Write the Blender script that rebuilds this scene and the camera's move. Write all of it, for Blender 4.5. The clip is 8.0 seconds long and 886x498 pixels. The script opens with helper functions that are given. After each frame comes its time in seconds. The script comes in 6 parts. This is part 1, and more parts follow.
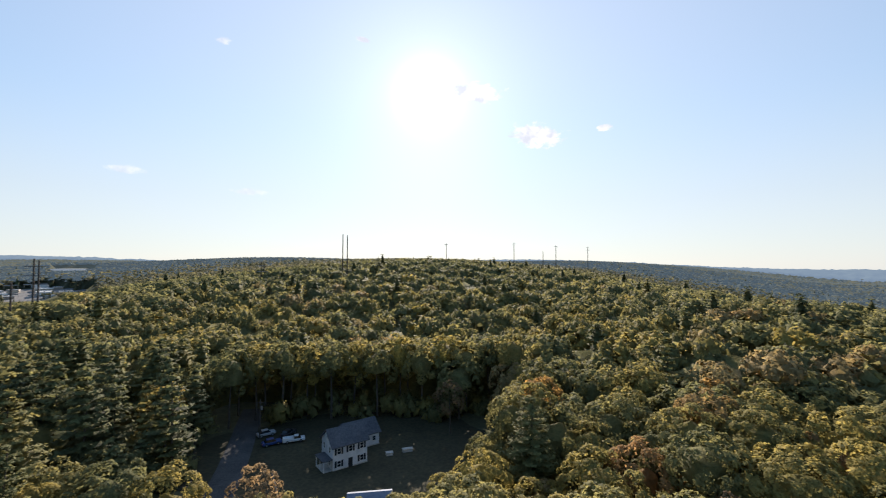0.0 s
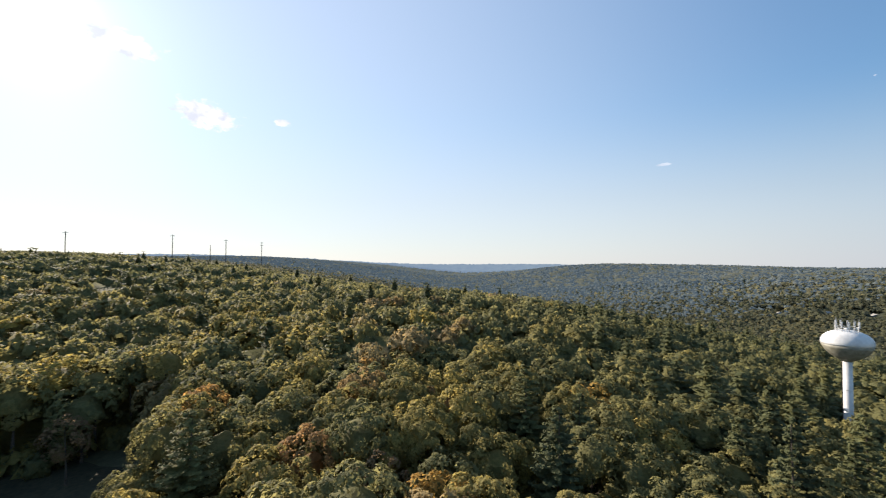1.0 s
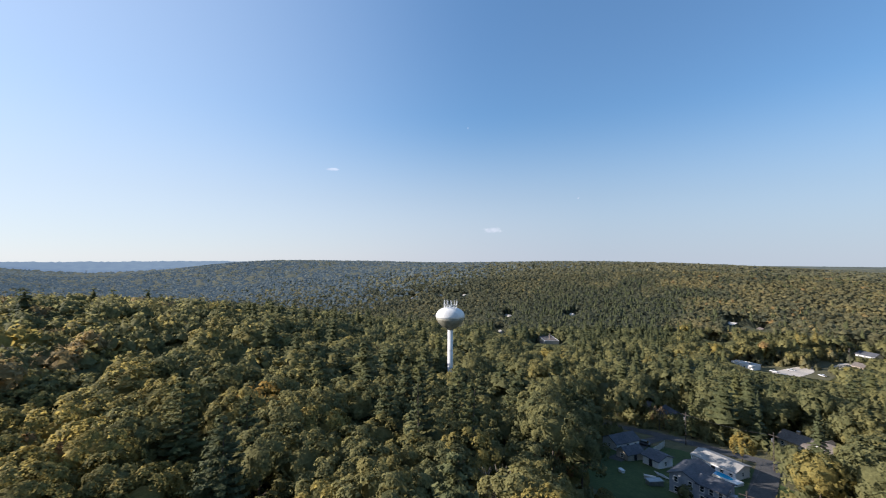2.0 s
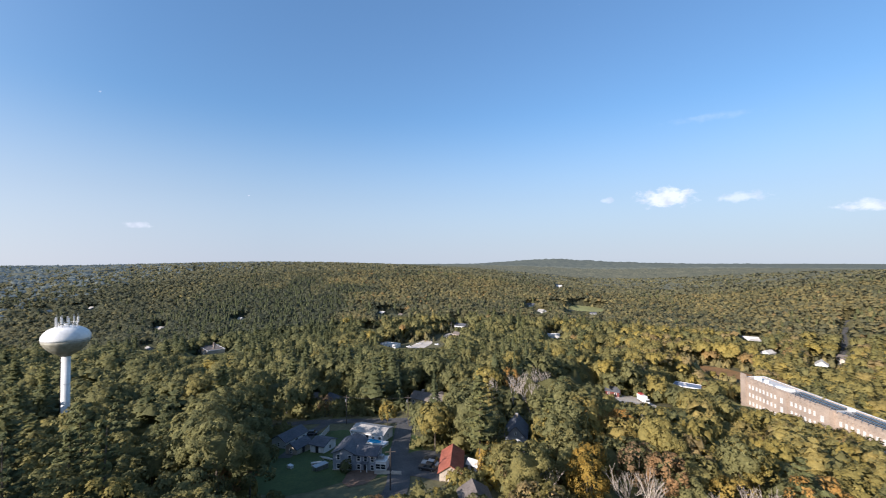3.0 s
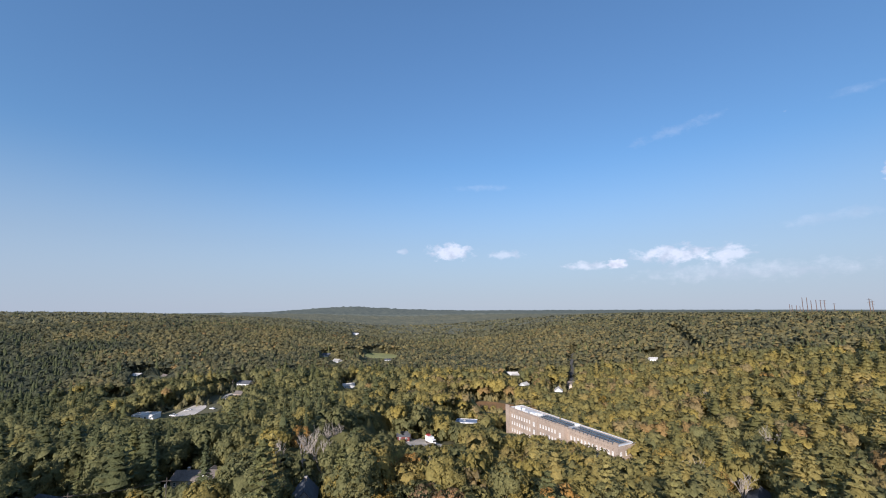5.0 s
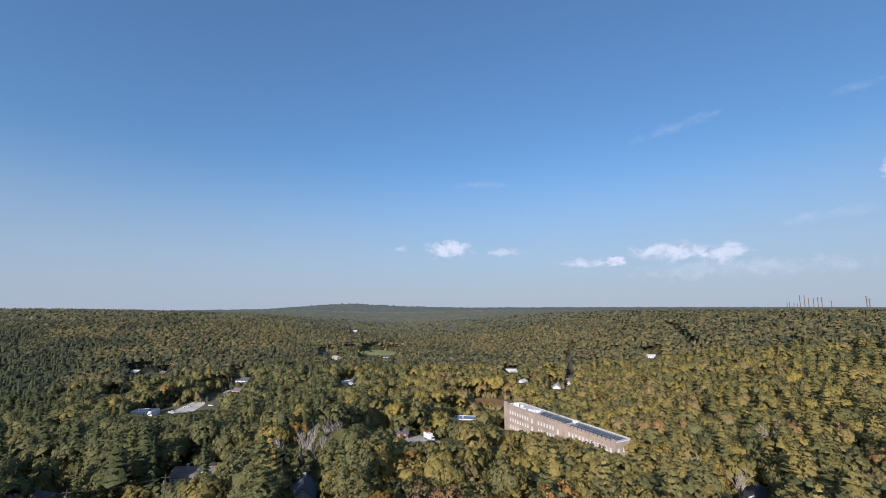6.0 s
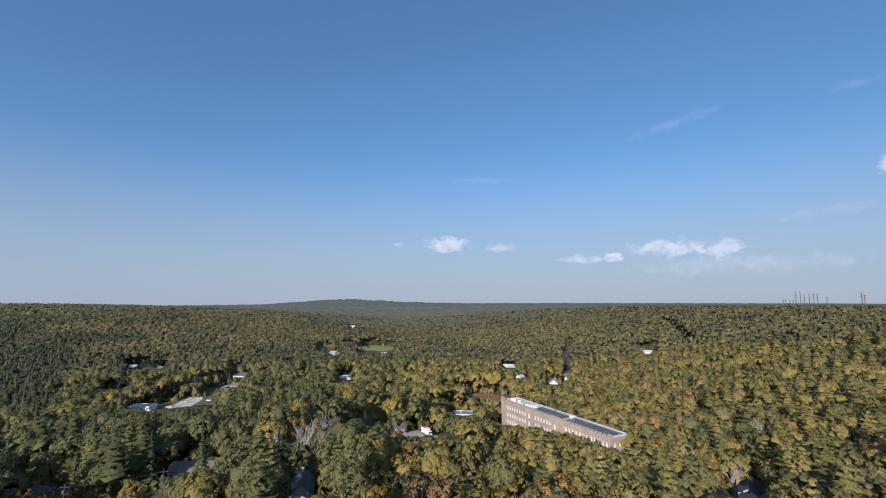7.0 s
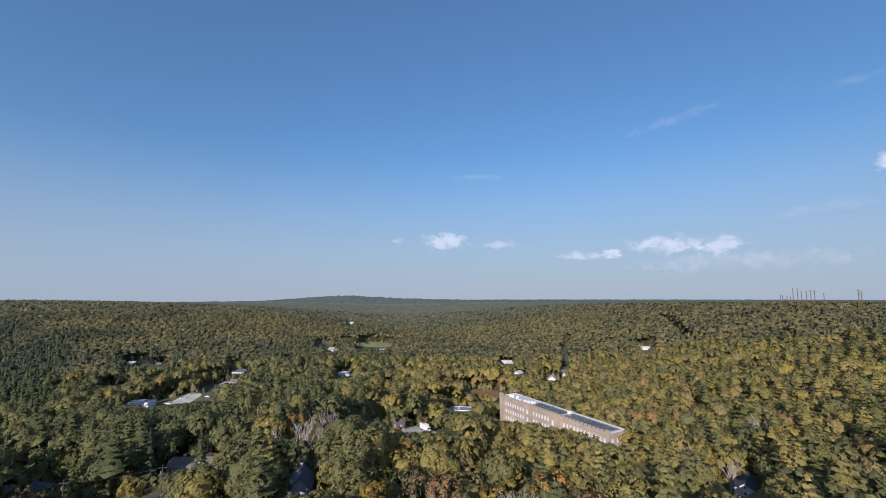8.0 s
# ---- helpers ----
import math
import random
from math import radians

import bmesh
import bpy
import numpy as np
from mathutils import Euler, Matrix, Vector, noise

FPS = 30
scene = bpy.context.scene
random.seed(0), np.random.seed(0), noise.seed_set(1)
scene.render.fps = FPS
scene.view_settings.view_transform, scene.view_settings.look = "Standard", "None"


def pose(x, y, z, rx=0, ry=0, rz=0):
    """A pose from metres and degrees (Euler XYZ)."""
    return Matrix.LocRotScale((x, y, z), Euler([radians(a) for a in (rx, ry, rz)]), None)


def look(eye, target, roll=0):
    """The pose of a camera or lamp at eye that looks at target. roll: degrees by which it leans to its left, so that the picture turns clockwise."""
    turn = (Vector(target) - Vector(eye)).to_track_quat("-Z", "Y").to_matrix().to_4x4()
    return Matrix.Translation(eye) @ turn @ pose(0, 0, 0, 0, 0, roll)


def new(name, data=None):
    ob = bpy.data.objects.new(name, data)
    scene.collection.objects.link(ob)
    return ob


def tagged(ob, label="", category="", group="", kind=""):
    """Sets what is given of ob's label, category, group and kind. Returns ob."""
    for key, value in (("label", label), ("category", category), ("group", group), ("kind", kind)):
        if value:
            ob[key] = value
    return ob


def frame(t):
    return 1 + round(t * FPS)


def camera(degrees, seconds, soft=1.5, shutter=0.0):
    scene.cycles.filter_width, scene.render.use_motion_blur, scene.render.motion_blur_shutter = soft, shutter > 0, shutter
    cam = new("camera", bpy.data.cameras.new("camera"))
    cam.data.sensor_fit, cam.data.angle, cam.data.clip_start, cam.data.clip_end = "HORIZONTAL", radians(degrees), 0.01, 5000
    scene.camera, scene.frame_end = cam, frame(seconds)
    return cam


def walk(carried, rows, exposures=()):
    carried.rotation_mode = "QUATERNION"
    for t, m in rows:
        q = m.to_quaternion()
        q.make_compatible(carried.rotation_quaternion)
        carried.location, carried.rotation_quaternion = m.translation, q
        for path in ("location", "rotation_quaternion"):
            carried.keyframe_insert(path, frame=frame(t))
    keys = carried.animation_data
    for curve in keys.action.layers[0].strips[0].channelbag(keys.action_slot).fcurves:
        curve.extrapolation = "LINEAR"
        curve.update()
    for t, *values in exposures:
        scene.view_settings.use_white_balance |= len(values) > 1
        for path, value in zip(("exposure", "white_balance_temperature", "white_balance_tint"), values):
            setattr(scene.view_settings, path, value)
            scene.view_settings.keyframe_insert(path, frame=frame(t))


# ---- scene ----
# light, exposure and clouds
SUN_STRENGTH, SKY_STRENGTH = 4.45, 0.088
AIR, DUST, OZONE = 1.0, 0.1, 1.7
AIR_TINT = (0.89, 1.03, 1.0)
EXPOSURES = [(0.0, 0.9, 6350, 14), (1.0, 0.93, 6300, 14), (2.2, 0.84, 5830, 15.5), (3.5, 1.02, 5860, 17), (4.0, 0.92, 5850, 17), (4.5, 0.78, 5760, 16.8), (6.0, 0.53, 5600, 16.8), (8.0, 0.44, 5540, 17)]
HAZE = (3.05, 3.4, 3.85, 1.0)
HAZE_LOW_SUN = (4.9, 4.75, 4.75, 1.0)
HAZE_SUN = (4.6, 4.8, 4.9, 1.0)
AUREOLES = ((600.0, (4.0, 3.8, 3.6)), (70.0, (0.9, 0.85, 0.8)), (7.0, (0.85, 0.7, 0.6)))
CLOUD_WHITE = (7.2, 7.0, 7.0, 1.0)
CLOUD_SHADE = (5.0, 5.05, 5.35, 1.0)
# bearing, height, half width, half height, tilt (degrees); thickness, softness
CLOUDS_A = (
    (155.6, 7.3, 6.2, 2.3, 0, 0.66, 0.7), (163.2, 6.8, 5, 1.3, 0, 0.4, 0.8), (149, 7.4, 1.6, 0.8, 0, 0.3, 0.6), (173.4, 5.0, 6, 1.3, 0, 0.55, 0.8), (177.2, 5.2, 2.4, 1.3, 0, 0.8, 0.5), (183.3, 6, 8.6, 2.3, 0, 0.66, 0.75),
    (189.0, 5.7, 4.6, 2.2, 0, 0.55, 0.7), (202.6, 12.4, 1.6, 1.9, 0, 0.7, 0.5), (160.4, 15.9, 10, 0.9, 0, 0.12, 1.2), (184.5, 20.5, 10, 1.4, -11, 0.16, 1.2), (201.1, 20.4, 5, 0.9, 0, 0.13, 1.2), (197.6, 8.6, 9, 1.4, -6, 0.16, 1.2),
    (190, 3.6, 22, 2.6, 0, 0.3, 1.2),
)
CLOUDS_B = (
    (3.5, 22.5, 6, 2.4, 10, 0.8, 0.5), (11.5, 16.9, 6.4, 2.8, 8, 0.85, 0.5), (20.1, 17.1, 1.8, 0.9, 0, 0.8, 0.5), (-12.2, 28.2, 1.7, 0.7, 0, 0.8, 0.5), (-26.3, 8.9, 4, 0.9, 0, 0.4, 0.7), (-38.6, 10.2, 3.8, 0.9, 0, 0.4, 0.7),
    (-29.5, 25.6, 1.4, 0.7, 0, 0.5, 0.6), (91, 3.9, 2.6, 0.7, 0, 0.4, 0.7), (69.4, 11.7, 1.8, 0.4, 0, 0.4, 0.6),
)
CLOUDS = CLOUDS_A + CLOUDS_B
# ---------- camera: a drone that hovers 44 m over the ground and turns to its right ----------
EYE = (0.0, 0.0, 100.0)
cam = camera(93.4, 8.0, soft=1.05, shutter=0.07)
TURNS = (
    (0.0, 1.24, 2.04, 0.13), (0.5, -19.89, 1.77, 0.17), (1.0, -41.38, 1.61, 0.28), (1.5, -62.79, 1.43, 0.26),
    (2.0, -84.28, 1.33, 0.21), (2.2, -92.78, 1.35, 0.19), (2.75, -116.2, 1.36, -0.10), (3.3, -138.72, 1.40, -0.40),
    (3.5, -145.32, 1.82, -0.40), (4.0, -153.61, 4.95, -0.38), (4.5, -154.39, 7.73, -0.39), (6.0, -154.61, 7.33, -0.34),
    (6.5, -154.72, 6.89, -0.29), (7.0, -154.89, 6.74, -0.23), (7.5, -155.0, 6.36, -0.26), (8.0, -155.09, 6.26, -0.24),
)


def turned(yaw, pitch, roll):
    return Matrix.Translation(EYE) @ pose(0, 0, 0, 0, 0, yaw) @ pose(0, 0, 0, 90 + pitch) @ pose(0, 0, 0, 0, 0, roll)


walk(cam, [(t, turned(y, p, r)) for t, y, p, r in TURNS], exposures=EXPOSURES)

# ---------- sky and sun ----------
SUN_AZ, SUN_EL = -3.2, 22.5     # degrees clockwise from +y, and over the horizon


def bearing(az, el=0.0):
    a, e = radians(az), radians(el)
    return Vector((math.sin(a) * math.cos(e), math.cos(a) * math.cos(e), math.sin(e)))


def set_stops(ramp, stops):
    e = ramp.color_ramp.elements
    while len(e) < len(stops):
        e.new(0.5)
    for k, (at, c) in enumerate(stops):
        e[k].position, e[k].color = at, (*c, 1)


def sky():
    world = bpy.data.worlds.new("sky")
    scene.world = world
    world.use_nodes = True
    nt = world.node_tree
    nt.nodes.clear()
    add, link = nt.nodes.new, nt.links.new
    out, bg, tex = add("ShaderNodeOutputWorld"), add("ShaderNodeBackground"), add("ShaderNodeTexSky")
    tex.sky_type, tex.sun_disc = "NISHITA", False
    tex.sun_elevation, tex.sun_rotation = radians(SUN_EL), radians(SUN_AZ)
    tex.altitude, tex.air_density, tex.dust_density, tex.ozone_density = 200.0, AIR, DUST, OZONE
    bg.inputs["Strength"].default_value = SKY_STRENGTH
    co = add("ShaderNodeTexCoord")
    tinted = add("ShaderNodeMix")
    tinted.data_type, tinted.blend_type = "RGBA", "MULTIPLY"
    tinted.inputs[0].default_value, tinted.inputs[7].default_value = 1.0, (*AIR_TINT, 1)
    link(tex.outputs["Color"], tinted.inputs[6])
    colour = tinted.outputs[2]
    # the clear air's own steps of blue from the horizon to overhead
    axes, steps, deep = add("ShaderNodeSeparateXYZ"), add("ShaderNodeValToRGB"), add("ShaderNodeMix")
    link(co.outputs["Generated"], axes.inputs["Vector"])
    link(axes.outputs["Z"], steps.inputs["Fac"])
    set_stops(steps, [(0.0, (0.9, 0.9, 0.9)), (0.14, (0.82, 0.84, 0.86)), (0.32, (0.88, 0.96, 1.02)), (0.6, (1.04, 1.13, 1.2))])
    deep.data_type, deep.blend_type = "RGBA", "MULTIPLY"
    deep.inputs[0].default_value = 1.0
    link(colour, deep.inputs[6])
    link(steps.outputs["Color"], deep.inputs[7])
    colour = deep.outputs[2]
    across, round_about = add("ShaderNodeMapRange"), add("ShaderNodeMix")
    for key, value in (("From Min", -0.9), ("From Max", 0.25), ("To Min", 0.88), ("To Max", 1.06)):
        across.inputs[key].default_value = value
    link(axes.outputs["Y"], across.inputs["Value"])
    round_about.data_type, round_about.blend_type = "RGBA", "MULTIPLY"
    round_about.inputs[0].default_value = 1.0
    link(colour, round_about.inputs[6])
    link(across.outputs["Result"], round_about.inputs[7])
    colour = round_about.outputs[2]
    # haze along the horizon, thicker away from the sun
    low, away, both = add("ShaderNodeMapRange"), add("ShaderNodeMapRange"), add("ShaderNodeMath")
    for node, axis, lo, hi, most, least in ((low, "Z", 0.0, 0.34, 0.88, 0.03), (away, "Y", -0.1, 0.95, 1.0, 0.75)):
        node.interpolation_type = "SMOOTHSTEP"
        for key, value in (("From Min", lo), ("From Max", hi), ("To Min", most), ("To Max", least)):
            node.inputs[key].default_value = value
        link(axes.outputs[axis], node.inputs["Value"])
    both.operation = "MULTIPLY"
    link(low.outputs["Result"], both.inputs[0])
    link(away.outputs["Result"], both.inputs[1])
    veil = add("ShaderNodeMix")
    veil.data_type = "RGBA"
    link(both.outputs["Value"], veil.inputs[0])
    link(colour, veil.inputs[6])
    low_sun, haze = add("ShaderNodeMapRange"), add("ShaderNodeMix")
    low_sun.inputs["From Min"].default_value, low_sun.inputs["From Max"].default_value = -0.25, 0.9
    haze.data_type = "RGBA"
    link(axes.outputs["Y"], low_sun.inputs["Value"])
    link(low_sun.outputs["Result"], haze.inputs[0])
    haze.inputs[6].default_value, haze.inputs[7].default_value = HAZE, HAZE_LOW_SUN
    link(haze.outputs[2], veil.inputs[7])
    colour = veil.outputs[2]
    # thin bright haze in the half of the sky that holds the sun, and the sun's own narrow aureole
    sunward, bright = add("ShaderNodeMapRange"), add("ShaderNodeMix")
    sunward.interpolation_type, bright.data_type = "SMOOTHSTEP", "RGBA"
    for key, value in (("From Min", -0.05), ("From Max", 0.95), ("To Min", 0.0), ("To Max", 0.5)):
        sunward.inputs[key].default_value = value
    link(axes.outputs["Y"], sunward.inputs["Value"])
    link(sunward.outputs["Result"], bright.inputs[0])
    link(colour, bright.inputs[6])
    bright.inputs[7].default_value = HAZE_SUN
    colour = bright.outputs[2]
    facing, ahead = add("ShaderNodeVectorMath"), add("ShaderNodeMath")
    facing.operation, ahead.operation = "DOT_PRODUCT", "MAXIMUM"
    facing.inputs[1].default_value = bearing(SUN_AZ, SUN_EL)
    link(co.outputs["Generated"], facing.inputs[0])
    link(facing.outputs["Value"], ahead.inputs[0])
    ahead.inputs[1].default_value = 0.0
    for tight, tone in AUREOLES:
        ring, glow = add("ShaderNodeMath"), add("ShaderNodeMix")
        ring.operation, ring.inputs[1].default_value = "POWER", tight
        link(ahead.outputs["Value"], ring.inputs[0])
        glow.data_type, glow.blend_type = "RGBA", "ADD"
        link(ring.outputs["Value"], glow.inputs[0])
        link(colour, glow.inputs[6])
        glow.inputs[7].default_value = (*tone, 1)
        colour = glow.outputs[2]
    # clouds: soft banks, each an oval of broken noise about its own bearing
    fine = add("ShaderNodeTexNoise")
    fine.inputs["Scale"].default_value, fine.inputs["Detail"].default_value, fine.inputs["Roughness"].default_value = 46.0, 8.0, 0.62
    stretch = add("ShaderNodeMapping")
    stretch.inputs["Scale"].default_value = (1.0, 1.0, 1.7)
    link(co.outputs["Generated"], stretch.inputs["Vector"])
    link(stretch.outputs["Vector"], fine.inputs["Vector"])
    puff, tone, body = add("ShaderNodeTexNoise"), add("ShaderNodeMapRange"), add("ShaderNodeMix")
    puff.inputs["Scale"].default_value, puff.inputs["Detail"].default_value = 32.0, 4.0
    link(co.outputs["Generated"], puff.inputs["Vector"])
    tone.inputs["From Min"].default_value, tone.inputs["From Max"].default_value = 0.4, 0.56
    link(puff.outputs["Fac"], tone.inputs["Value"])
    body.data_type = "RGBA"
    link(tone.outputs["Result"], body.inputs[0])
    body.inputs[6].default_value, body.inputs[7].default_value = CLOUD_SHADE, CLOUD_WHITE
    for az, el, wide, high, tilt, thick, soft_edge in CLOUDS:
        m = add("ShaderNodeMapping")
        m.vector_type = "TEXTURE"
        m.inputs["Location"].default_value = bearing(az, el)
        m.inputs["Rotation"].default_value = (radians(el), radians(tilt), radians(-az))
        m.inputs["Scale"].default_value = (radians(wide), 0.6, radians(high))
        link(co.outputs["Generated"], m.inputs["Vector"])
        size = add("ShaderNodeVectorMath")
        size.operation = "LENGTH"
        link(m.outputs["Vector"], size.inputs[0])
        fall = add("ShaderNodeMapRange")
        fall.interpolation_type = "SMOOTHSTEP"
        for key, value in (("From Min", 0.0), ("From Max", 1.0), ("To Min", 0.55), ("To Max", -0.75)):
            fall.inputs[key].default_value = value
        link(size.outputs["Value"], fall.inputs["Value"])
        both = add("ShaderNodeMath")
        both.operation = "MULTIPLY_ADD"
        both.inputs[1].default_value = 2.2
        link(fine.outputs["Fac"], both.inputs[0])
        link(fall.outputs["Result"], both.inputs[2])
        cut = add("ShaderNodeMapRange")
        cut.interpolation_type = "SMOOTHSTEP"
        for key, value in (("From Min", 0.86), ("From Max", 0.86 + soft_edge), ("To Min", 0.0), ("To Max", thick)):
            cut.inputs[key].default_value = value
        link(both.outputs["Value"], cut.inputs["Value"])
        mix = add("ShaderNodeMix")
        mix.data_type = "RGBA"
        link(cut.outputs["Result"], mix.inputs[0])
        link(colour, mix.inputs[6])
        link(body.outputs[2], mix.inputs[7])
        colour = mix.outputs[2]
    link(colour, bg.inputs["Color"])
    link(bg.outputs["Background"], out.inputs["Surface"])


sky()
sun = new("sun", bpy.data.lights.new("sun", "SUN"))
sun.data.energy, sun.data.angle, sun.data.color = SUN_STRENGTH, radians(0.53), (1.0, 0.88, 0.72)
sun.matrix_world = look(Vector(EYE) + 400 * bearing(SUN_AZ, SUN_EL), EYE)


# ---------- materials ----------
def material(name, rough=0.8, spec=0.3):
    m = bpy.data.materials.new(name)
    m.use_nodes = True
    nt = m.node_tree
    b = nt.nodes["Principled BSDF"]
    b.inputs["Roughness"].default_value = rough
    b.inputs["Specular IOR Level"].default_value = spec
    return m, nt, b


def noise_ramp(nt, stops, scale, detail=5.0, coords="Object", rough=0.6):
    """A colour ramp over noise of that many waves a metre."""
    co, tex, ramp = nt.nodes.new("ShaderNodeTexCoord"), nt.nodes.new("ShaderNodeTexNoise"), nt.nodes.new("ShaderNodeValToRGB")
    tex.inputs["Scale"].default_value, tex.inputs["Detail"].default_value, tex.inputs["Roughness"].default_value = scale, detail, rough
    nt.links.new(co.outputs[coords], tex.inputs["Vector"])
    nt.links.new(tex.outputs["Fac"], ramp.inputs["Fac"])
    set_stops(ramp, stops)
    return ramp, tex


def mix_colour(nt, a, b, fac=0.5, kind="MULTIPLY"):
    m = nt.nodes.new("ShaderNodeMix")
    m.data_type, m.blend_type = "RGBA", kind
    for k, v in ((0, fac), (6, a), (7, b)):
        if hasattr(v, "is_output"):
            nt.links.new(v, m.inputs[k])
        else:
            m.inputs[k].default_value = v if k == 0 else (*v, 1)
    return m.outputs[2]


def bump(nt, b, height, strength, distance):
    n = nt.nodes.new("ShaderNodeBump")
    n.inputs["Strength"].default_value, n.inputs["Distance"].default_value = strength, distance
    nt.links.new(height, n.inputs["Height"])
    nt.links.new(n.outputs["Normal"], b.inputs["Normal"])
    return n


def rough_surface(name, dark, light, scale, coarse, rough=0.85, relief=0.3, depth=0.02, spec=0.3, metal=0.0):
    """Two scales of uneven colour between dark and light, and a fine relief."""
    m, nt, b = material(name, rough, spec)
    mid = tuple((p + q) / 2 for p, q in zip(dark, light))
    fine, tex = noise_ramp(nt, [(0.3, dark), (0.5, mid), (0.7, light)], scale)
    wide, _ = noise_ramp(nt, [(0.3, (0.72, 0.72, 0.72)), (0.7, (1.12, 1.1, 1.06))], coarse, 3.0)
    nt.links.new(mix_colour(nt, fine.outputs["Color"], wide.outputs["Color"], 1.0), b.inputs["Base Color"])
    b.inputs["Metallic"].default_value = metal
    bump(nt, b, tex.outputs["Fac"], relief, depth)
    return m


def leaves(name, stops, through_light=0.4, attribute=False, rough=0.75, clusters=1.1, mottle=1.0):
    """Foliage: the tree's own tint along the stops, each spray lighter or darker, part of the light passing through."""
    m, nt, b = material(name, rough, 0.12)
    if attribute:
        src = nt.nodes.new("ShaderNodeAttribute")
        src.attribute_name = "tint"
        value = src.outputs["Fac"]
    else:
        src = nt.nodes.new("ShaderNodeObjectInfo")
        value = src.outputs["Color"]
    ramp = nt.nodes.new("ShaderNodeValToRGB")
    ramp.color_ramp.interpolation = "LINEAR"
    set_stops(ramp, stops)
    nt.links.new(value, ramp.inputs["Fac"])
    geo, vary = nt.nodes.new("ShaderNodeNewGeometry"), nt.nodes.new("ShaderNodeValToRGB")
    set_stops(vary, [(at, tuple(1 + (c - 1) * mottle for c in tone)) for at, tone in ((0.0, (0.82, 0.84, 0.82)), (0.6, (1.0, 1.0, 1.0)), (1.0, (1.2, 1.17, 1.1)))])
    nt.links.new(geo.outputs["Random Per Island"], vary.inputs["Fac"])
    colour = mix_colour(nt, ramp.outputs["Color"], vary.outputs["Color"], 1.0)
    # leaf clusters: finer light and dark, and their relief
    grain, shade = nt.nodes.new("ShaderNodeTexNoise"), nt.nodes.new("ShaderNodeValToRGB")
    grain.inputs["Scale"].default_value, grain.inputs["Detail"].default_value, grain.inputs["Roughness"].default_value = clusters, 4.0, 0.7
    nt.links.new(geo.outputs["Position"], grain.inputs["Vector"])
    set_stops(shade, [(at, tuple(1 + (c - 1) * mottle for c in tone)) for at, tone in ((0.3, (0.68, 0.7, 0.68)), (0.5, (1.0, 1.0, 1.0)), (0.7, (1.25, 1.22, 1.17)))])
    nt.links.new(grain.outputs["Fac"], shade.inputs["Fac"])
    colour = mix_colour(nt, colour, shade.outputs["Color"], 1.0)
    nt.links.new(colour, b.inputs["Base Color"])
    # leaves lie along the rounded outside of their clump
    facing, turned_out = nt.nodes.new("ShaderNodeAttribute"), nt.nodes.new("ShaderNodeVectorTransform")
    facing.attribute_name = "facing"
    turned_out.vector_type, turned_out.convert_from, turned_out.convert_to = "NORMAL", "OBJECT", "WORLD"
    nt.links.new(facing.outputs["Vector"], turned_out.inputs["Vector"])
    relief = bump(nt, b, grain.outputs["Fac"], 0.7, 0.55 / clusters)
    nt.links.new(turned_out.outputs["Vector"], relief.inputs["Normal"])
    t, mix = nt.nodes.new("ShaderNodeBsdfTranslucent"), nt.nodes.new("ShaderNodeMixShader")
    nt.links.new(colour, t.inputs["Color"])
    mix.inputs["Fac"].default_value = through_light
    out = nt.nodes["Material Output"]
    nt.links.new(b.outputs["BSDF"], mix.inputs[1])
    nt.links.new(t.outputs["BSDF"], mix.inputs[2])
    nt.links.new(mix.outputs["Shader"], out.inputs["Surface"])
    return m


HARDWOOD = [(0.0, (0.158, 0.163, 0.074)), (0.22, (0.22, 0.207, 0.086)), (0.45, (0.286, 0.243, 0.084)), (0.7, (0.38, 0.298, 0.082)),
            (0.83, (0.32, 0.251, 0.118)), (0.93, (0.331, 0.247, 0.11)), (1.0, (0.359, 0.242, 0.098))]
HILLWOOD = [(0.0, (0.0759, 0.0851, 0.0546)), (0.15, (0.13, 0.129, 0.0724)), (0.4, (0.215, 0.19, 0.0884)), (0.7, (0.295, 0.24, 0.097)), (0.9, (0.283, 0.212, 0.0928)), (1.0, (0.326, 0.22, 0.0884))]
RIDGEWOOD = [(0.0, (0.15, 0.15, 0.09)), (0.5, (0.26, 0.236, 0.12)), (1.0, (0.34, 0.285, 0.125))]
TURNING = [(0.0, (0.274, 0.238, 0.0818)), (0.35, (0.366, 0.279, 0.0784)), (0.6, (0.448, 0.297, 0.0732)), (0.8, (0.448, 0.261, 0.0784)), (1.0, (0.353, 0.22, 0.116))]
CONIFER = [(0.0, (0.105, 0.117, 0.056)), (0.5, (0.175, 0.172, 0.066)), (1.0, (0.334, 0.272, 0.0947))]
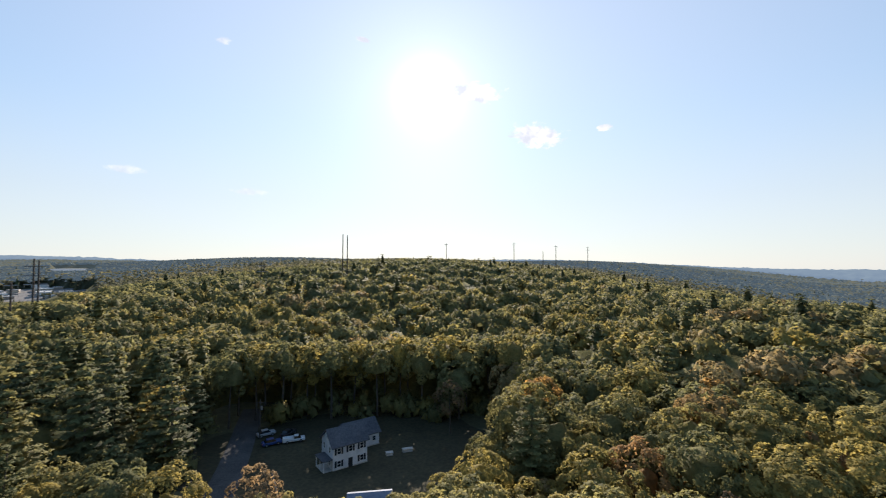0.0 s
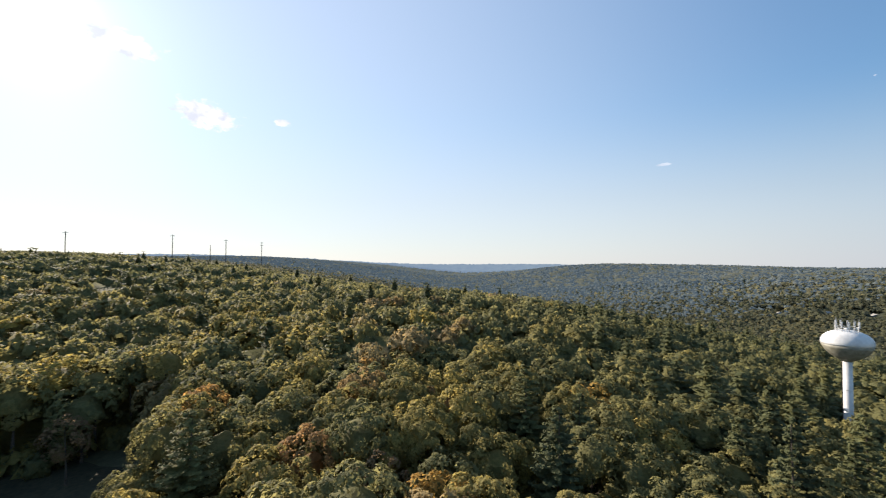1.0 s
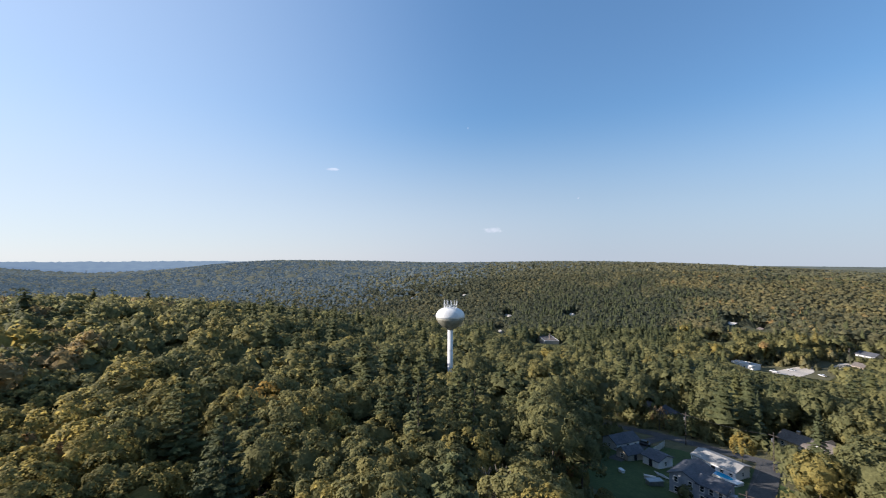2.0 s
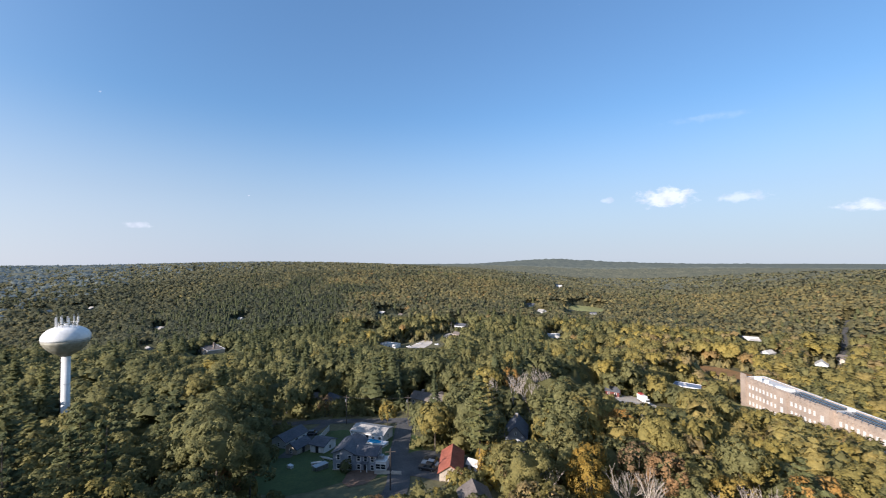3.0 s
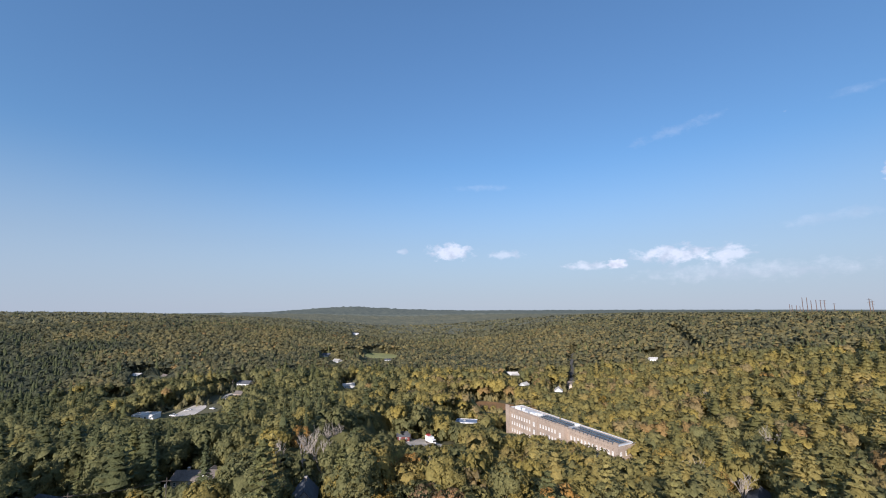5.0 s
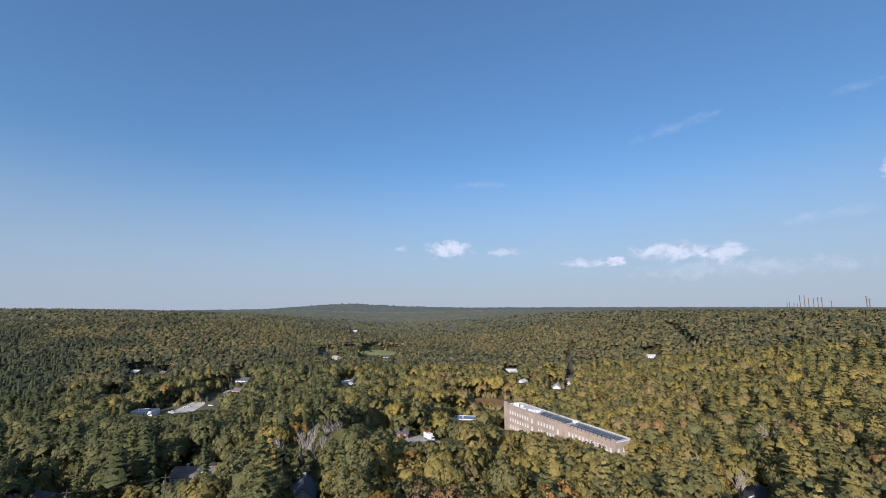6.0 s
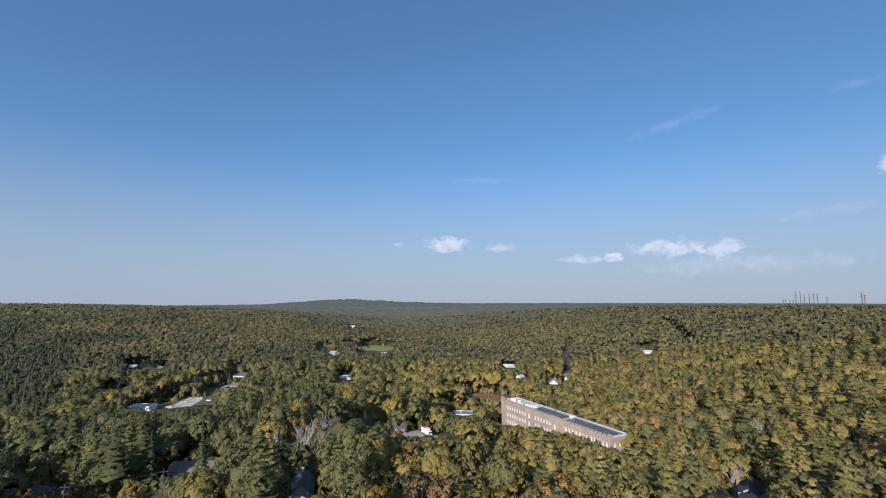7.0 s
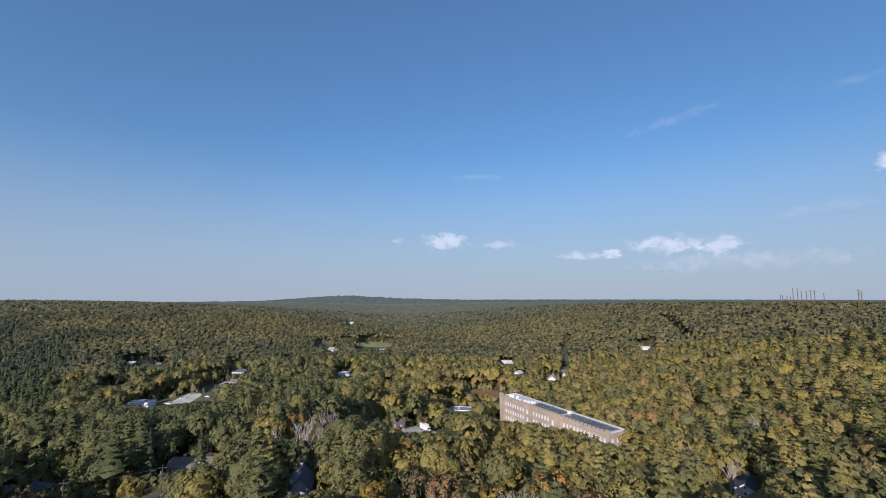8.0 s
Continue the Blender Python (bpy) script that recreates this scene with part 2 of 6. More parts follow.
M = {
    "hardwood": leaves("hardwood_leaves", HARDWOOD),
    "hardwood_woods": leaves("hardwood_woods_leaves", HARDWOOD, attribute=True, mottle=0.75),
    "hill_woods": leaves("hill_woods_leaves", HILLWOOD, 0.3, attribute=True, clusters=0.5, mottle=0.5),
    "ridge_woods": leaves("ridge_woods_leaves", RIDGEWOOD, 0.3, attribute=True, clusters=0.3, mottle=0.4),
    "turning": leaves("turning_leaves", TURNING),
    "needles": leaves("conifer_needles", CONIFER, 0.15),
    "needles_woods": leaves("conifer_woods_needles", CONIFER, 0.3, attribute=True, mottle=0.7),
    "gold": leaves("golden_leaves", [(0.0, (0.34, 0.225, 0.05)), (1.0, (0.36, 0.26, 0.06))]),
    "orange": leaves("orange_leaves", [(0.0, (0.42, 0.24, 0.07)), (1.0, (0.43, 0.28, 0.09))]),
    "russet": leaves("russet_leaves", [(0.0, (0.26, 0.175, 0.095)), (1.0, (0.3, 0.21, 0.11))]),
    "tank": rough_surface("white_tank_paint", (0.66, 0.66, 0.64), (0.8, 0.8, 0.78), 0.8, 0.15, 0.45, 0.05, 0.01, 0.5),
    "bark": rough_surface("bark", (0.06, 0.05, 0.04), (0.16, 0.13, 0.1), 6.0, 1.0, 0.9, 0.6, 0.03),
    "dead_wood": rough_surface("weathered_dead_wood", (0.26, 0.22, 0.18), (0.46, 0.41, 0.35), 5.0, 0.8, 0.9, 0.5, 0.02),
    "soil": rough_surface("forest_floor", (0.085, 0.085, 0.045), (0.16, 0.145, 0.075), 0.6, 0.02, 0.95, 0.6, 0.2),
    "lawn": rough_surface("mown_grass", (0.045, 0.075, 0.02), (0.085, 0.115, 0.035), 1.5, 0.12, 0.9, 0.5, 0.05),
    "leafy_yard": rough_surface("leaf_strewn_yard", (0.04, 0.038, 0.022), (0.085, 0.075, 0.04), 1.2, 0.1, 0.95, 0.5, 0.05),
    "meadow": rough_surface("hay_meadow", (0.21, 0.225, 0.08), (0.33, 0.32, 0.13), 0.4, 0.03, 0.9, 0.4, 0.1),
    "marsh": rough_surface("rusty_marsh_grass", (0.2, 0.11, 0.05), (0.32, 0.19, 0.08), 0.5, 0.06, 0.9, 0.4, 0.1),
    "asphalt": rough_surface("worn_asphalt", (0.08, 0.08, 0.082), (0.14, 0.138, 0.135), 3.0, 0.15, 1.0, 0.3, 0.01, 0.03),
    "gravel": rough_surface("pale_gravel", (0.42, 0.38, 0.33), (0.62, 0.57, 0.5), 2.0, 0.1, 0.95, 0.5, 0.02),
    "dirt": rough_surface("bare_dirt", (0.12, 0.075, 0.05), (0.2, 0.13, 0.09), 1.2, 0.1, 0.95, 0.5, 0.03),
    "white_paint": rough_surface("white_paint", (0.7, 0.7, 0.68), (0.82, 0.82, 0.8), 2.0, 0.3, 0.55, 0.1, 0.005, 0.4),
    "white_clapboard": rough_surface("white_clapboard", (0.66, 0.67, 0.68), (0.8, 0.8, 0.8), 1.5, 0.25, 0.6, 0.15, 0.01, 0.4),
    "grey_siding": rough_surface("blue_grey_siding", (0.26, 0.29, 0.34), (0.36, 0.39, 0.44), 1.5, 0.25, 0.65, 0.15, 0.01),
    "tan_siding": rough_surface("tan_siding", (0.42, 0.36, 0.29), (0.55, 0.48, 0.39), 1.5, 0.25, 0.65, 0.15, 0.01),
    "brick": rough_surface("faded_brick", (0.29, 0.23, 0.185), (0.44, 0.36, 0.29), 2.2, 0.12, 0.9, 0.4, 0.02),
    "slate": rough_surface("slate_grey_shingles", (0.07, 0.075, 0.09), (0.13, 0.135, 0.15), 2.5, 0.3, 0.8, 0.4, 0.02),
    "brown_roof": rough_surface("weathered_brown_shingles", (0.13, 0.11, 0.095), (0.22, 0.19, 0.17), 2.5, 0.3, 0.85, 0.4, 0.02),
    "red_roof": rough_surface("rusty_red_roofing", (0.28, 0.08, 0.05), (0.4, 0.14, 0.09), 2.0, 0.3, 0.7, 0.3, 0.02),
    "white_roof": rough_surface("white_roof_membrane", (0.5, 0.49, 0.47), (0.64, 0.63, 0.6), 0.7, 0.08, 0.6, 0.15, 0.01),
    "metal": rough_surface("galvanised_steel", (0.3, 0.31, 0.32), (0.45, 0.46, 0.47), 2.0, 0.3, 0.45, 0.1, 0.005, 0.5, 0.7),
    "pole_wood": rough_surface("creosoted_pole_wood", (0.055, 0.045, 0.038), (0.12, 0.1, 0.085), 4.0, 0.6, 0.9, 0.4, 0.01),
    "rusty_steel": rough_surface("weathering_steel", (0.1, 0.06, 0.045), (0.18, 0.11, 0.08), 1.0, 0.2, 0.8, 0.3, 0.01),
    "blue_metal": rough_surface("blue_sheet_metal", (0.15, 0.2, 0.29), (0.23, 0.28, 0.38), 1.5, 0.2, 0.5, 0.1, 0.01),
    "dark_trim": rough_surface("dark_painted_trim", (0.02, 0.022, 0.025), (0.05, 0.05, 0.055), 3.0, 0.5, 0.5, 0.1, 0.005),
    "rubber": rough_surface("black_rubber", (0.012, 0.012, 0.012), (0.03, 0.03, 0.03), 4.0, 0.5, 0.8, 0.1, 0.005),
    "red_paint": rough_surface("red_paint", (0.3, 0.04, 0.035), (0.42, 0.07, 0.06), 2.0, 0.3, 0.45, 0.1, 0.005, 0.5),
    "fence_wood": rough_surface("pale_fence_boards", (0.5, 0.47, 0.42), (0.68, 0.64, 0.58), 2.0, 0.3, 0.8, 0.3, 0.01),
}


def plain(name, colour, rough, spec=0.5, metal=0.0):
    m, nt, b = material(name, rough, spec)
    b.inputs["Base Color"].default_value, b.inputs["Metallic"].default_value = (*colour, 1), metal
    return m


# far hills and woods, a plain backdrop: distance haze painted in as faint glow, blue towards the sun and thin away from
# it
for key, dark, light, haze_glow, scale in (("backdrop_sunward", (0.045, 0.06, 0.055), (0.07, 0.085, 0.07), (0.1, 0.135, 0.185), 0.04),
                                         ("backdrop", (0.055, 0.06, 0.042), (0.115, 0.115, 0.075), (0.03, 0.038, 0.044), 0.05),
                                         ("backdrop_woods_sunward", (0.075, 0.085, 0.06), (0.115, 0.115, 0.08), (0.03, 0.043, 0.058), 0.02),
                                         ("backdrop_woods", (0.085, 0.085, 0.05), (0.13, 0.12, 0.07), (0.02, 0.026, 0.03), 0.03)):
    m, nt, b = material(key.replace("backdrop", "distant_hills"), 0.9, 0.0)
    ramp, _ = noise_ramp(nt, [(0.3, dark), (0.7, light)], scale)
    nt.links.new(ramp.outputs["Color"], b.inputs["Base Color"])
    b.inputs["Emission Color"].default_value, b.inputs["Emission Strength"].default_value = (*haze_glow, 1), 1.0
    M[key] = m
M["pale_shingle"] = rough_surface("pale_grey_shingles", (0.3, 0.29, 0.27), (0.44, 0.42, 0.39), 2.5, 0.3, 0.85, 0.3, 0.02)
M["bowl"] = rough_surface("mildewed_tank_paint", (0.2, 0.19, 0.14), (0.36, 0.35, 0.28), 0.9, 0.2, 0.6, 0.1, 0.01, 0.4)
M["barn_red"] = rough_surface("faded_barn_red", (0.12, 0.04, 0.035), (0.2, 0.065, 0.055), 1.5, 0.25, 0.75, 0.2, 0.01)
M["glass"] = plain("dark_window_glass", (0.015, 0.02, 0.025), 0.06, 0.6)
M["solar"] = plain("solar_panel_glass", (0.02, 0.028, 0.05), 0.18, 0.5)
M["pool_water"] = plain("blue_pool_water", (0.02, 0.3, 0.5), 0.06, 0.5)
M["lake"] = plain("lake_water", (0.03, 0.045, 0.06), 0.4, 0.6)
M["town_lot"] = rough_surface("weathered_lot_paving", (0.13, 0.125, 0.125), (0.24, 0.23, 0.22), 0.2, 0.02, 0.9, 0.2, 0.02)
for key, c in (("car_white", (0.75, 0.75, 0.74)), ("car_blue", (0.03, 0.07, 0.22)), ("car_dark", (0.03, 0.032, 0.036)), ("car_silver", (0.4, 0.41, 0.42))):
    M[key] = plain(key.replace("car_", "") + "_car_paint", c, 0.28, 0.6)


# ---------- helpers for meshes ----------
def mesh_from(name, verts, faces, mats, smooth=False, tint=None, facing=None):
    """A mesh from arrays: faces all quads or all triangles."""
    verts, faces = np.asarray(verts, np.float32), np.asarray(faces, np.int32)
    me = bpy.data.meshes.new(name)
    k = faces.shape[1]
    me.vertices.add(len(verts))
    me.vertices.foreach_set("co", verts.ravel())
    me.loops.add(faces.size)
    me.loops.foreach_set("vertex_index", faces.ravel())
    me.polygons.add(len(faces))
    me.polygons.foreach_set("loop_start", np.arange(0, faces.size, k, dtype=np.int32))
    me.polygons.foreach_set("use_smooth", np.full(len(faces), smooth))
    if tint is not None:
        at = me.attributes.new("tint", "FLOAT", "POINT")
        at.data.foreach_set("value", np.asarray(tint, np.float32))
    if facing is not None:
        at = me.attributes.new("facing", "FLOAT_VECTOR", "POINT")
        at.data.foreach_set("vector", np.asarray(facing, np.float32).ravel())
    for m in mats if isinstance(mats, (list, tuple)) else [mats]:
        me.materials.append(m)
    me.update(calc_edges=True)
    return me


def part(name, bm, mat, parent, label=""):
    """Links a bmesh as one mesh object under a thing or a part."""
    me = bpy.data.meshes.new(name)
    bm.normal_update()
    bm.to_mesh(me)
    bm.free()
    me.materials.append(mat)
    ob = new(name, me)
    ob.parent = parent
    return tagged(ob, label)


def thing(name, m, label, category, group="", kind=""):
    ob = new(name)
    ob.empty_display_size = 0.5
    ob.matrix_world = m
    return tagged(ob, label, category, group, kind)


def box(x0, y0, z0, x1, y1, z1, bevel=0.0, bm=None):
    bm = bm or bmesh.new()
    m = Matrix.Translation(((x0 + x1) / 2, (y0 + y1) / 2, (z0 + z1) / 2)) @ Matrix.Diagonal((x1 - x0, y1 - y0, z1 - z0, 1))
    made = bmesh.ops.create_cube(bm, size=1.0, matrix=m)
    if bevel:
        edges = list({e for v in made["verts"] for e in v.link_edges})
        bmesh.ops.bevel(bm, geom=edges, offset=bevel, segments=1, affect="EDGES")
    return bm


def rod(a, b, r0, r1=None, sides=8, bm=None):
    bm = bm or bmesh.new()
    a, b = Vector(a), Vector(b)
    turn = (b - a).to_track_quat("Z", "Y").to_matrix().to_4x4()
    bmesh.ops.create_cone(bm, cap_ends=True, segments=sides, radius1=r0, radius2=r0 if r1 is None else r1, depth=(b - a).length,
                          matrix=Matrix.Translation((a + b) / 2) @ turn)
    return bm


def revolved(profile, sides, bm=None):
    """A surface turned about z from (radius, height) steps."""
    bm = bm or bmesh.new()
    rings = []
    for r, z in profile:
        rings.append([bm.verts.new((r * math.cos(2 * math.pi * k / sides), r * math.sin(2 * math.pi * k / sides), z)) for k in range(sides)])
    for lo, hi in zip(rings, rings[1:]):
        for k in range(sides):
            bm.faces.new((lo[k], lo[(k + 1) % sides], hi[(k + 1) % sides], hi[k]))
    bm.faces.new(rings[-1])
    bm.faces.new(rings[0][::-1])
    for f in bm.faces:
        f.smooth = len(f.verts) == 4
    return bm


# ---------- the land: swells and hollows in rings round the hill ----------
LAND_BASE = 25.0
LAND = (
    (0, 110, [17.9]),
    (140, 95, [-26.4, 22.3, -27.7, 28.1, -25.7, 16.6, -9.7, 7.8]),
    (300, 160, [24.4, -5.4, 47.7, -31.0, 29.2, -34.9, 26.1, -3.5, 15.0, 3.2]),
    (600, 240, [20.4, 9.3, 12.4, -44.7, -8.7, 16.8, -41.4, 5.7, 38.7, -43.4, 36.2, 2.9, -13.8, 15.8]),
    (1150, 400, [-42.6, 81.6, -83.0, 11.2, 19.3, 22.6, 6.5, -29.6, 45.6, -18.6, 31.4, 1.6, 12.8, 9.8, -28.4, 72.9]),
    (2300, 800, [105.6, 19.9, -31.6, 89.3, -86.1, 114.8, -89.6, 96.8, -44.4, 42.5, -35.1, 44.1, 30.5, 35.0, -57.5, 41.5, 102.1, -96.6]),
)
# the valley floor runs on between the two hills, and the near hill falls away to the east: bearing, distance, breadth, height
VALLEY = ((150, 1180, 230, -17.0), (148, 1560, 240, -17.0), (156, 1000, 150, -5.0), (147, 1950, 180, -8.0), (133, 980, 170, 9.0), (172, 860, 170, 10.0), (141.4, 2450, 170, 17.0), (42, 1760, 150, -16.0), (52, 1500, 150, 6.0),
          (42, 300, 70, -4.0), (74, 300, 60, -8.0), (44, 600, 170, -12.0), (74, 560, 150, -4.0),
          (60, 1420, 200, 45.0), (74, 1380, 170, 16.0), (47, 1900, 170, -12.0))
SWELLS = [(r * math.sin(radians(a)), r * math.cos(radians(a)), s, h) for a, r, s, h in VALLEY]
SWELLS += [(r * math.sin(2 * math.pi * k / len(hs)), r * math.cos(2 * math.pi * k / len(hs)), s, h) for r, s, hs in LAND for k, h in enumerate(hs)]


def ground_z(x, y):
    x, y = np.asarray(x, float), np.asarray(y, float)
    z = np.full(x.shape, LAND_BASE)
    for cx, cy, s, h in SWELLS:
        z = z + h * np.exp(-((x - cx) ** 2 + (y - cy) ** 2) / (2 * s * s))
    return z


def gz(x, y):
    return float(ground_z(x, y))


def land():
    radii = np.concatenate([[0.0], np.arange(6, 300, 5), np.geomspace(300, 6500, 90)])
    n = 300
    a = np.arange(n) * 2 * np.pi / n
    x, y = np.outer(radii[1:], np.sin(a)).ravel(), np.outer(radii[1:], np.cos(a)).ravel()
    v = np.column_stack([np.r_[0, x], np.r_[0, y], ground_z(np.r_[0, x], np.r_[0, y])])
    k = np.arange(n)
    quads = []
    for i in range(len(radii) - 2):
        lo, hi = 1 + i * n, 1 + (i + 1) * n
        quads.append(np.column_stack([lo + k, hi + k, hi + (k + 1) % n, lo + (k + 1) % n]))
    faces = np.concatenate(quads)[:, ::-1]
    centre = np.column_stack([np.zeros(n // 2, int), 1 + (2 * np.arange(n // 2) + 2) % n, 2 + 2 * np.arange(n // 2), 1 + 2 * np.arange(n // 2)])
    me = mesh_from("ground", v, np.concatenate([faces, centre]), M["soil"], True)
    return tagged(new("ground", me), "leaf-strewn forest floor over rolling hills and a valley", "ground", kind="structure")


land()


def draped(name, outline_fn, mat, label, category, lift=0.08, kind="structure"):
    """A sheet laid over the land: outline_fn gives rows of (x, y)."""
    rows = np.asarray(outline_fn, float)
    a, b = rows.shape[:2]
    x, y = rows[..., 0].ravel(), rows[..., 1].ravel()
    v = np.column_stack([x, y, ground_z(x, y) + lift])
    i = np.arange(a * b).reshape(a, b)
    f = np.stack([i[:-1, :-1], i[1:, :-1], i[1:, 1:], i[:-1, 1:]], -1).reshape(-1, 4)
    d1, d2 = rows[1, 0] - rows[0, 0], rows[0, 1] - rows[0, 0]
    if d1[0] * d2[1] - d1[1] * d2[0] < 0:
        f = f[:, ::-1]
    me = mesh_from(name, v, f, mat, True)
    return tagged(new(name, me), label, category, kind=kind)


def strip(points, width, step=3.0):
    """Rows across a way that passes smoothly through the points."""
    p = np.asarray(points, float)
    t = np.r_[0, np.cumsum(np.hypot(*np.diff(p, axis=0).T))]
    s = np.linspace(0, t[-1], max(3, int(t[-1] / step)))
    m = np.gradient(p, t, axis=0)
    k = np.clip(np.searchsorted(t, s, side="right") - 1, 0, len(t) - 2)
    h = (t[k + 1] - t[k])[:, None]
    u = ((s - t[k]) / h[:, 0])[:, None]
    c = ((2 * u ** 3 - 3 * u ** 2 + 1) * p[k] + (u ** 3 - 2 * u ** 2 + u) * h * m[k] + (3 * u ** 2 - 2 * u ** 3) * p[k + 1] + (u ** 3 - u ** 2) * h * m[k + 1])
    d = np.gradient(c, axis=0)
    d /= np.hypot(d[:, 0], d[:, 1])[:, None]
    side = np.column_stack([-d[:, 1], d[:, 0]])
    return np.stack([c + side * width * w for w in (-0.5, -0.17, 0.17, 0.5)], 1)


def oval(x, y, a, b, turn=0.0, wobble=0.12, seed=1):
    rnd = np.random.RandomState(seed)
    n = 40
    th = np.arange(n + 1) * 2 * np.pi / n
    r = 1 + wobble * (np.sin(2 * th + rnd.rand() * 6) * 0.5 + np.sin(3 * th + rnd.rand() * 6) * 0.5 + 0.4 * np.sin(7 * th + rnd.rand() * 6))
    c, s = math.cos(radians(turn)), math.sin(radians(turn))
    ex, ey = a * r * np.cos(th), b * r * np.sin(th)
    ring = np.column_stack([c * ex - s * ey, s * ex + c * ey])
    return np.stack([np.array([x, y]) + ring * k for k in np.linspace(0.02, 1, 9)], 0)


# ---------- ways, yards, lots and fields ----------
draped("road_valley", strip([(190, 20), (172, -30), (159, -55), (147, -66), (135, -76), (122, -92), (108, -112), (95, -140), (88, -170)], 6.0), M["asphalt"], "narrow worn asphalt lane between yards and woods", "road", 0.10)
draped("road_drive", strip([(152, -62), (143, -52), (133, -45), (122, -36)], 4.0), M["asphalt"], "short asphalt drive between two lawns", "driveway", 0.14)
draped("road_side", strip([(128, -80), (113, -69.5), (99, -59.6), (84, -50.4), (76, -43)], 5.5), M["asphalt"], "asphalt side street in front of the grey house", "road", 0.15)
draped("road_front", strip([(-60, 127), (-56, 115), (-51, 101), (-46, 86), (-40, 60), (-38, 30)], 6.0), M["asphalt"], "shaded asphalt lane beside the white house", "road", 0.10)
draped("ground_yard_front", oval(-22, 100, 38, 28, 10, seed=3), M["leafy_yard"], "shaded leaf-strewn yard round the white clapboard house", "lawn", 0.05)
draped("ground_yard_grey", oval(114, -48, 24, 27, 20, seed=4), M["lawn"], "green lawn round the blue-grey house", "lawn", 0.05)
draped("ground_patch_dirt", oval(94.5, -46.0, 6, 3.6, -45, seed=8), M["dirt"], "bare brown dirt beside the grey house", "dirt", 0.09)
draped("ground_yard_red", oval(88, -66, 14, 10, 30, seed=5), M["asphalt"], "asphalt parking apron by the red-roofed house", "parking lot", 0.11)
draped("ground_yard_gable", oval(87, -94, 8, 8, 0, seed=6), M["lawn"], "small lawn round the gabled house", "lawn", 0.05)
draped("ground_yard_ranch", oval(148, -100, 16, 11, -30, seed=7), M["lawn"], "lawn round the low ranch house", "lawn", 0.05)
draped("ground_lot_truck", oval(101, -197, 21, 10, -25, seed=9), M["gravel"], "pale gravel lot in the woods", "gravel lot", 0.12)
draped("ground_lot_shops", oval(322, -216, 36, 8, -55, seed=10), M["gravel"], "long pale gravel lot behind trees", "gravel lot", 0.2)
draped("ground_lot_shops_far", oval(337, -262, 20, 6, -50, seed=11), M["gravel"], "pale gravel lot beside the highway", "gravel lot", 0.2)
draped("ground_field", oval(406, -613, 44, 34, -20, 0.06, seed=12), M["meadow"], "mown pale green field among woods", "field", 0.4)
draped("ground_marsh", oval(117, -341, 26, 15, 10, seed=14), M["marsh"], "rusty brown marsh grass in a clearing", "marsh", 0.25)
draped("ground_yard_hill", oval(375, -310, 22, 12, -30, seed=15), M["lawn"], "small lawn on the hillside", "lawn", 0.25)
draped("road_far", strip([(62, -384), (74, -458), (81.3, -511.5), (89.4, -564), (98, -640)], 4.0), M["asphalt"], "straight lane cut through the trees", "road", 0.3)
draped("ground_town", oval(-580, 560, 120, 100, 0, seed=16), M["town_lot"], "pale lots of a distant town", "parking lot", 0.6)
bm = bmesh.new()
rim = [(r * math.sin(radians(q)), r * math.cos(radians(q))) for r, q in ((1150, -44.2), (1150, -43.2), (1170, -41.6), (1260, -41.0), (1860, -41.2), (1885, -42.5), (1860, -44.3), (1300, -44.5))]
face = bm.faces.new([bm.verts.new((x, y, 84.5)) for x, y in rim])
low = bmesh.ops.extrude_face_region(bm, geom=[face])["geom"]
bmesh.ops.translate(bm, verts=[g for g in low if isinstance(g, bmesh.types.BMVert)], vec=(0, 0, -16))
bmesh.ops.recalc_face_normals(bm, faces=bm.faces)
me = bpy.data.meshes.new("water")
bm.to_mesh(me)
bm.free()
me.materials.append(M["lake"])
tagged(new("water", me), "pale distant lake among wooded hills", "lake", kind="structure")


# ---------- trees ----------
def unit(v):
    return v / np.maximum(np.linalg.norm(v, axis=-1, keepdims=True), 1e-9)


def sprays(rnd, centres, normals, size, ragged=0.5, long=1.0):
    """One three-cornered spray of leaves at each centre, about its normal."""
    n = len(centres)
    nrm = unit(normals + ragged * rnd.normal(size=(n, 3)))
    t = unit(np.cross(nrm, rnd.normal(size=(n, 3))))
    b = np.cross(nrm, t)
    s = (size * rnd.uniform(0.6, 1.35, n))[:, None]
    v = np.empty((n, 3, 3))
    for k, (p, q) in enumerate(((-1, -0.6), (1, -0.5), (0.1, 1.1))):
        v[:, k] = centres + s * (t * long * (p + 0.25 * rnd.normal(size=(n, 1))) + b * (q + 0.25 * rnd.normal(size=(n, 1)))) * 0.7
    return v.reshape(-1, 3), np.arange(3 * n).reshape(-1, 3), np.repeat(unit(unit(normals) + 0.35 * nrm), 3, axis=0)


def joined(*pieces):
    vs, fs, ns, off = [], [], [], 0
    for v, f, n in pieces:
        vs.append(v)
        fs.append(f + off)
        ns.append(n)
        off += len(v)
    return np.vstack(vs), np.vstack(fs), np.vstack(ns)


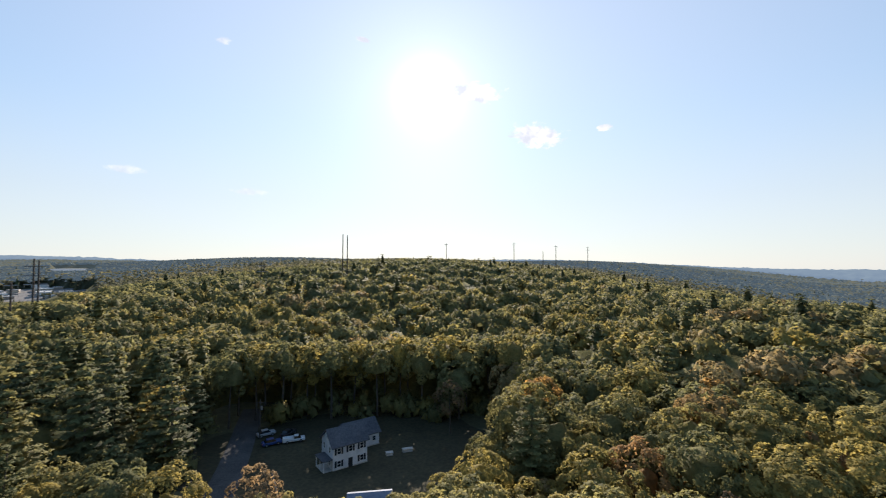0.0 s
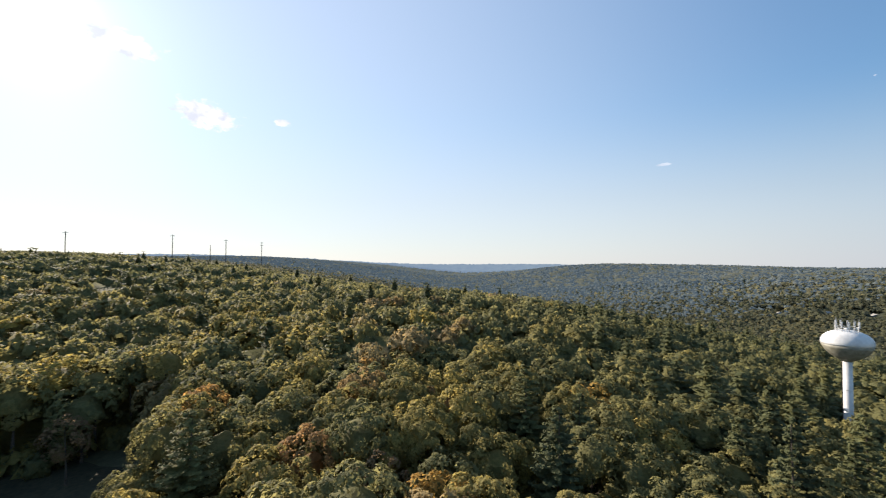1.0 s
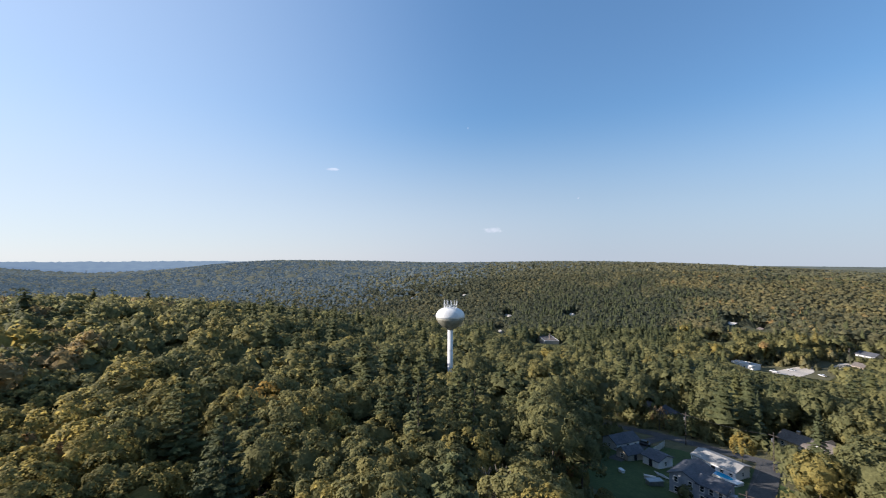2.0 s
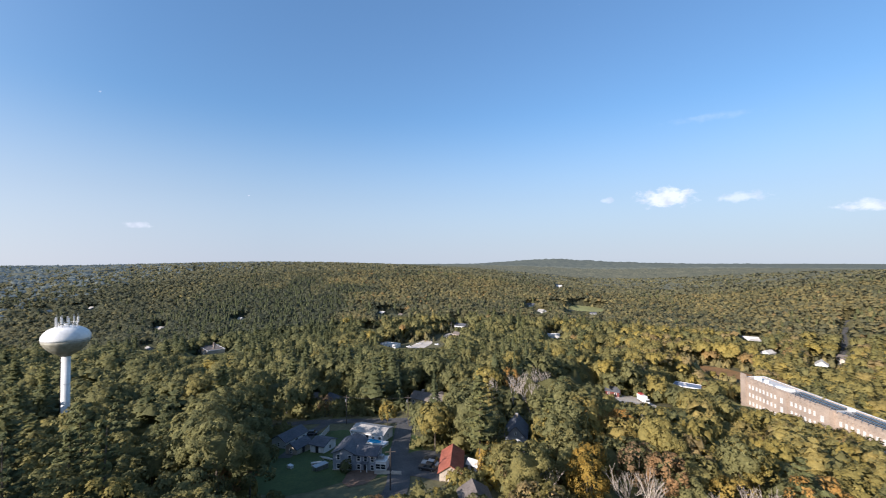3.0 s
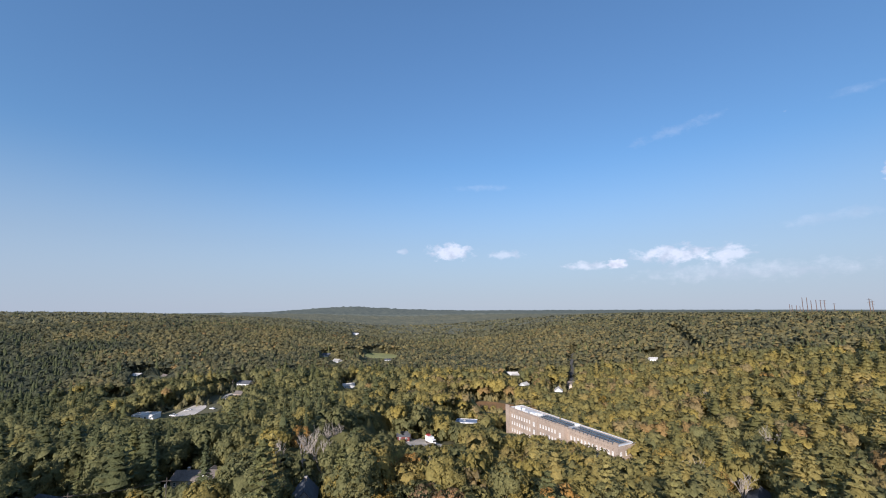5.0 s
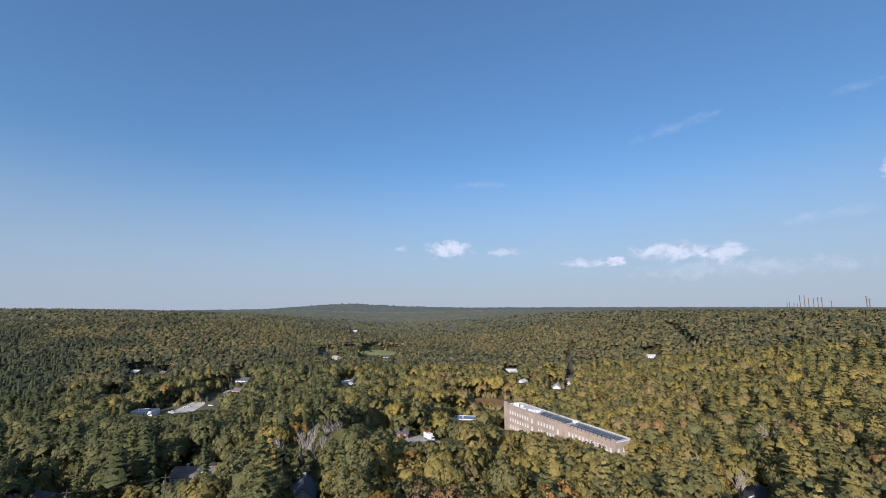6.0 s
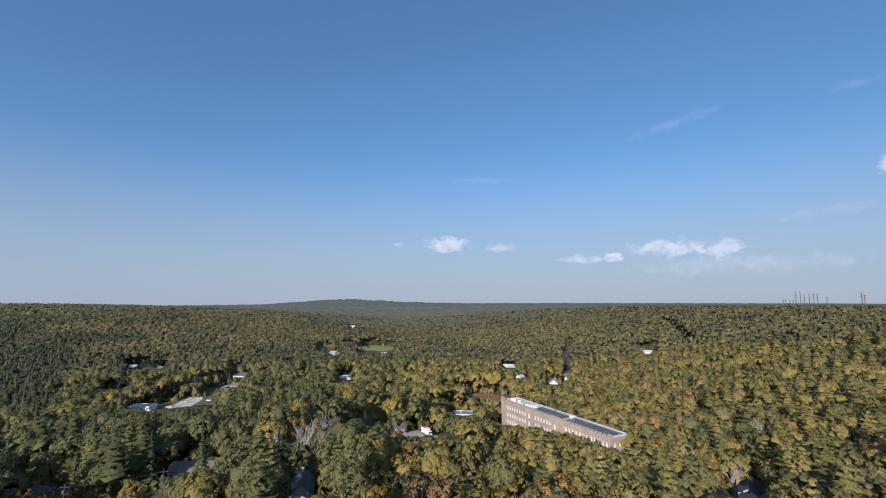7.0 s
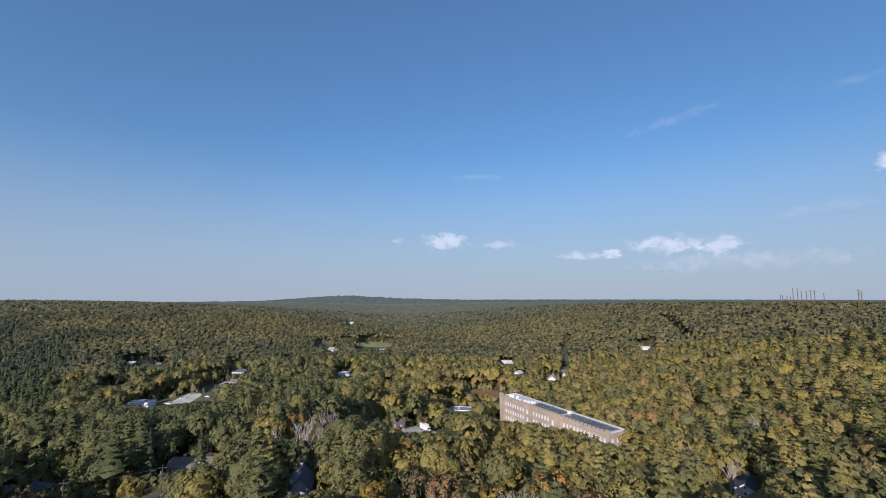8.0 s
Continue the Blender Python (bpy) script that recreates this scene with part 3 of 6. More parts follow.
def dome(seed, sides, rings):
    """A small uneven dome of triangles, unit radius: top at z 1, skirt below z 0."""
    rnd = np.random.RandomState(seed)
    v = [(rnd.normal() * 0.1, rnd.normal() * 0.1, 1.0)]
    for k in range(rings):
        f = (k + 1) / rings * 1.9 if rings > 1 else 1.6
        for j in range(sides):
            a = 2 * np.pi * (j + 0.5 * (k % 2) + rnd.uniform(-0.25, 0.25)) / sides
            r = math.sin(f) * rnd.uniform(0.8, 1.2)
            v.append((r * math.cos(a), r * math.sin(a), math.cos(f) + rnd.normal() * 0.09))
    f = [(0, 1 + j, 1 + (j + 1) % sides) for j in range(sides)]
    for k in range(rings - 1):
        for j in range(sides):
            a, b, c, d = 1 + k * sides + j, 1 + k * sides + (j + 1) % sides, 1 + (k + 1) * sides + j, 1 + (k + 1) * sides + (j + 1) % sides
            f += [(a, c, b), (b, c, d)]
    return np.array(v), np.array(f), unit(np.array(v) + np.array([0, 0, 0.25]))


def broad_crown(seed, count, size, tall=0.8, clumps=26, core=0.74, low=-0.2):
    """Leaf sprays of a broad crown: rounded clumps over a dome of unit radius, with a dim core. Middle of the dome at z 0."""
    rnd = np.random.RandomState(seed)
    k = np.arange(clumps) + 0.5
    z = 1 - (1 - low) * k / clumps
    a = k * 2.39996 + rnd.normal(size=clumps) * 0.35
    r = np.sqrt(np.maximum(0, 1 - z * z))
    u = unit(np.column_stack([r * np.cos(a), r * np.sin(a), z]) + 0.1 * rnd.normal(size=(clumps, 3)))
    size_c = rnd.uniform(0.75, 1.25, clumps) * 1.25 / math.sqrt(clumps) * 1.15
    centre = u * (1 - size_c * rnd.uniform(0.35, 1.15, clumps))[:, None]
    pick = rnd.choice(clumps, count, p=size_c ** 2 / (size_c ** 2).sum())
    d = unit(rnd.normal(size=(count, 3)) * 0.8 + u[pick] * 0.95 + np.array([0, 0, 0.25]))
    depth = rnd.uniform(0.82, 1.06, count)
    p = centre[pick] + d * (size_c[pick] * depth)[:, None]
    p[:, 2] *= tall
    # each spray faces out of its clump, and the clump out of the crown
    leaf = sprays(rnd, p, unit(d + 0.45 * u[pick]), size, 0.34)
    if not core:
        return leaf
    cv, cf, cn = dome(seed + 500, 7, 2)
    return joined(leaf, (cv * core * np.array([1, 1, tall]), cf, cn))


def clumped_crown(seed, clumps, sides, count, size, tall=0.9, low=-0.35):
    """A broad crown seen from afar: rounded clumps of leaves crowded over a dome of unit radius, and loose sprays about them."""
    rnd = np.random.RandomState(seed)
    k = np.arange(clumps) + 0.5
    z = 1 - (1 - low) * k / clumps
    a = k * 2.39996 + rnd.normal(size=clumps) * 0.4
    r = np.sqrt(np.maximum(0, 1 - z * z))
    u = unit(np.column_stack([r * np.cos(a), r * np.sin(a), z]) + 0.12 * rnd.normal(size=(clumps, 3)))
    size_c = rnd.uniform(0.7, 1.25, clumps) * 1.6 / math.sqrt(clumps)
    centre = u * (1 - size_c * rnd.uniform(0.6, 1.15, clumps))[:, None]
    pieces = []
    for j in range(clumps):
        dv, df, _ = dome(seed * 31 + j, sides, 1)
        dv = dv * 0.86
        w = unit(u[j] * 0.8 + np.array([0, 0, 0.55]))
        t = unit(np.cross(w, np.array([0.3, 0.9, 0.1])))
        b = np.cross(w, t)
        off = dv[:, :1] * t + dv[:, 1:2] * b + dv[:, 2:] * w
        pieces.append((centre[j] + size_c[j] * off, df, unit(unit(off) + 0.5 * u[j])))
    pick = rnd.choice(clumps, count, p=size_c ** 2 / (size_c ** 2).sum())
    d = unit(rnd.normal(size=(count, 3)) * 0.75 + u[pick] * 0.9 + np.array([0, 0, 0.3]))
    pieces.append(sprays(rnd, centre[pick] + d * (size_c[pick] * rnd.uniform(0.84, 1.1, count))[:, None], unit(d + 0.5 * u[pick]), size, 0.5))
    v, f, n = joined(*pieces)
    return v * np.array([1, 1, tall]), f, n


def bough_crown(seed, per, size, tiers=11, boughs=5, tall=3.0, droop=0.12, cone=0.75, lift=0.1, wide=0.24):
    """A conifer's whorls of separate boughs: each a long, slightly roofed fan with loose needle sprays along it. Unit radius, base at z 0."""
    rnd = np.random.RandomState(seed)
    pieces = []
    for k in range(tiers):
        f = (k + 0.3 * rnd.rand()) / tiers
        reach0 = ((1 - f) ** cone * 0.95 + 0.06) * (0.6 + 0.4 * min(1, f * 6 + 0.2))
        first = rnd.rand() * 6.28
        for j in range(boughs):
            a, reach, z = first + (j + rnd.uniform(-0.3, 0.3)) * 6.2832 / boughs, reach0 * rnd.uniform(0.65, 1.15), f * tall + rnd.normal() * 0.05
            out, side = np.array([math.cos(a), math.sin(a), 0.0]), np.array([-math.sin(a), math.cos(a), 0.0])
            up = np.array([0, 0, 1.0])
            at = lambda s, w, h: out * s * reach + side * w * reach + up * (z + (lift * s * s - droop * s) * reach + h * reach)
            hw = wide * rnd.uniform(0.8, 1.25)
            v = np.array([at(0.02, 0, 0.06), at(0.5, hw, -0.03), at(0.55, 0, 0.07), at(0.5, -hw, -0.03), at(0.85, hw * 0.6, -0.02), at(1.0, 0, 0.0), at(0.85, -hw * 0.6, -0.02)])
            pieces.append((v, np.array([[0, 2, 1], [0, 3, 2], [1, 2, 4], [3, 6, 2], [2, 5, 4], [2, 6, 5]]), np.tile(unit(up + out * 0.55), (7, 1))))
            if per:
                s = rnd.uniform(0.2, 1.05, per)
                w = rnd.uniform(-1, 1, per) * hw * 1.25 * (1.1 - 0.5 * s)
                p = out * (s * reach)[:, None] + side * (w * reach)[:, None] + up * (z + (lift * s * s - droop * s) * reach + rnd.normal(size=per) * 0.02 + 0.03 * reach)[:, None]
                pieces.append(sprays(rnd, p, np.tile(up + out * 0.5, (per, 1)), size, 0.3, 1.3))
    if droop > 0.3:
        pieces.append((np.array([(0.1, 0, tall * 0.86), (-0.06, 0.09, tall * 0.86), (-0.06, -0.09, tall * 0.86), (0, 0, tall * 1.06)]), np.array([[0, 1, 3], [1, 2, 3], [2, 0, 3]]), unit(np.array([(1, 0, 0.4), (-0.6, 0.9, 0.4), (-0.6, -0.9, 0.4), (0, 0, 1.0)]))))
    return joined(*pieces)


def trunk_mesh(seed, tall, r, limbs, mat, reach=1.0, low=0.45, sides=5):
    """A tapered, slightly leaning trunk with limbs that fork once."""
    rnd = random.Random(seed)
    bm = bmesh.new()
    p, steps = Vector((0, 0, -1.0)), 3
    pts = [p.copy()]
    for k in range(steps):
        p = p + Vector((rnd.uniform(-0.25, 0.25), rnd.uniform(-0.25, 0.25), (tall + 1) / steps))
        pts.append(p.copy())
    for k in range(steps):
        rod(pts[k], pts[k + 1], r * (1 - k / steps * 0.85), r * (1 - (k + 1) / steps * 0.85), sides, bm)
    for j in range(limbs):
        f = low + (0.97 - low) * (j + rnd.random()) / limbs
        base = pts[0].lerp(pts[-1], f)
        a, l = rnd.random() * 6.28, reach * rnd.uniform(0.6, 1.0) * (1.15 - f * 0.7)
        mid = base + Vector((math.cos(a) * l * 0.55, math.sin(a) * l * 0.55, l * rnd.uniform(0.3, 0.7)))
        rr = r * (1 - f * 0.8) * 0.42
        rod(base, mid, rr, rr * 0.6, 4, bm)
        for q in range(2):
            b2 = a + rnd.uniform(-0.8, 0.8)
            rod(mid, mid + Vector((math.cos(b2) * l * 0.5, math.sin(b2) * l * 0.5, l * rnd.uniform(0.25, 0.8))), rr * 0.6, rr * 0.2, 3, bm)
    me = bpy.data.meshes.new("trunk")
    bm.to_mesh(me)
    bm.free()
    me.materials.append(mat)
    return me


def twig_mesh(seed, tall, r, mat, stems=1, spread=0.5, levels=4):
    """A leafless tree: stems that fork again and again into thin bent twigs."""
    rnd = random.Random(seed)
    bm = bmesh.new()

    def grow(p, d, length, rad, level):
        q = p + d * length
        rod(p, q, rad, rad * 0.68, 5 if level > 2 else 3, bm)
        if level == 0:
            return
        for k in range(3 if level < levels else 4):
            e = (d + Vector((rnd.uniform(-1, 1), rnd.uniform(-1, 1), rnd.uniform(-0.25, 0.7))) * spread).normalized()
            grow(p.lerp(q, rnd.uniform(0.55, 1.0)), e, length * rnd.uniform(0.55, 0.78), rad * 0.55, level - 1)

    for s in range(stems):
        lean = Vector((rnd.uniform(-0.2, 0.2), rnd.uniform(-0.2, 0.2), 1)).normalized()
        grow(Vector((rnd.uniform(-0.8, 0.8) * (stems > 1), rnd.uniform(-0.8, 0.8) * (stems > 1), -0.8)), lean, tall * 0.4, r, levels)
    me = bpy.data.meshes.new("branches")
    bm.to_mesh(me)
    bm.free()
    me.materials.append(mat)
    return me


KINDS, FINE, COARSE = {}, {}, {}


def make_kind(name, crowns, trunks, label, category, trunk_label=""):
    """Prototype meshes of a kind of tree, at unit crown radius or true size."""
    KINDS[name] = (crowns, trunks, label, category, trunk_label)


def crown_mesh(name, data, mat):
    return mesh_from(name, data[0], data[1], mat, facing=data[2])


PLAIN_TRUNK = trunk_mesh(9, 13, 0.32, 2, M["bark"], 2.6)
make_kind("oak_tree",
          [crown_mesh("crown", broad_crown(s, 2000, 0.076, t, c, 0.55, -0.6), M["hardwood"]) for s, t, c in ((1, 0.95, 30), (2, 1.1, 24), (3, 0.85, 36), (4, 1.2, 26), (5, 1.0, 20))],
          [trunk_mesh(s, 13, 0.34, 7, M["bark"], 3.2) for s in (1, 2)],
          "broad olive-green hardwood tree in early autumn leaf", "tree")
make_kind("maple_tree",
          [crown_mesh("crown", broad_crown(s, 2300, 0.07, t, c, 0.0, -0.65), M["turning"]) for s, t, c in ((11, 1.25, 36), (12, 1.1, 40), (13, 1.4, 34))],
          [trunk_mesh(s, 12, 0.3, 6, M["bark"], 2.8) for s in (3, 4)],
          "rounded maple tree turning yellow and orange", "tree")
make_kind("pine_tree",
          [crown_mesh("crown", bough_crown(s, 22, 0.085, ti, 6, ta, 0.1, 0.7, 0.2, 0.26), M["needles"]) for s, ti, ta in ((21, 11, 2.7), (22, 13, 3.2), (23, 10, 2.4))],
          [trunk_mesh(s, 17, 0.3, 3, M["bark"], 1.5, 0.6) for s in (5, 6)],
          "dark white pine with tiers of level boughs", "tree")
make_kind("spruce_tree",
          [crown_mesh("crown", bough_crown(s, 14, 0.09, 19, 7, 4.4, 0.42, 1.0, 0.12, 0.3), M["needles"]) for s in (31, 32)],
          [trunk_mesh(7, 17, 0.24, 0, M["bark"])],
          "narrow dark green spruce with drooping boughs", "tree")
make_kind("bare_tree",
          [],
          [twig_mesh(s, ta, r, M["dead_wood"], st, sp) for s, ta, r, st, sp in ((41, 17, 0.4, 1, 0.55), (42, 15, 0.3, 2, 0.5), (43, 19, 0.42, 1, 0.45))],
          "leafless pale grey tree with forked branches", "tree")

FINE["oak_tree"] = [crown_mesh("crown", broad_crown(s, 3800, 0.057, t, c, 0.6, -0.6), M["hardwood"]) for s, t, c in ((6, 0.95, 44), (7, 1.1, 36), (8, 0.9, 52))]
FINE["maple_tree"] = [crown_mesh("crown", broad_crown(s, 4400, 0.052, t, c, 0.4, -0.65), M["turning"]) for s, t, c in ((14, 1.25, 40), (15, 1.1, 46))]
FINE["pine_tree"] = [crown_mesh("crown", bough_crown(s, 40, 0.06, ti, 7, ta, 0.1, 0.7, 0.2, 0.2), M["needles"]) for s, ti, ta in ((24, 13, 2.7), (25, 14, 3.0))]
COARSE["oak_tree"] = [crown_mesh("crown", broad_crown(s, 1300, 0.092, t, c, 0.6, -0.6), M["hardwood"]) for s, t, c in ((1, 0.95, 30), (2, 1.1, 24), (3, 0.85, 36), (4, 1.2, 26), (5, 1.0, 20))]

for nm, key, lab, sd, tl in (("golden_maple_tree", "gold", "golden yellow maple tree in full autumn colour", 81, 1.35), ("orange_maple_tree", "orange", "orange maple tree in autumn colour", 84, 1.2),
                             ("russet_tree", "russet", "thin russet-brown tree past its autumn colour", 87, 1.1)):
    make_kind(nm, [crown_mesh("crown", broad_crown(sd + j, 2300 if key != "russet" else 1500, 0.066, tl, 34, 0.0, -0.65), M[key]) for j in range(2)], [trunk_mesh(sd, 12, 0.28, 7, M["bark"], 2.6)], lab, "tree")

# places that stay open: (x, y, radius)
OPEN_A = (
    (-23, 94, 15), (-27, 84, 13), (-15, 80, 12), (-7, 88, 13), (-3, 104, 13), (7, 112, 9),
    (-16, 115, 9), (-32, 114, 9), (-40, 104, 13), (-16, 80, 13), (-34, 92, 11), (-8, 100, 9),
    (-50, 100, 8), (103, -46, 17), (64.6, -57.4, 6), (84, -34, 8), (80, -43, 7), (97, -38, 13),
    (92, -54, 10), (130, -56, 11), (141, -62, 8), (124, -68, 10), (150, -66, 6), (104, -28, 8),
    (116, -56, 16), (126, -44, 13), (136, -44, 9), (108, -34, 12), (90, -60, 13), (86.6, -93, 7),
)
OPEN_B = (
    (144, -100, 11), (176, -75, 9), (174.4, 14.3, 6), (101, -197, 15), (110, -263, 12), (322, -215, 26),
    (338, -196, 13), (306, -226, 14), (337, -262, 18), (406, -613, 38), (117, -341, 20),
    (375, -310, 14), (15.3, -210.7, 8), (24, -217, 8), (34, -225, 8), (44, -232, 8), (54, -240, 8),
    (64, -247, 8), (73, -254, 8), (-555, 545, 42), (-640, 615, 45), (-515, 485, 34), (-600, 568, 30),
    (-575, 600, 26), (-825, 875, 60), (-890, 950, 60), (-960, 1030, 65), (-1030, 1110, 55), (-1090, 1172, 50),
)
OPEN_C = (
    (356, -296, 6), (378, -290, 6), (490, -274, 6), (464, -284, 6), (417, -218, 6), (608, -123, 6),
    (596, -118, 6), (146, -491, 6), (136, -478, 6), (115, -428, 6), (77, -406, 6), (70, -440, 6),
    (-4.5, -540, 6), (10, -548, 6), (443, -512, 8), (399, -484, 8), (266, -340, 7), (671, -882, 9), (372, -572, 7), (470, -505, 6), (396, -660, 6),
    (520, -20, 5), (600, 40, 5), (643, -37, 5.5), (816, 141, 4.5), (824, 87, 4.5), (808, 38, 4.5),
    (1250, 40, 6), (437, -63, 6), (198, -76, 6), (-32, -193, 6), (-30.5, -184.5, 5.5),
)
OPEN = list(OPEN_A + OPEN_B + OPEN_C)
# what is seen over or between the trees: (x, y, lowest height that shows, half width)
SEEN_A = (
    (174.4, 14.3, 61.5, 3), (174.4, 14.3, 68, 7.5), (-23, 94, 56, 9), (-27, 84, 56, 8), (-15, 80, 56.2, 8), (-7, 89, 56.5, 7),
    (-3, 110, 56.5, 9), (-16, 121, 56.5, 9), (-34, 119, 56.5, 9), (-40, 105, 55.5, 6), (-50, 102, 55.5, 5), (97, -34, 48, 9),
    (65.5, -58, 51, 4.5), (84, -33, 50, 9), (80, -42, 50, 8), (77, -48, 50.5, 7), (94, -50, 48, 10), (110, -36, 46.5, 9),
    (87, -56, 48, 8), (103, -49, 46.5, 10), (130, -66, 43, 10), (118, -60, 45, 9), (124, -46, 44, 9), (137, -43, 43.5, 6),
)
SEEN_B = (
    (147, -66, 41.5, 14), (85, -66, 47, 7), (86.6, -92, 46.5, 4.5), (142, -100, 42, 6), (176, -75, 39.5, 5), (102, -200, 30, 13),
    (118, -197, 32, 4), (111, -263, 24, 8), (76, -250, 25.5, 5), (65, -242, 28.5, 7), (52, -232, 32.5, 8), (38, -221, 34.8, 8),
    (24, -211, 36.5, 8), (12, -206, 35, 5), (322, -215, 18.4, 26), (339, -196, 20, 9), (337, -262, 23, 12), (356, -296, 25.5, 8),
    (490, -274, 26.5, 8), (464, -283, 26.5, 8), (417, -218, 23.5, 8), (816, 141, 20.7, 5), (824, 87, 25.8, 5), (808, 38, 27.3, 5),
)
SEEN_C = (
    (520, -20, 8.6, 6), (600, 40, 3.1, 6), (643, -37, 12.3, 7), (608, -123, 19.9, 9), (436, -64, 14, 18), (146, -491, 18.5, 9), (115, -428, 19.5, 6), (77, -406, 20.5, 6),
    (408, -613, 15, 26), (-4.5, -549, 35.5, 8), (-31, -187, 28.8, 5), (-12.4, -149.5, 38.5, 1.2), (117, -341, 19, 16), (108, -318, 18.5, 12),
    (-520, 490, 54, 35), (-575, 570, 58.5, 60), (-645, 618, 59, 45), (-1075, 1165, 84.5, 46), (-810, 868, 84.2, 34), (13.5, 73.9, 63, 5),
    (57, 37.6, 65, 4.5), (69.3, 53.1, 65, 4.5), (-67.3, 75.8, 66, 5), (-0.4, 111.1, 60, 4), (98.6, -18.9, 58, 4), (28.2, -92, 51, 5),
)
SEEN_D = (
    (42, -79, 53, 5), (52.3, -78.6, 51, 4.5), (97.6, -113.2, 49, 3), (120.3, -126.1, 47, 4), (127.2, -72.6, 42, 3), (122.7, -146.4, 45, 3),
    (-25.8, -180.8, 34, 3.5), (-39.8, 59.1, 64, 4.5), (-28.5, 60.7, 64, 3.5),
)
SEEN_E = (
    (443, -512, 22.5, 9), (399, -484, 20, 9), (266, -340, 21, 8), (671, -882, 26, 10), (372, -572, 14, 7), (386, -566, 14.6, 28), (400, -592, 15, 30),
)
SEEN = list(SEEN_A + SEEN_B + SEEN_C + SEEN_D + SEEN_E)
# the line cut up the hillside, and the straight lane
OPEN += [(-47.5 + 12.5 * k / 25, -519 - 198.0 * k / 25, 7.6) for k in range(26)]
OPEN += [(66 + 24.0 * k / 20, -405 - 165.0 * k / 20, 5.0) for k in range(21)]
# open ground that the sun reaches: (x, y, half width)
LIT = ((816, 141, 6), (824, 87, 6), (808, 38, 6), (600, 40, 6), (520, -20, 6), (643, -37, 6), (104, -192, 22), (322, -226, 26), (337, -268, 14), (117, -332, 22), (400, -580, 44), (356, -300, 7), (490, -280, 7), (464, -288, 7), (118, -66, 6))
OPEN_A, SEEN_A = np.array(OPEN, float), np.array(SEEN, float)
WAYS = np.array([(o.matrix_world @ v.co)[:2] for o in scene.objects if o.name.startswith("road") for v in o.data.vertices][::2])


def woods_fields(x, y):
    """How wet, coniferous or bright a stand is at a place: smooth waves in 0 to 1."""
    a = 0.5 + 0.25 * np.sin(x / 47 + 1.3 * np.sin(y / 61)) + 0.25 * np.sin(y / 53 - 0.7 + 1.1 * np.sin(x / 71))
    b = 0.5 + 0.3 * np.sin(x / 23 + y / 31 + np.sin(y / 19)) + 0.2 * np.sin(y / 17 - x / 41)
    return a, b


def stand(rnd, r0, r1, gap, sector=(-54, 207)):
    """Scattered stems between two radii about the hill: jittered rows."""
    n = int(r1 / gap) + 1
    g = np.arange(-n, n + 1) * gap
    x, y = np.meshgrid(g, g)
    x = x + (np.arange(len(g)) % 2)[:, None] * gap / 2
    x, y = (x + rnd.uniform(-0.46, 0.46, x.shape) * gap).ravel(), (y + rnd.uniform(-0.46, 0.46, y.shape) * gap).ravel()
    r, az = np.hypot(x, y), np.degrees(np.arctan2(x, y))
    az = np.where(az < -80, az + 360, az)
    ok = (r >= r0) & (r < r1) & (az > sector[0]) & (az < sector[1])
    for cx, cy, cr in OPEN_A:
        ok &= (x - cx) ** 2 + (y - cy) ** 2 > cr * cr
    x, y = x[ok], y[ok]
    if len(WAYS) and r0 < 700:
        clear = np.ones(len(x), bool)
        for k in range(0, len(x), 2000):
            d = (x[k:k + 2000, None] - WAYS[None, :, 0]) ** 2 + (y[k:k + 2000, None] - WAYS[None, :, 1]) ** 2
            clear[k:k + 2000] = d.min(1) > 4.5 ** 2
        x, y = x[clear], y[clear]
    return x, y


def below_views(x, y, h, crown):
    """Heights and crowns kept low enough to leave the tower, the mill and the houses in the open, and which stems are then worth keeping."""
    z, room = ground_z(x, y), np.full(len(x), 99.0)
    for sx, sy, low, half in SEEN_A:
        d = math.hypot(sx, sy)
        across = np.abs(x * sy - y * sx) / d
        ahead = (x * sx + y * sy) / d
        line = EYE[2] + (low - EYE[2]) * ahead / d
        hit = (ahead > 0) & (ahead < d - 2) & (across < half * ahead / d + crown * 0.8)
        room = np.where(hit, np.minimum(room, line - z - 0.3), room)
    for sx, sy, half in LIT:
        north, side = (y - sy) * math.cos(radians(SUN_AZ)) + (x - sx) * math.sin(radians(SUN_AZ)), (x - sx) * math.cos(radians(SUN_AZ)) - (y - sy) * math.sin(radians(SUN_AZ))
        hit = (north > 0) & (north < 85) & (np.abs(side) < half)
        room = np.where(hit, np.minimum(room, gz(sx, sy) + north * 0.41 - z), room)
    low = np.minimum(h, room)
    far = np.hypot(x, y) > 480
    return low, np.where(low < h, np.minimum(crown, 0.3 * low + np.where(far, 2.6, 1.0)), crown), low > np.where(far, 1.5, 3.5)


def in_sight(x, y):
    """Whether a crown shows over the land between it and the hill where the drone hovers."""
    top, seen = ground_z(x, y) + 20, np.ones(len(x), bool)
    for f in np.linspace(0.25, 0.96, 15):
        seen &= EYE[2] + (top - EYE[2]) * f > ground_z(x * f, y * f) + 8
    return seen


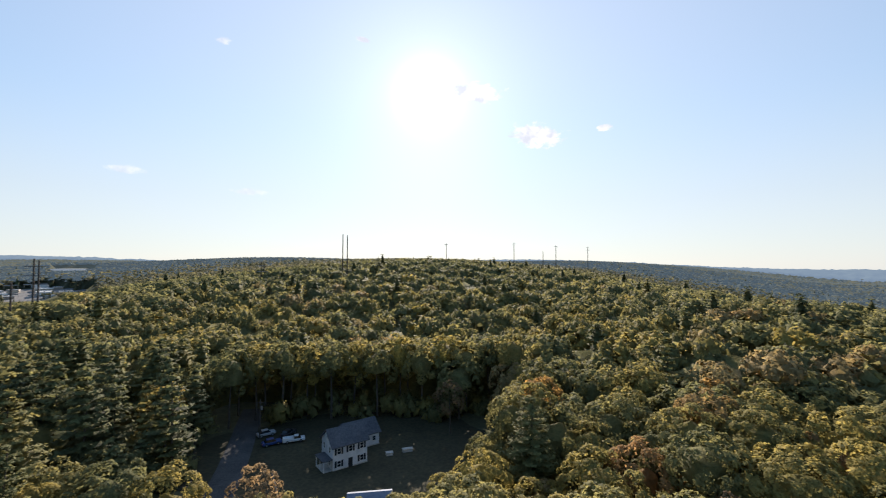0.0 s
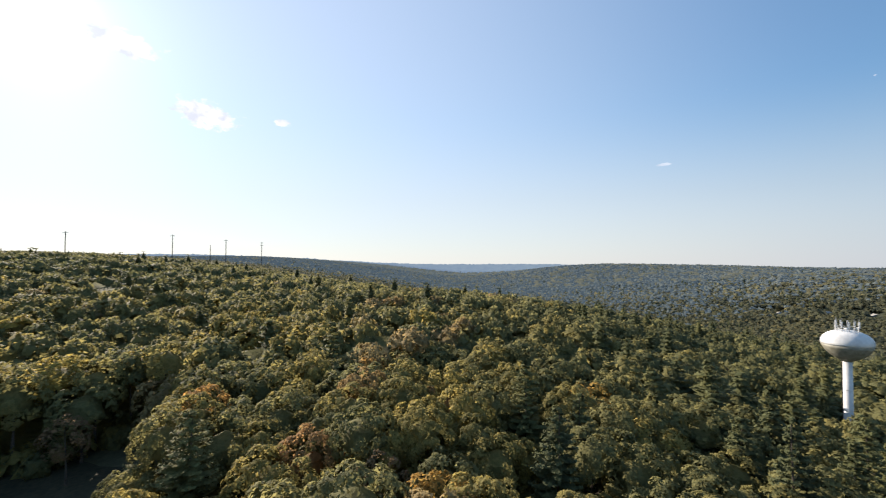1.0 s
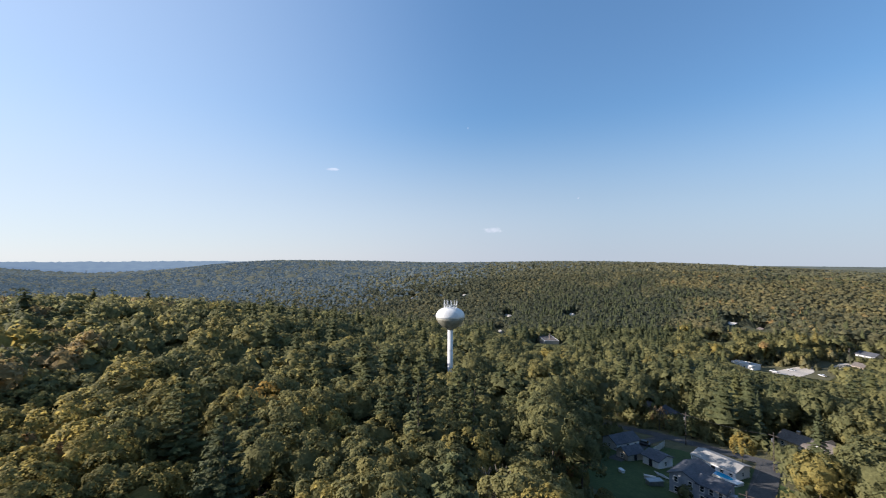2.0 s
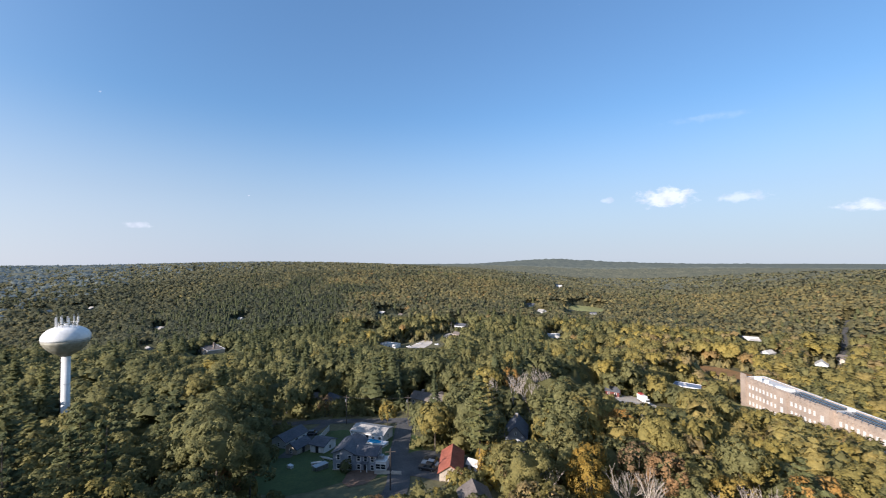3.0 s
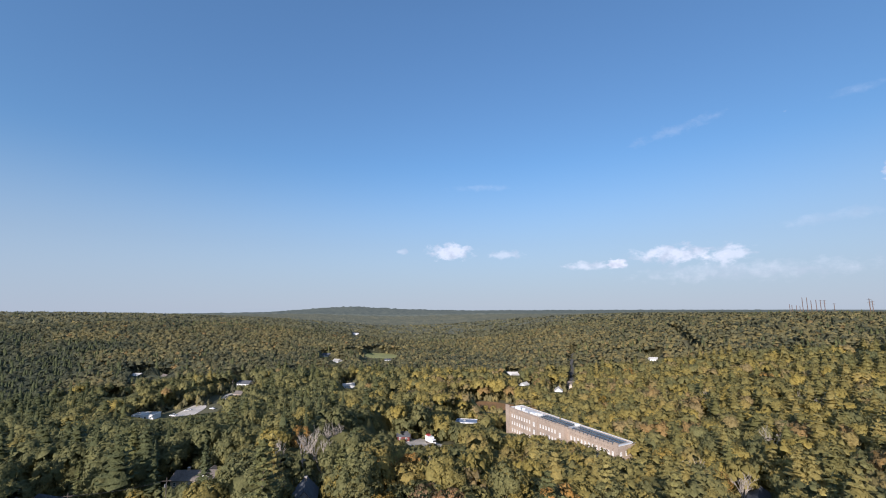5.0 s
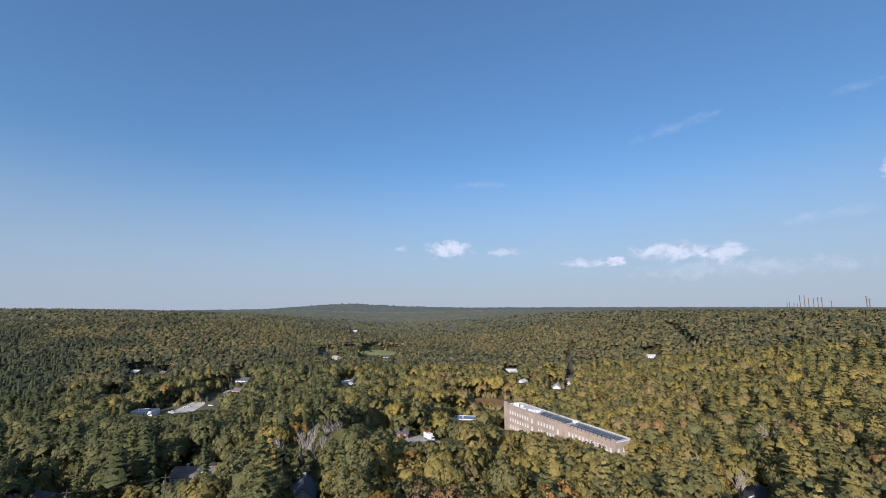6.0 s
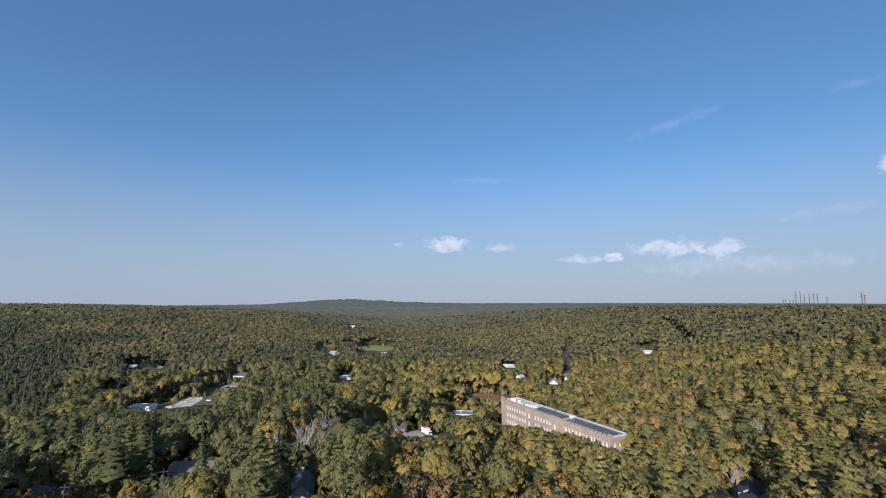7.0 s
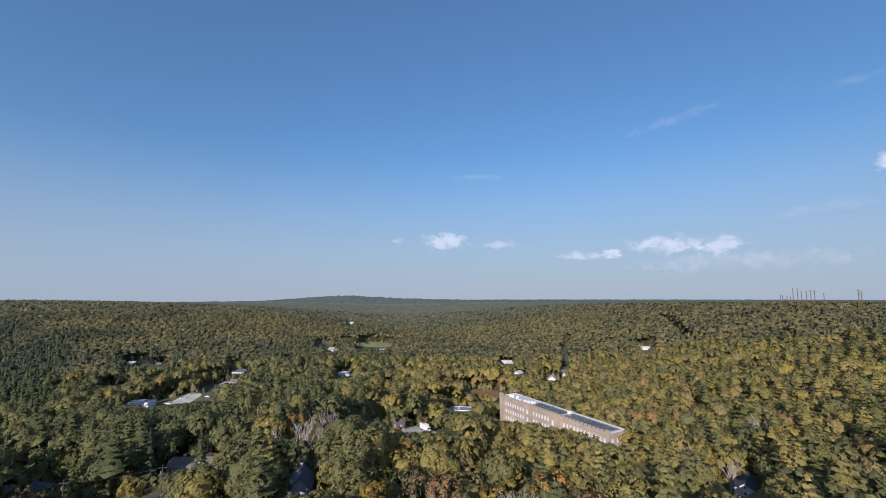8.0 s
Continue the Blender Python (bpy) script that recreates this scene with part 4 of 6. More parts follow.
def groves_and_shade(az, r, b):
    """Shade tinted into the trees at the far hill's foot and by the yards, and the valley's dark groves: 1 inside,
    fading over a ragged edge.
    """
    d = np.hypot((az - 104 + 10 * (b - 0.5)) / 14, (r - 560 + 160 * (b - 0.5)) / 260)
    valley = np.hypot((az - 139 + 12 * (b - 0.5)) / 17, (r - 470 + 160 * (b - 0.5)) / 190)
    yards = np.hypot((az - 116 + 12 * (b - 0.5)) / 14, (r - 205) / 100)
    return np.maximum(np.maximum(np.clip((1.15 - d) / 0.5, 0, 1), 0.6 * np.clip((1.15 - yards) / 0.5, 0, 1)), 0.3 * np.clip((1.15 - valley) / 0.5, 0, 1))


def conifer_share(x, y):
    r, az = np.hypot(x, y), np.degrees(np.arctan2(x, y))
    az = np.where(az < -80, az + 360, az)
    a, b = woods_fields(x, y)
    s = np.where(az < 60, 0.025 + 0.04 * (a > 0.8), 0.05 + 0.16 * (a > 0.8))
    s = np.where((az < -27) & (r < 150), 0.7, s)
    s = np.where((az > 62) & (az < 108) & (r > 70) & (r < 330), 0.1 + 0.16 * (a > 0.6), s)
    s = np.where((az > 100) & (az < 142) & (r > 100) & (r < 600), np.where(r < 320, 0.27, 0.15), s)
    s = np.where((az > 165) & (r > 90) & (r < 480), 0.2, s)
    s = np.where(r > 300, np.maximum(s, 0.5 * groves_and_shade(az, r, b)), s)
    return s


def tint_at(rnd, x, y):
    """Each stem's place on the leaf colours: neighbours alike, stands that drift from green to yellow, and a few that have turned."""
    a, b = woods_fields(x, y)
    r, az = np.hypot(x, y), np.degrees(np.arctan2(x, y))
    az = np.where(az < -80, az + 360, az)
    n = len(x)
    drift = 0.5 + 0.3 * np.sin(x / 83 + 1.7 * np.sin(y / 97)) + 0.2 * np.sin(y / 59 + x / 131)
    near = np.clip((260 - r) / 160, 0, 1)
    base = np.where(az < 112, 0.28, np.where(az < 142, 0.26, 0.4))
    t = base + 0.2 * (drift - 0.5) + 0.14 * (b - 0.5) + (rnd.rand(n) - 0.5) * np.where(az > 142, 0.6, 0.24 + 0.3 * near)
    turned_leaf, roll = rnd.rand(n), rnd.rand(n)
    share = np.where(az < 112, 0.07, np.where(r < 520, 0.13, 0.06))
    t = np.where(turned_leaf < share, np.where(roll < 0.5, 0.5 + 0.25 * rnd.rand(n), 0.8 + 0.2 * rnd.rand(n)), t)
    warm = ((az > 112) & (az < 142) & (r > 360) & (r < 900)) | ((az > 150) & (r > 120) & (r < 420))
    t = t + 0.13 * warm * (0.4 + 0.6 * (b > 0.45))
    # lower tints stand in for slope shade to the east and sunward valley haze
    t = np.where((az > 84) & (az < 112) & (r > 400), t * 0.65, t)
    t = np.where((az < 92) & (r > 300), t * 0.6, t)
    t = np.where((az > 48) & (az < 96) & (r < 300), t * (1 - 0.4 * np.clip((az - 48) / 16, 0, 1)), t)
    # shade of the hill foot and yards goes into the leaf tint here
    return np.clip(t * (1 - 0.8 * groves_and_shade(az, r, b)), 0, 1)


def single(kind, x, y, h, crown_r, variant, turn, tint=0.4):
    crowns, trunks, label, category, trunk_label = KINDS[kind]
    z, r = gz(x, y), math.hypot(x, y)
    crowns = FINE.get(kind, crowns) if r < 92 else COARSE.get(kind, crowns) if r > 108 else crowns
    ob = thing(kind, Matrix.Translation((x, y, z)) @ Matrix.Rotation(turn, 4, "Z"), label, category, kind.replace("_tree", " trees"))
    t = new("trunk", trunks[variant % len(trunks)] if r < 100 or not crowns else PLAIN_TRUNK)
    t.parent = ob
    if not crowns:
        t.scale = (h / 17,) * 3
        return ob
    c = new("crown", crowns[variant % len(crowns)])
    c.parent, c.color = ob, (tint, tint, tint, 1)
    if kind in ("pine_tree", "spruce_tree"):
        tall = max(v.co.z for v in crowns[variant % len(crowns)].vertices)
        base = h * (0.3 if kind == "pine_tree" else 0.1)
        c.location, c.scale = (0, 0, base), (crown_r, crown_r, (h - base) / tall)
        t.scale = (h / 18, h / 18, h * 0.95 / 17)
    else:
        tall = max(v.co.z for v in crowns[variant % len(crowns)].vertices)
        c.location, c.scale = (0, 0, h - crown_r * tall), (crown_r, crown_r, crown_r)
        t.scale = (h / 17, h / 17, (h - crown_r * tall * 0.6) / 13)
    return ob


def woods(name, protos, x, y, z, h, crown, tint, rnd, mat, label, squash=1.0):
    """Many stems in one mesh, each a turned and scaled copy of one of the prototypes (top at z 0, unit radius)."""
    which = rnd.randint(len(protos), size=len(x))
    turn = rnd.rand(len(x)) * 2 * np.pi
    vs, fs, ts, ns, off = [], [], [], [], 0
    for k, (pv, pf, pn) in enumerate(protos):
        sel = np.where(which == k)[0]
        if not len(sel):
            continue
        c, s = np.cos(turn[sel])[:, None], np.sin(turn[sel])[:, None]
        v = np.empty((len(sel), len(pv), 3), np.float32)
        cr = crown[sel][:, None]
        v[..., 0] = x[sel][:, None] + cr * (c * pv[:, 0] - s * pv[:, 1])
        v[..., 1] = y[sel][:, None] + cr * (s * pv[:, 0] + c * pv[:, 1])
        v[..., 2] = (z + h)[sel][:, None] + cr * squash * pv[:, 2]
        f = pf[None] + (np.arange(len(sel)) * len(pv))[:, None, None] + off
        vs.append(v.reshape(-1, 3))
        fs.append(f.reshape(-1, pf.shape[1]))
        ts.append(np.repeat(tint[sel], len(pv)))
        ns.append(np.stack([c * pn[:, 0] - s * pn[:, 1], s * pn[:, 0] + c * pn[:, 1], np.tile(pn[:, 2], (len(sel), 1))], -1).reshape(-1, 3))
        off += len(sel) * len(pv)
    me = mesh_from(name, np.concatenate(vs), np.concatenate(fs), mat, True, np.concatenate(ts), np.concatenate(ns))
    return tagged(new(name, me), label, "woods", kind="stuff")


def from_top(data):
    """Moves a crown so that its top lies at z 0."""
    v = data[0].copy()
    v[:, 2] -= v[:, 2].max()
    return v, data[1], data[2]


def far_crown(seed, count, sides):
    """A distant crown: a low core and a few large ragged sprays."""
    core = dome(seed, sides, 2 if count > 12 else 1)
    if not count:
        return core
    rnd = np.random.RandomState(seed)
    d = unit(rnd.normal(size=(count, 3)) + np.array([0, 0, 0.7]))
    d[:, 2] = np.abs(d[:, 2])
    return joined((core[0] * np.array([0.9, 0.9, 0.75]), core[1], core[2]), sprays(rnd, d * rnd.uniform(0.8, 1.0, (count, 1)) * np.array([1, 1, 0.85]), d, 1.25 / math.sqrt(count) + 0.12, 0.4))


def softened(data, up):
    """A far crown whose leaves face more to the sky, as a closed canopy's do."""
    return data[0], data[1], unit(data[2] + np.array([0, 0, up]))


def far_cone(seed, sides=5):
    """A distant conifer: two ragged skirts under a point, unit radius, top at z 0."""
    rnd = np.random.RandomState(seed)
    pieces = []
    for top, low, r in ((0.0, -2.4, 0.62), (-1.3, -4.6, 1.0)):
        a = (np.arange(sides) + rnd.uniform(-0.3, 0.3, sides)) * 2 * np.pi / sides
        rr = r * rnd.uniform(0.75, 1.2, sides)
        ring = np.column_stack([rr * np.cos(a), rr * np.sin(a), low + rnd.normal(size=sides) * 0.3])
        v = np.vstack([[(0, 0, top)], ring])
        f = np.array([(0, 1 + j, 1 + (j + 1) % sides) for j in range(sides)])
        pieces.append((v, f, unit(v * np.array([1, 1, 0]) + np.array([0, 0, 0.55]))))
    return joined(*pieces)


def understorey(r0, r1, gap, high, key, label):
    """The leafy layer under the crowns: one uneven sheet that comes down to the ground round clearings and ways."""
    rnd = np.random.RandomState(int(r0))
    n = int(r1 / gap) + 2
    g = np.arange(-n, n + 1) * gap
    gx, gy = np.meshgrid(g, g)
    gx, gy = gx + rnd.uniform(-0.35, 0.35, gx.shape) * gap, gy + rnd.uniform(-0.35, 0.35, gx.shape) * gap
    r, az = np.hypot(gx, gy), np.degrees(np.arctan2(gx, gy))
    az = np.where(az < -80, az + 360, az)
    inside = (r > r0 - gap) & (r < r1 + gap) & (az > -56) & (az < 209)
    x, y = gx[inside], gy[inside]
    h = high * rnd.uniform(0.6, 1.25, len(x))
    h, _, _ = below_views(x, y, h, np.full(len(x), 1.5))
    shut = np.zeros(len(x), bool)
    for cx, cy, cr in OPEN_A:
        shut |= (x - cx) ** 2 + (y - cy) ** 2 < (cr + (14.0 if r0 < 100 else 11.0 if r0 < 300 else 0.4 * gap)) ** 2
    for k in range(0, len(x) if r0 < 700 else 0, 2000):
        d = (x[k:k + 2000, None] - WAYS[None, :, 0]) ** 2 + (y[k:k + 2000, None] - WAYS[None, :, 1]) ** 2
        shut[k:k + 2000] |= d.min(1) < (10.0 if r0 < 300 else 4.0 + 0.4 * gap) ** 2
    h = np.where(shut, -0.8, np.maximum(h, -0.4))
    index = np.full(gx.shape, -1)
    index[inside] = np.arange(len(x))
    quads = np.stack([index[:-1, :-1], index[:-1, 1:], index[1:, 1:], index[1:, :-1]], -1).reshape(-1, 4)
    quads = quads[(quads >= 0).all(1)]
    quads = quads[(h[quads] > -0.5).any(1)]
    lean = unit(np.column_stack([rnd.normal(size=(len(x), 2)) * 0.35, np.ones(len(x))]))
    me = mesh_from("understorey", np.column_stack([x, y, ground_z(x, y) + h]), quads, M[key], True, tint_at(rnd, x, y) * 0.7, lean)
    tagged(new("understorey", me), label, "woods", kind="stuff")


def cored(data, seed, tall):
    """A conifer's boughs about the dense inner needles near its stem."""
    v, f, n = far_cone(seed + 40)
    return joined(data, (v * np.array([0.72, 0.72, tall / 5.4]) + np.array([0, 0, tall * 0.88]), f, n))


def undergrowth():
    """Bushes and young trees along the edges of the clearings."""
    rnd = np.random.RandomState(19)
    x, y = stand(rnd, 40, 330, 4.6)
    edge = np.full(len(x), 99.0)
    for cx, cy, cr in OPEN_A:
        edge = np.minimum(edge, np.hypot(x - cx, y - cy) - cr)
    x, y = x[edge < 13], y[edge < 13]
    h, crown = rnd.uniform(2.5, 8.0, len(x)), rnd.uniform(2.0, 3.6, len(x))
    h, crown, ok = below_views(x, y, h, crown)
    ok |= h > 1.5
    x, y, h, crown = x[ok], y[ok], h[ok], crown[ok]
    protos = [from_top(clumped_crown(s, 10, 4, 84, 0.155, 1.25, -0.6)) for s in (95, 96, 97)]
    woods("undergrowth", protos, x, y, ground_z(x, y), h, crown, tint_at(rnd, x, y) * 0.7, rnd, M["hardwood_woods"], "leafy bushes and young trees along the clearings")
    x, y = stand(rnd, 330, 950, 5.6)
    edge = np.full(len(x), 99.0)
    for cx, cy, cr in OPEN_A:
        edge = np.minimum(edge, np.hypot(x - cx, y - cy) - cr)
    x, y = x[edge < 11], y[edge < 11]
    h, crown, ok = below_views(x, y, rnd.uniform(6, 12, len(x)), rnd.uniform(2.6, 4.2, len(x)))
    ok |= h > 1.0
    x, y, h, crown = x[ok], y[ok], np.maximum(h[ok], 1.5), crown[ok]
    woods("undergrowth", [from_top(clumped_crown(s, 5, 4, 16, 0.32, 2.0, -0.6)) for s in (98, 99)], x, y, ground_z(x, y), h, crown, tint_at(rnd, x, y) * 0.8, rnd, M["hill_woods"], "young trees along the far clearings")


def plant():
    rnd = np.random.RandomState(7)
    # stems that the camera passes nearest, each a tree of its own
    x, y = stand(rnd, 44, NEAR, 7.6)
    for hx, hy, hr in HEROES_AT:
        keep = (x - hx) ** 2 + (y - hy) ** 2 > hr * hr
        x, y = x[keep], y[keep]
    share, (a, b) = conifer_share(x, y), woods_fields(x, y)
    roll = rnd.rand(len(x))
    az = np.degrees(np.arctan2(x, y))
    az = np.where(az < -80, az + 360, az)
    kind = np.where(roll < share, "pine_tree", "oak_tree").astype(object)
    kind[(roll < share) & (az > 100) & (az < 150) & (rnd.rand(len(x)) < 0.5)] = "spruce_tree"
    other = (roll >= share)
    kind[other & (rnd.rand(len(x)) < np.where(az > 110, 0.2, 0.07))] = "maple_tree"
    kind[other & (rnd.rand(len(x)) < np.where(az > 120, 0.06, 0.012))] = "bare_tree"
    h = np.where(kind == "pine_tree", rnd.uniform(19, 25, len(x)), np.where(kind == "spruce_tree", rnd.uniform(15, 22, len(x)), np.where(az > 120, rnd.uniform(11.5, 20.5, len(x)), rnd.uniform(14.5, 18.5, len(x)))))
    crown = np.where(kind == "pine_tree", rnd.uniform(3.8, 5.4, len(x)), np.where(kind == "spruce_tree", rnd.uniform(2.4, 3.4, len(x)), np.where(az > 120, rnd.uniform(3.8, 6.2, len(x)), rnd.uniform(5.0, 7.4, len(x)))))
    h, crown, ok = below_views(x, y, h, crown)
    tint = tint_at(rnd, x, y)
    tint = np.where((kind == "maple_tree") | ((kind == "pine_tree") & (az > 148)), rnd.rand(len(x)), tint)
    for k in np.where(ok)[0]:
        single(kind[k], float(x[k]), float(y[k]), float(h[k]), float(crown[k]), int(rnd.randint(9)), float(rnd.rand() * 6.28), float(tint[k]))
    undergrowth()
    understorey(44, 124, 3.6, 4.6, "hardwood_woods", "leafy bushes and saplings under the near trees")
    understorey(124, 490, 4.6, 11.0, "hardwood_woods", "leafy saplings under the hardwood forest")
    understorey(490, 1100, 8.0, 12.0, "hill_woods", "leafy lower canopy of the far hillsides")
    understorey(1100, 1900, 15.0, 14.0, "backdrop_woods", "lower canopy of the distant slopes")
    # woods past those
    broad_near = [softened(from_top(clumped_crown(s, c, 5, 250, 0.134, t, -0.45)), 0.6) for s, t, c in ((151, 0.95, 20), (152, 1.25, 24), (153, 0.85, 26), (154, 1.1, 17), (155, 1.4, 22), (156, 1.0, 24), (157, 1.15, 19))]
    pines_near = [from_top(cored(bough_crown(s, 4, 0.15, 9, 6, 2.7, 0.1, 0.7, 0.2, 0.34), s, 2.6)) for s in (161, 162, 163)]
    broad = [softened(from_top(clumped_crown(s, c, 5, 98, 0.16, t, -0.2)), 0.55) for s, t, c in ((51, 0.9, 9), (52, 1.15, 11), (53, 0.85, 12), (54, 1.0, 8), (55, 1.3, 10))]
    pines = [softened(from_top(cored(bough_crown(s, 1, 0.2, 6, 5, 2.6, 0.1, 0.7, 0.2, 0.5), s, 2.5)), 0.3) for s in (61, 62, 63)]
    spruces = [from_top(cored(bough_crown(s, 1, 0.16, 11, 5, 4.2, 0.4, 1.0, 0.1, 0.42), s, 4.2)) for s in (171, 172, 173)]
    x, y = stand(rnd, NEAR, 480, 7.2)
    az = np.degrees(np.arctan2(x, y))
    valley = (az > 95) | (az < -80)
    keep = (valley | (rnd.rand(len(x)) < 0.76)) & (in_sight(x, y) | (np.hypot(x, y) < 330) | (rnd.rand(len(x)) < 0.2))
    for hx, hy, hr in HEROES_AT:
        keep &= (x - hx) ** 2 + (y - hy) ** 2 > hr * hr
    x, y, valley = x[keep], y[keep], valley[keep]
    n = len(x)
    pine = rnd.rand(n) < conifer_share(x, y)
    valley &= (az[keep] > 95) & (az[keep] < 165)
    h = np.where(pine, rnd.uniform(18, 25, n), np.where(valley, rnd.uniform(11, 20.5, n), rnd.uniform(13, 20, n)))
    crown = np.where(pine, np.where((az[keep] > 155) | (az[keep] < -80), rnd.uniform(4.4, 6.2, n), rnd.uniform(4.2, 5.8, n)), np.where(valley, rnd.uniform(3.0, 5.4, n), np.where((az[keep] > 95) | (az[keep] < -80), rnd.uniform(3.6, 6.0, n), rnd.uniform(4.4, 7.2, n))))
    crown = np.where(pine, crown, crown * 1.1)
    h, crown, ok = below_views(x, y, h, crown)
    mid = np.hypot(x, y) < 235
    tint, z = tint_at(rnd, x, y), ground_z(x, y)
    az = np.degrees(np.arctan2(x, y))
    spruce = pine & (az > 100) & (az < 145) & (rnd.rand(n) < 0.55)
    crown = np.where(spruce, np.minimum(crown, 3.4), crown)
    tint = np.where((az > 88) & (az < 142) & (np.hypot(x, y) < 400), tint * 0.7, tint)
    tint = np.where(pine & ((az > 148) | (az < -80)), 0.55 + 0.45 * rnd.rand(n), tint)
    for nm, sel, protos, mat, lab in (("hardwood_stand", ok & ~pine & mid, broad_near, "hardwood_woods", "olive and yellow-green hardwood trees round the clearings"),
                                      ("spruce_stand", ok & spruce, spruces, "needles_woods", "narrow dark spruces among the valley yards"),
                                      ("pine_stand", ok & pine & ~spruce & mid, pines_near, "needles_woods", "dark pines among the hardwood trees"),
                                      ("hardwood_forest", ok & ~pine & ~mid, broad, "hardwood_woods", "olive and yellow-green hardwood forest on the slopes"),
                                      ("pine_forest", ok & pine & ~spruce & ~mid, pines, "needles_woods", "dark pines scattered through the forest")):
        woods(nm, protos, x[sel], y[sel], z[sel], h[sel], crown[sel], tint[sel], rnd, M[mat], lab)
    # far slopes
    slim = [far_cone(270 + j) for j in range(4)]
    for nm, r0, r1, gap, sprays_n, mat, lab in (("hill_forest", 480, 900, 5.3, 3, "hill_woods", "wooded hillside with rounded autumn crowns"),
                                                ("ridge_forest", 900, 1500, 7.6, 2, "ridge_woods", "wooded ridge across the valley"),
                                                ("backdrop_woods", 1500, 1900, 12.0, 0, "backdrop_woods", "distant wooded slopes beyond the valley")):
        x, y = stand(rnd, r0, r1, gap)
        # slopes that face away over a crest are planted thinner
        shown = in_sight(x, y) | (rnd.rand(len(x)) < 0.15)
        x, y = x[shown], y[shown]
        n = len(x)
        h, crown = rnd.uniform(14.5, 18.5, n), rnd.uniform(0.58, 0.85, n) * gap
        h, crown, ok = below_views(x, y, h, crown)
        cone = (rnd.rand(n) < conifer_share(x, y) * 0.8) & (r0 < 1500)
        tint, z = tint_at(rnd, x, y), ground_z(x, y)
        protos = [softened(from_top(far_crown(70 + j, sprays_n, 6 if r0 < 900 else 5)), 1.4 if r0 < 900 else 2.2 if r0 < 1500 else 3.0) for j in range(6)]
        bearing_of = np.degrees(np.arctan2(x, y))
        # sunward crowns from about 640 m out take the material with haze in its glow
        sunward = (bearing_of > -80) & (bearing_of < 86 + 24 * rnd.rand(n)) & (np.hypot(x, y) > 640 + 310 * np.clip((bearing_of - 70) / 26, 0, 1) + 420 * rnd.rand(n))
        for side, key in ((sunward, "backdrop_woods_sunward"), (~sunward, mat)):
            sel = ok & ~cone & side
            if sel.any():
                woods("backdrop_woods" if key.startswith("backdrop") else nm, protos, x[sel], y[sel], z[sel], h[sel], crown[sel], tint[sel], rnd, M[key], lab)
        sel = ok & cone
        if sel.any():
            woods(nm.replace("forest", "conifers"), slim, x[sel], y[sel], z[sel], h[sel] + 2.5, crown[sel] * 0.62, tint[sel] * 0.5, rnd, M["needles_woods"], "dark conifers scattered over the far slopes")
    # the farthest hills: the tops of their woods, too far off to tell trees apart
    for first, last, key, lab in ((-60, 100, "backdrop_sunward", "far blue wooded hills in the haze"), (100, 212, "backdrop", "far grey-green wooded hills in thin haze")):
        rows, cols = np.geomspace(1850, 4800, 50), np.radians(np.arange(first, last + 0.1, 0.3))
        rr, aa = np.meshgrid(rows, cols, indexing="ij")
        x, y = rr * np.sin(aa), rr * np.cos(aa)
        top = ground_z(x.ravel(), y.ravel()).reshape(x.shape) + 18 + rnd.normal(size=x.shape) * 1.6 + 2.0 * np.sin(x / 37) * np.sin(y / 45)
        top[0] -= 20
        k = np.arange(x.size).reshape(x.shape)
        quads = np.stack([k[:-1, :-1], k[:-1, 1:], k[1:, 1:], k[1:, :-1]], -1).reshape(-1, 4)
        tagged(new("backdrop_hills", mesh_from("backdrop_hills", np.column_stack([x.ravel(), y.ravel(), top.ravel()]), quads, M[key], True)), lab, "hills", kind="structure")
    # behind the drone, where it never looks
    x, y = stand(rnd, 30, 420, 12.0, (207, 280))
    woods("back_forest", [from_top(far_crown(70 + j, 9, 5)) for j in range(4)], x, y, ground_z(x, y), rnd.uniform(14, 20, len(x)), rnd.uniform(5.5, 8, len(x)), tint_at(rnd, x, y), rnd, M["hardwood_woods"], "hardwood forest behind the clearing")
    # right under the drone
    x, y = stand(rnd, 0, 44, 7.6)
    woods("hardwood_stand", broad_near, x, y, ground_z(x, y), rnd.uniform(13.5, 18, len(x)), rnd.uniform(4.6, 6.4, len(x)), tint_at(rnd, x, y), rnd, M["hardwood_woods"], "olive hardwood trees on the hilltop")


NEAR = 124.0
# trees that stand out, and oaks added to shade a yard: kind, x, y, height, crown radius
HEROES_A = (
    ("golden_maple_tree", 52.3, -78.6, 15, 4.6), ("maple_tree", 127.2, -72.6, 9, 3.0), ("oak_tree", 84, -79.5, 14, 4.8), ("oak_tree", 95.5, -80.5, 16.5, 6.6), ("oak_tree", 103.5, -86.5, 17, 6.4), ("oak_tree", 110, -94, 16, 6),
    ("pine_tree", 87.7, -117.9, 20, 5.2), ("pine_tree", 75.6, -94.7, 19, 4.8), ("orange_maple_tree", 120.3, -126.1, 16, 4.2), ("bare_tree", 97.6, -113.2, 19, 4), ("bare_tree", 122.7, -146.4, 18, 4), ("bare_tree", 40.8, -78.2, 15, 4),
    ("bare_tree", 44.5, -80, 14, 4), ("bare_tree", 28.2, -92, 17, 4), ("bare_tree", 24.5, -95, 15, 4), ("bare_tree", 31.5, -88, 14, 4), ("pine_tree", 17.1, -90.6, 18, 5.5), ("russet_tree", 64.1, -67.9, 12, 3.8),
    ("bare_tree", 56.1, -66.1, 13, 3), ("spruce_tree", 119.3, -86.7, 20, 3.4), ("spruce_tree", 152.1, -70.7, 18, 3), ("bare_tree", -25.8, -180.8, 15, 3.5), ("orange_maple_tree", -20.5, -190.4, 13, 4), ("oak_tree", -68.8, 112.6, 17, 6.4),
)
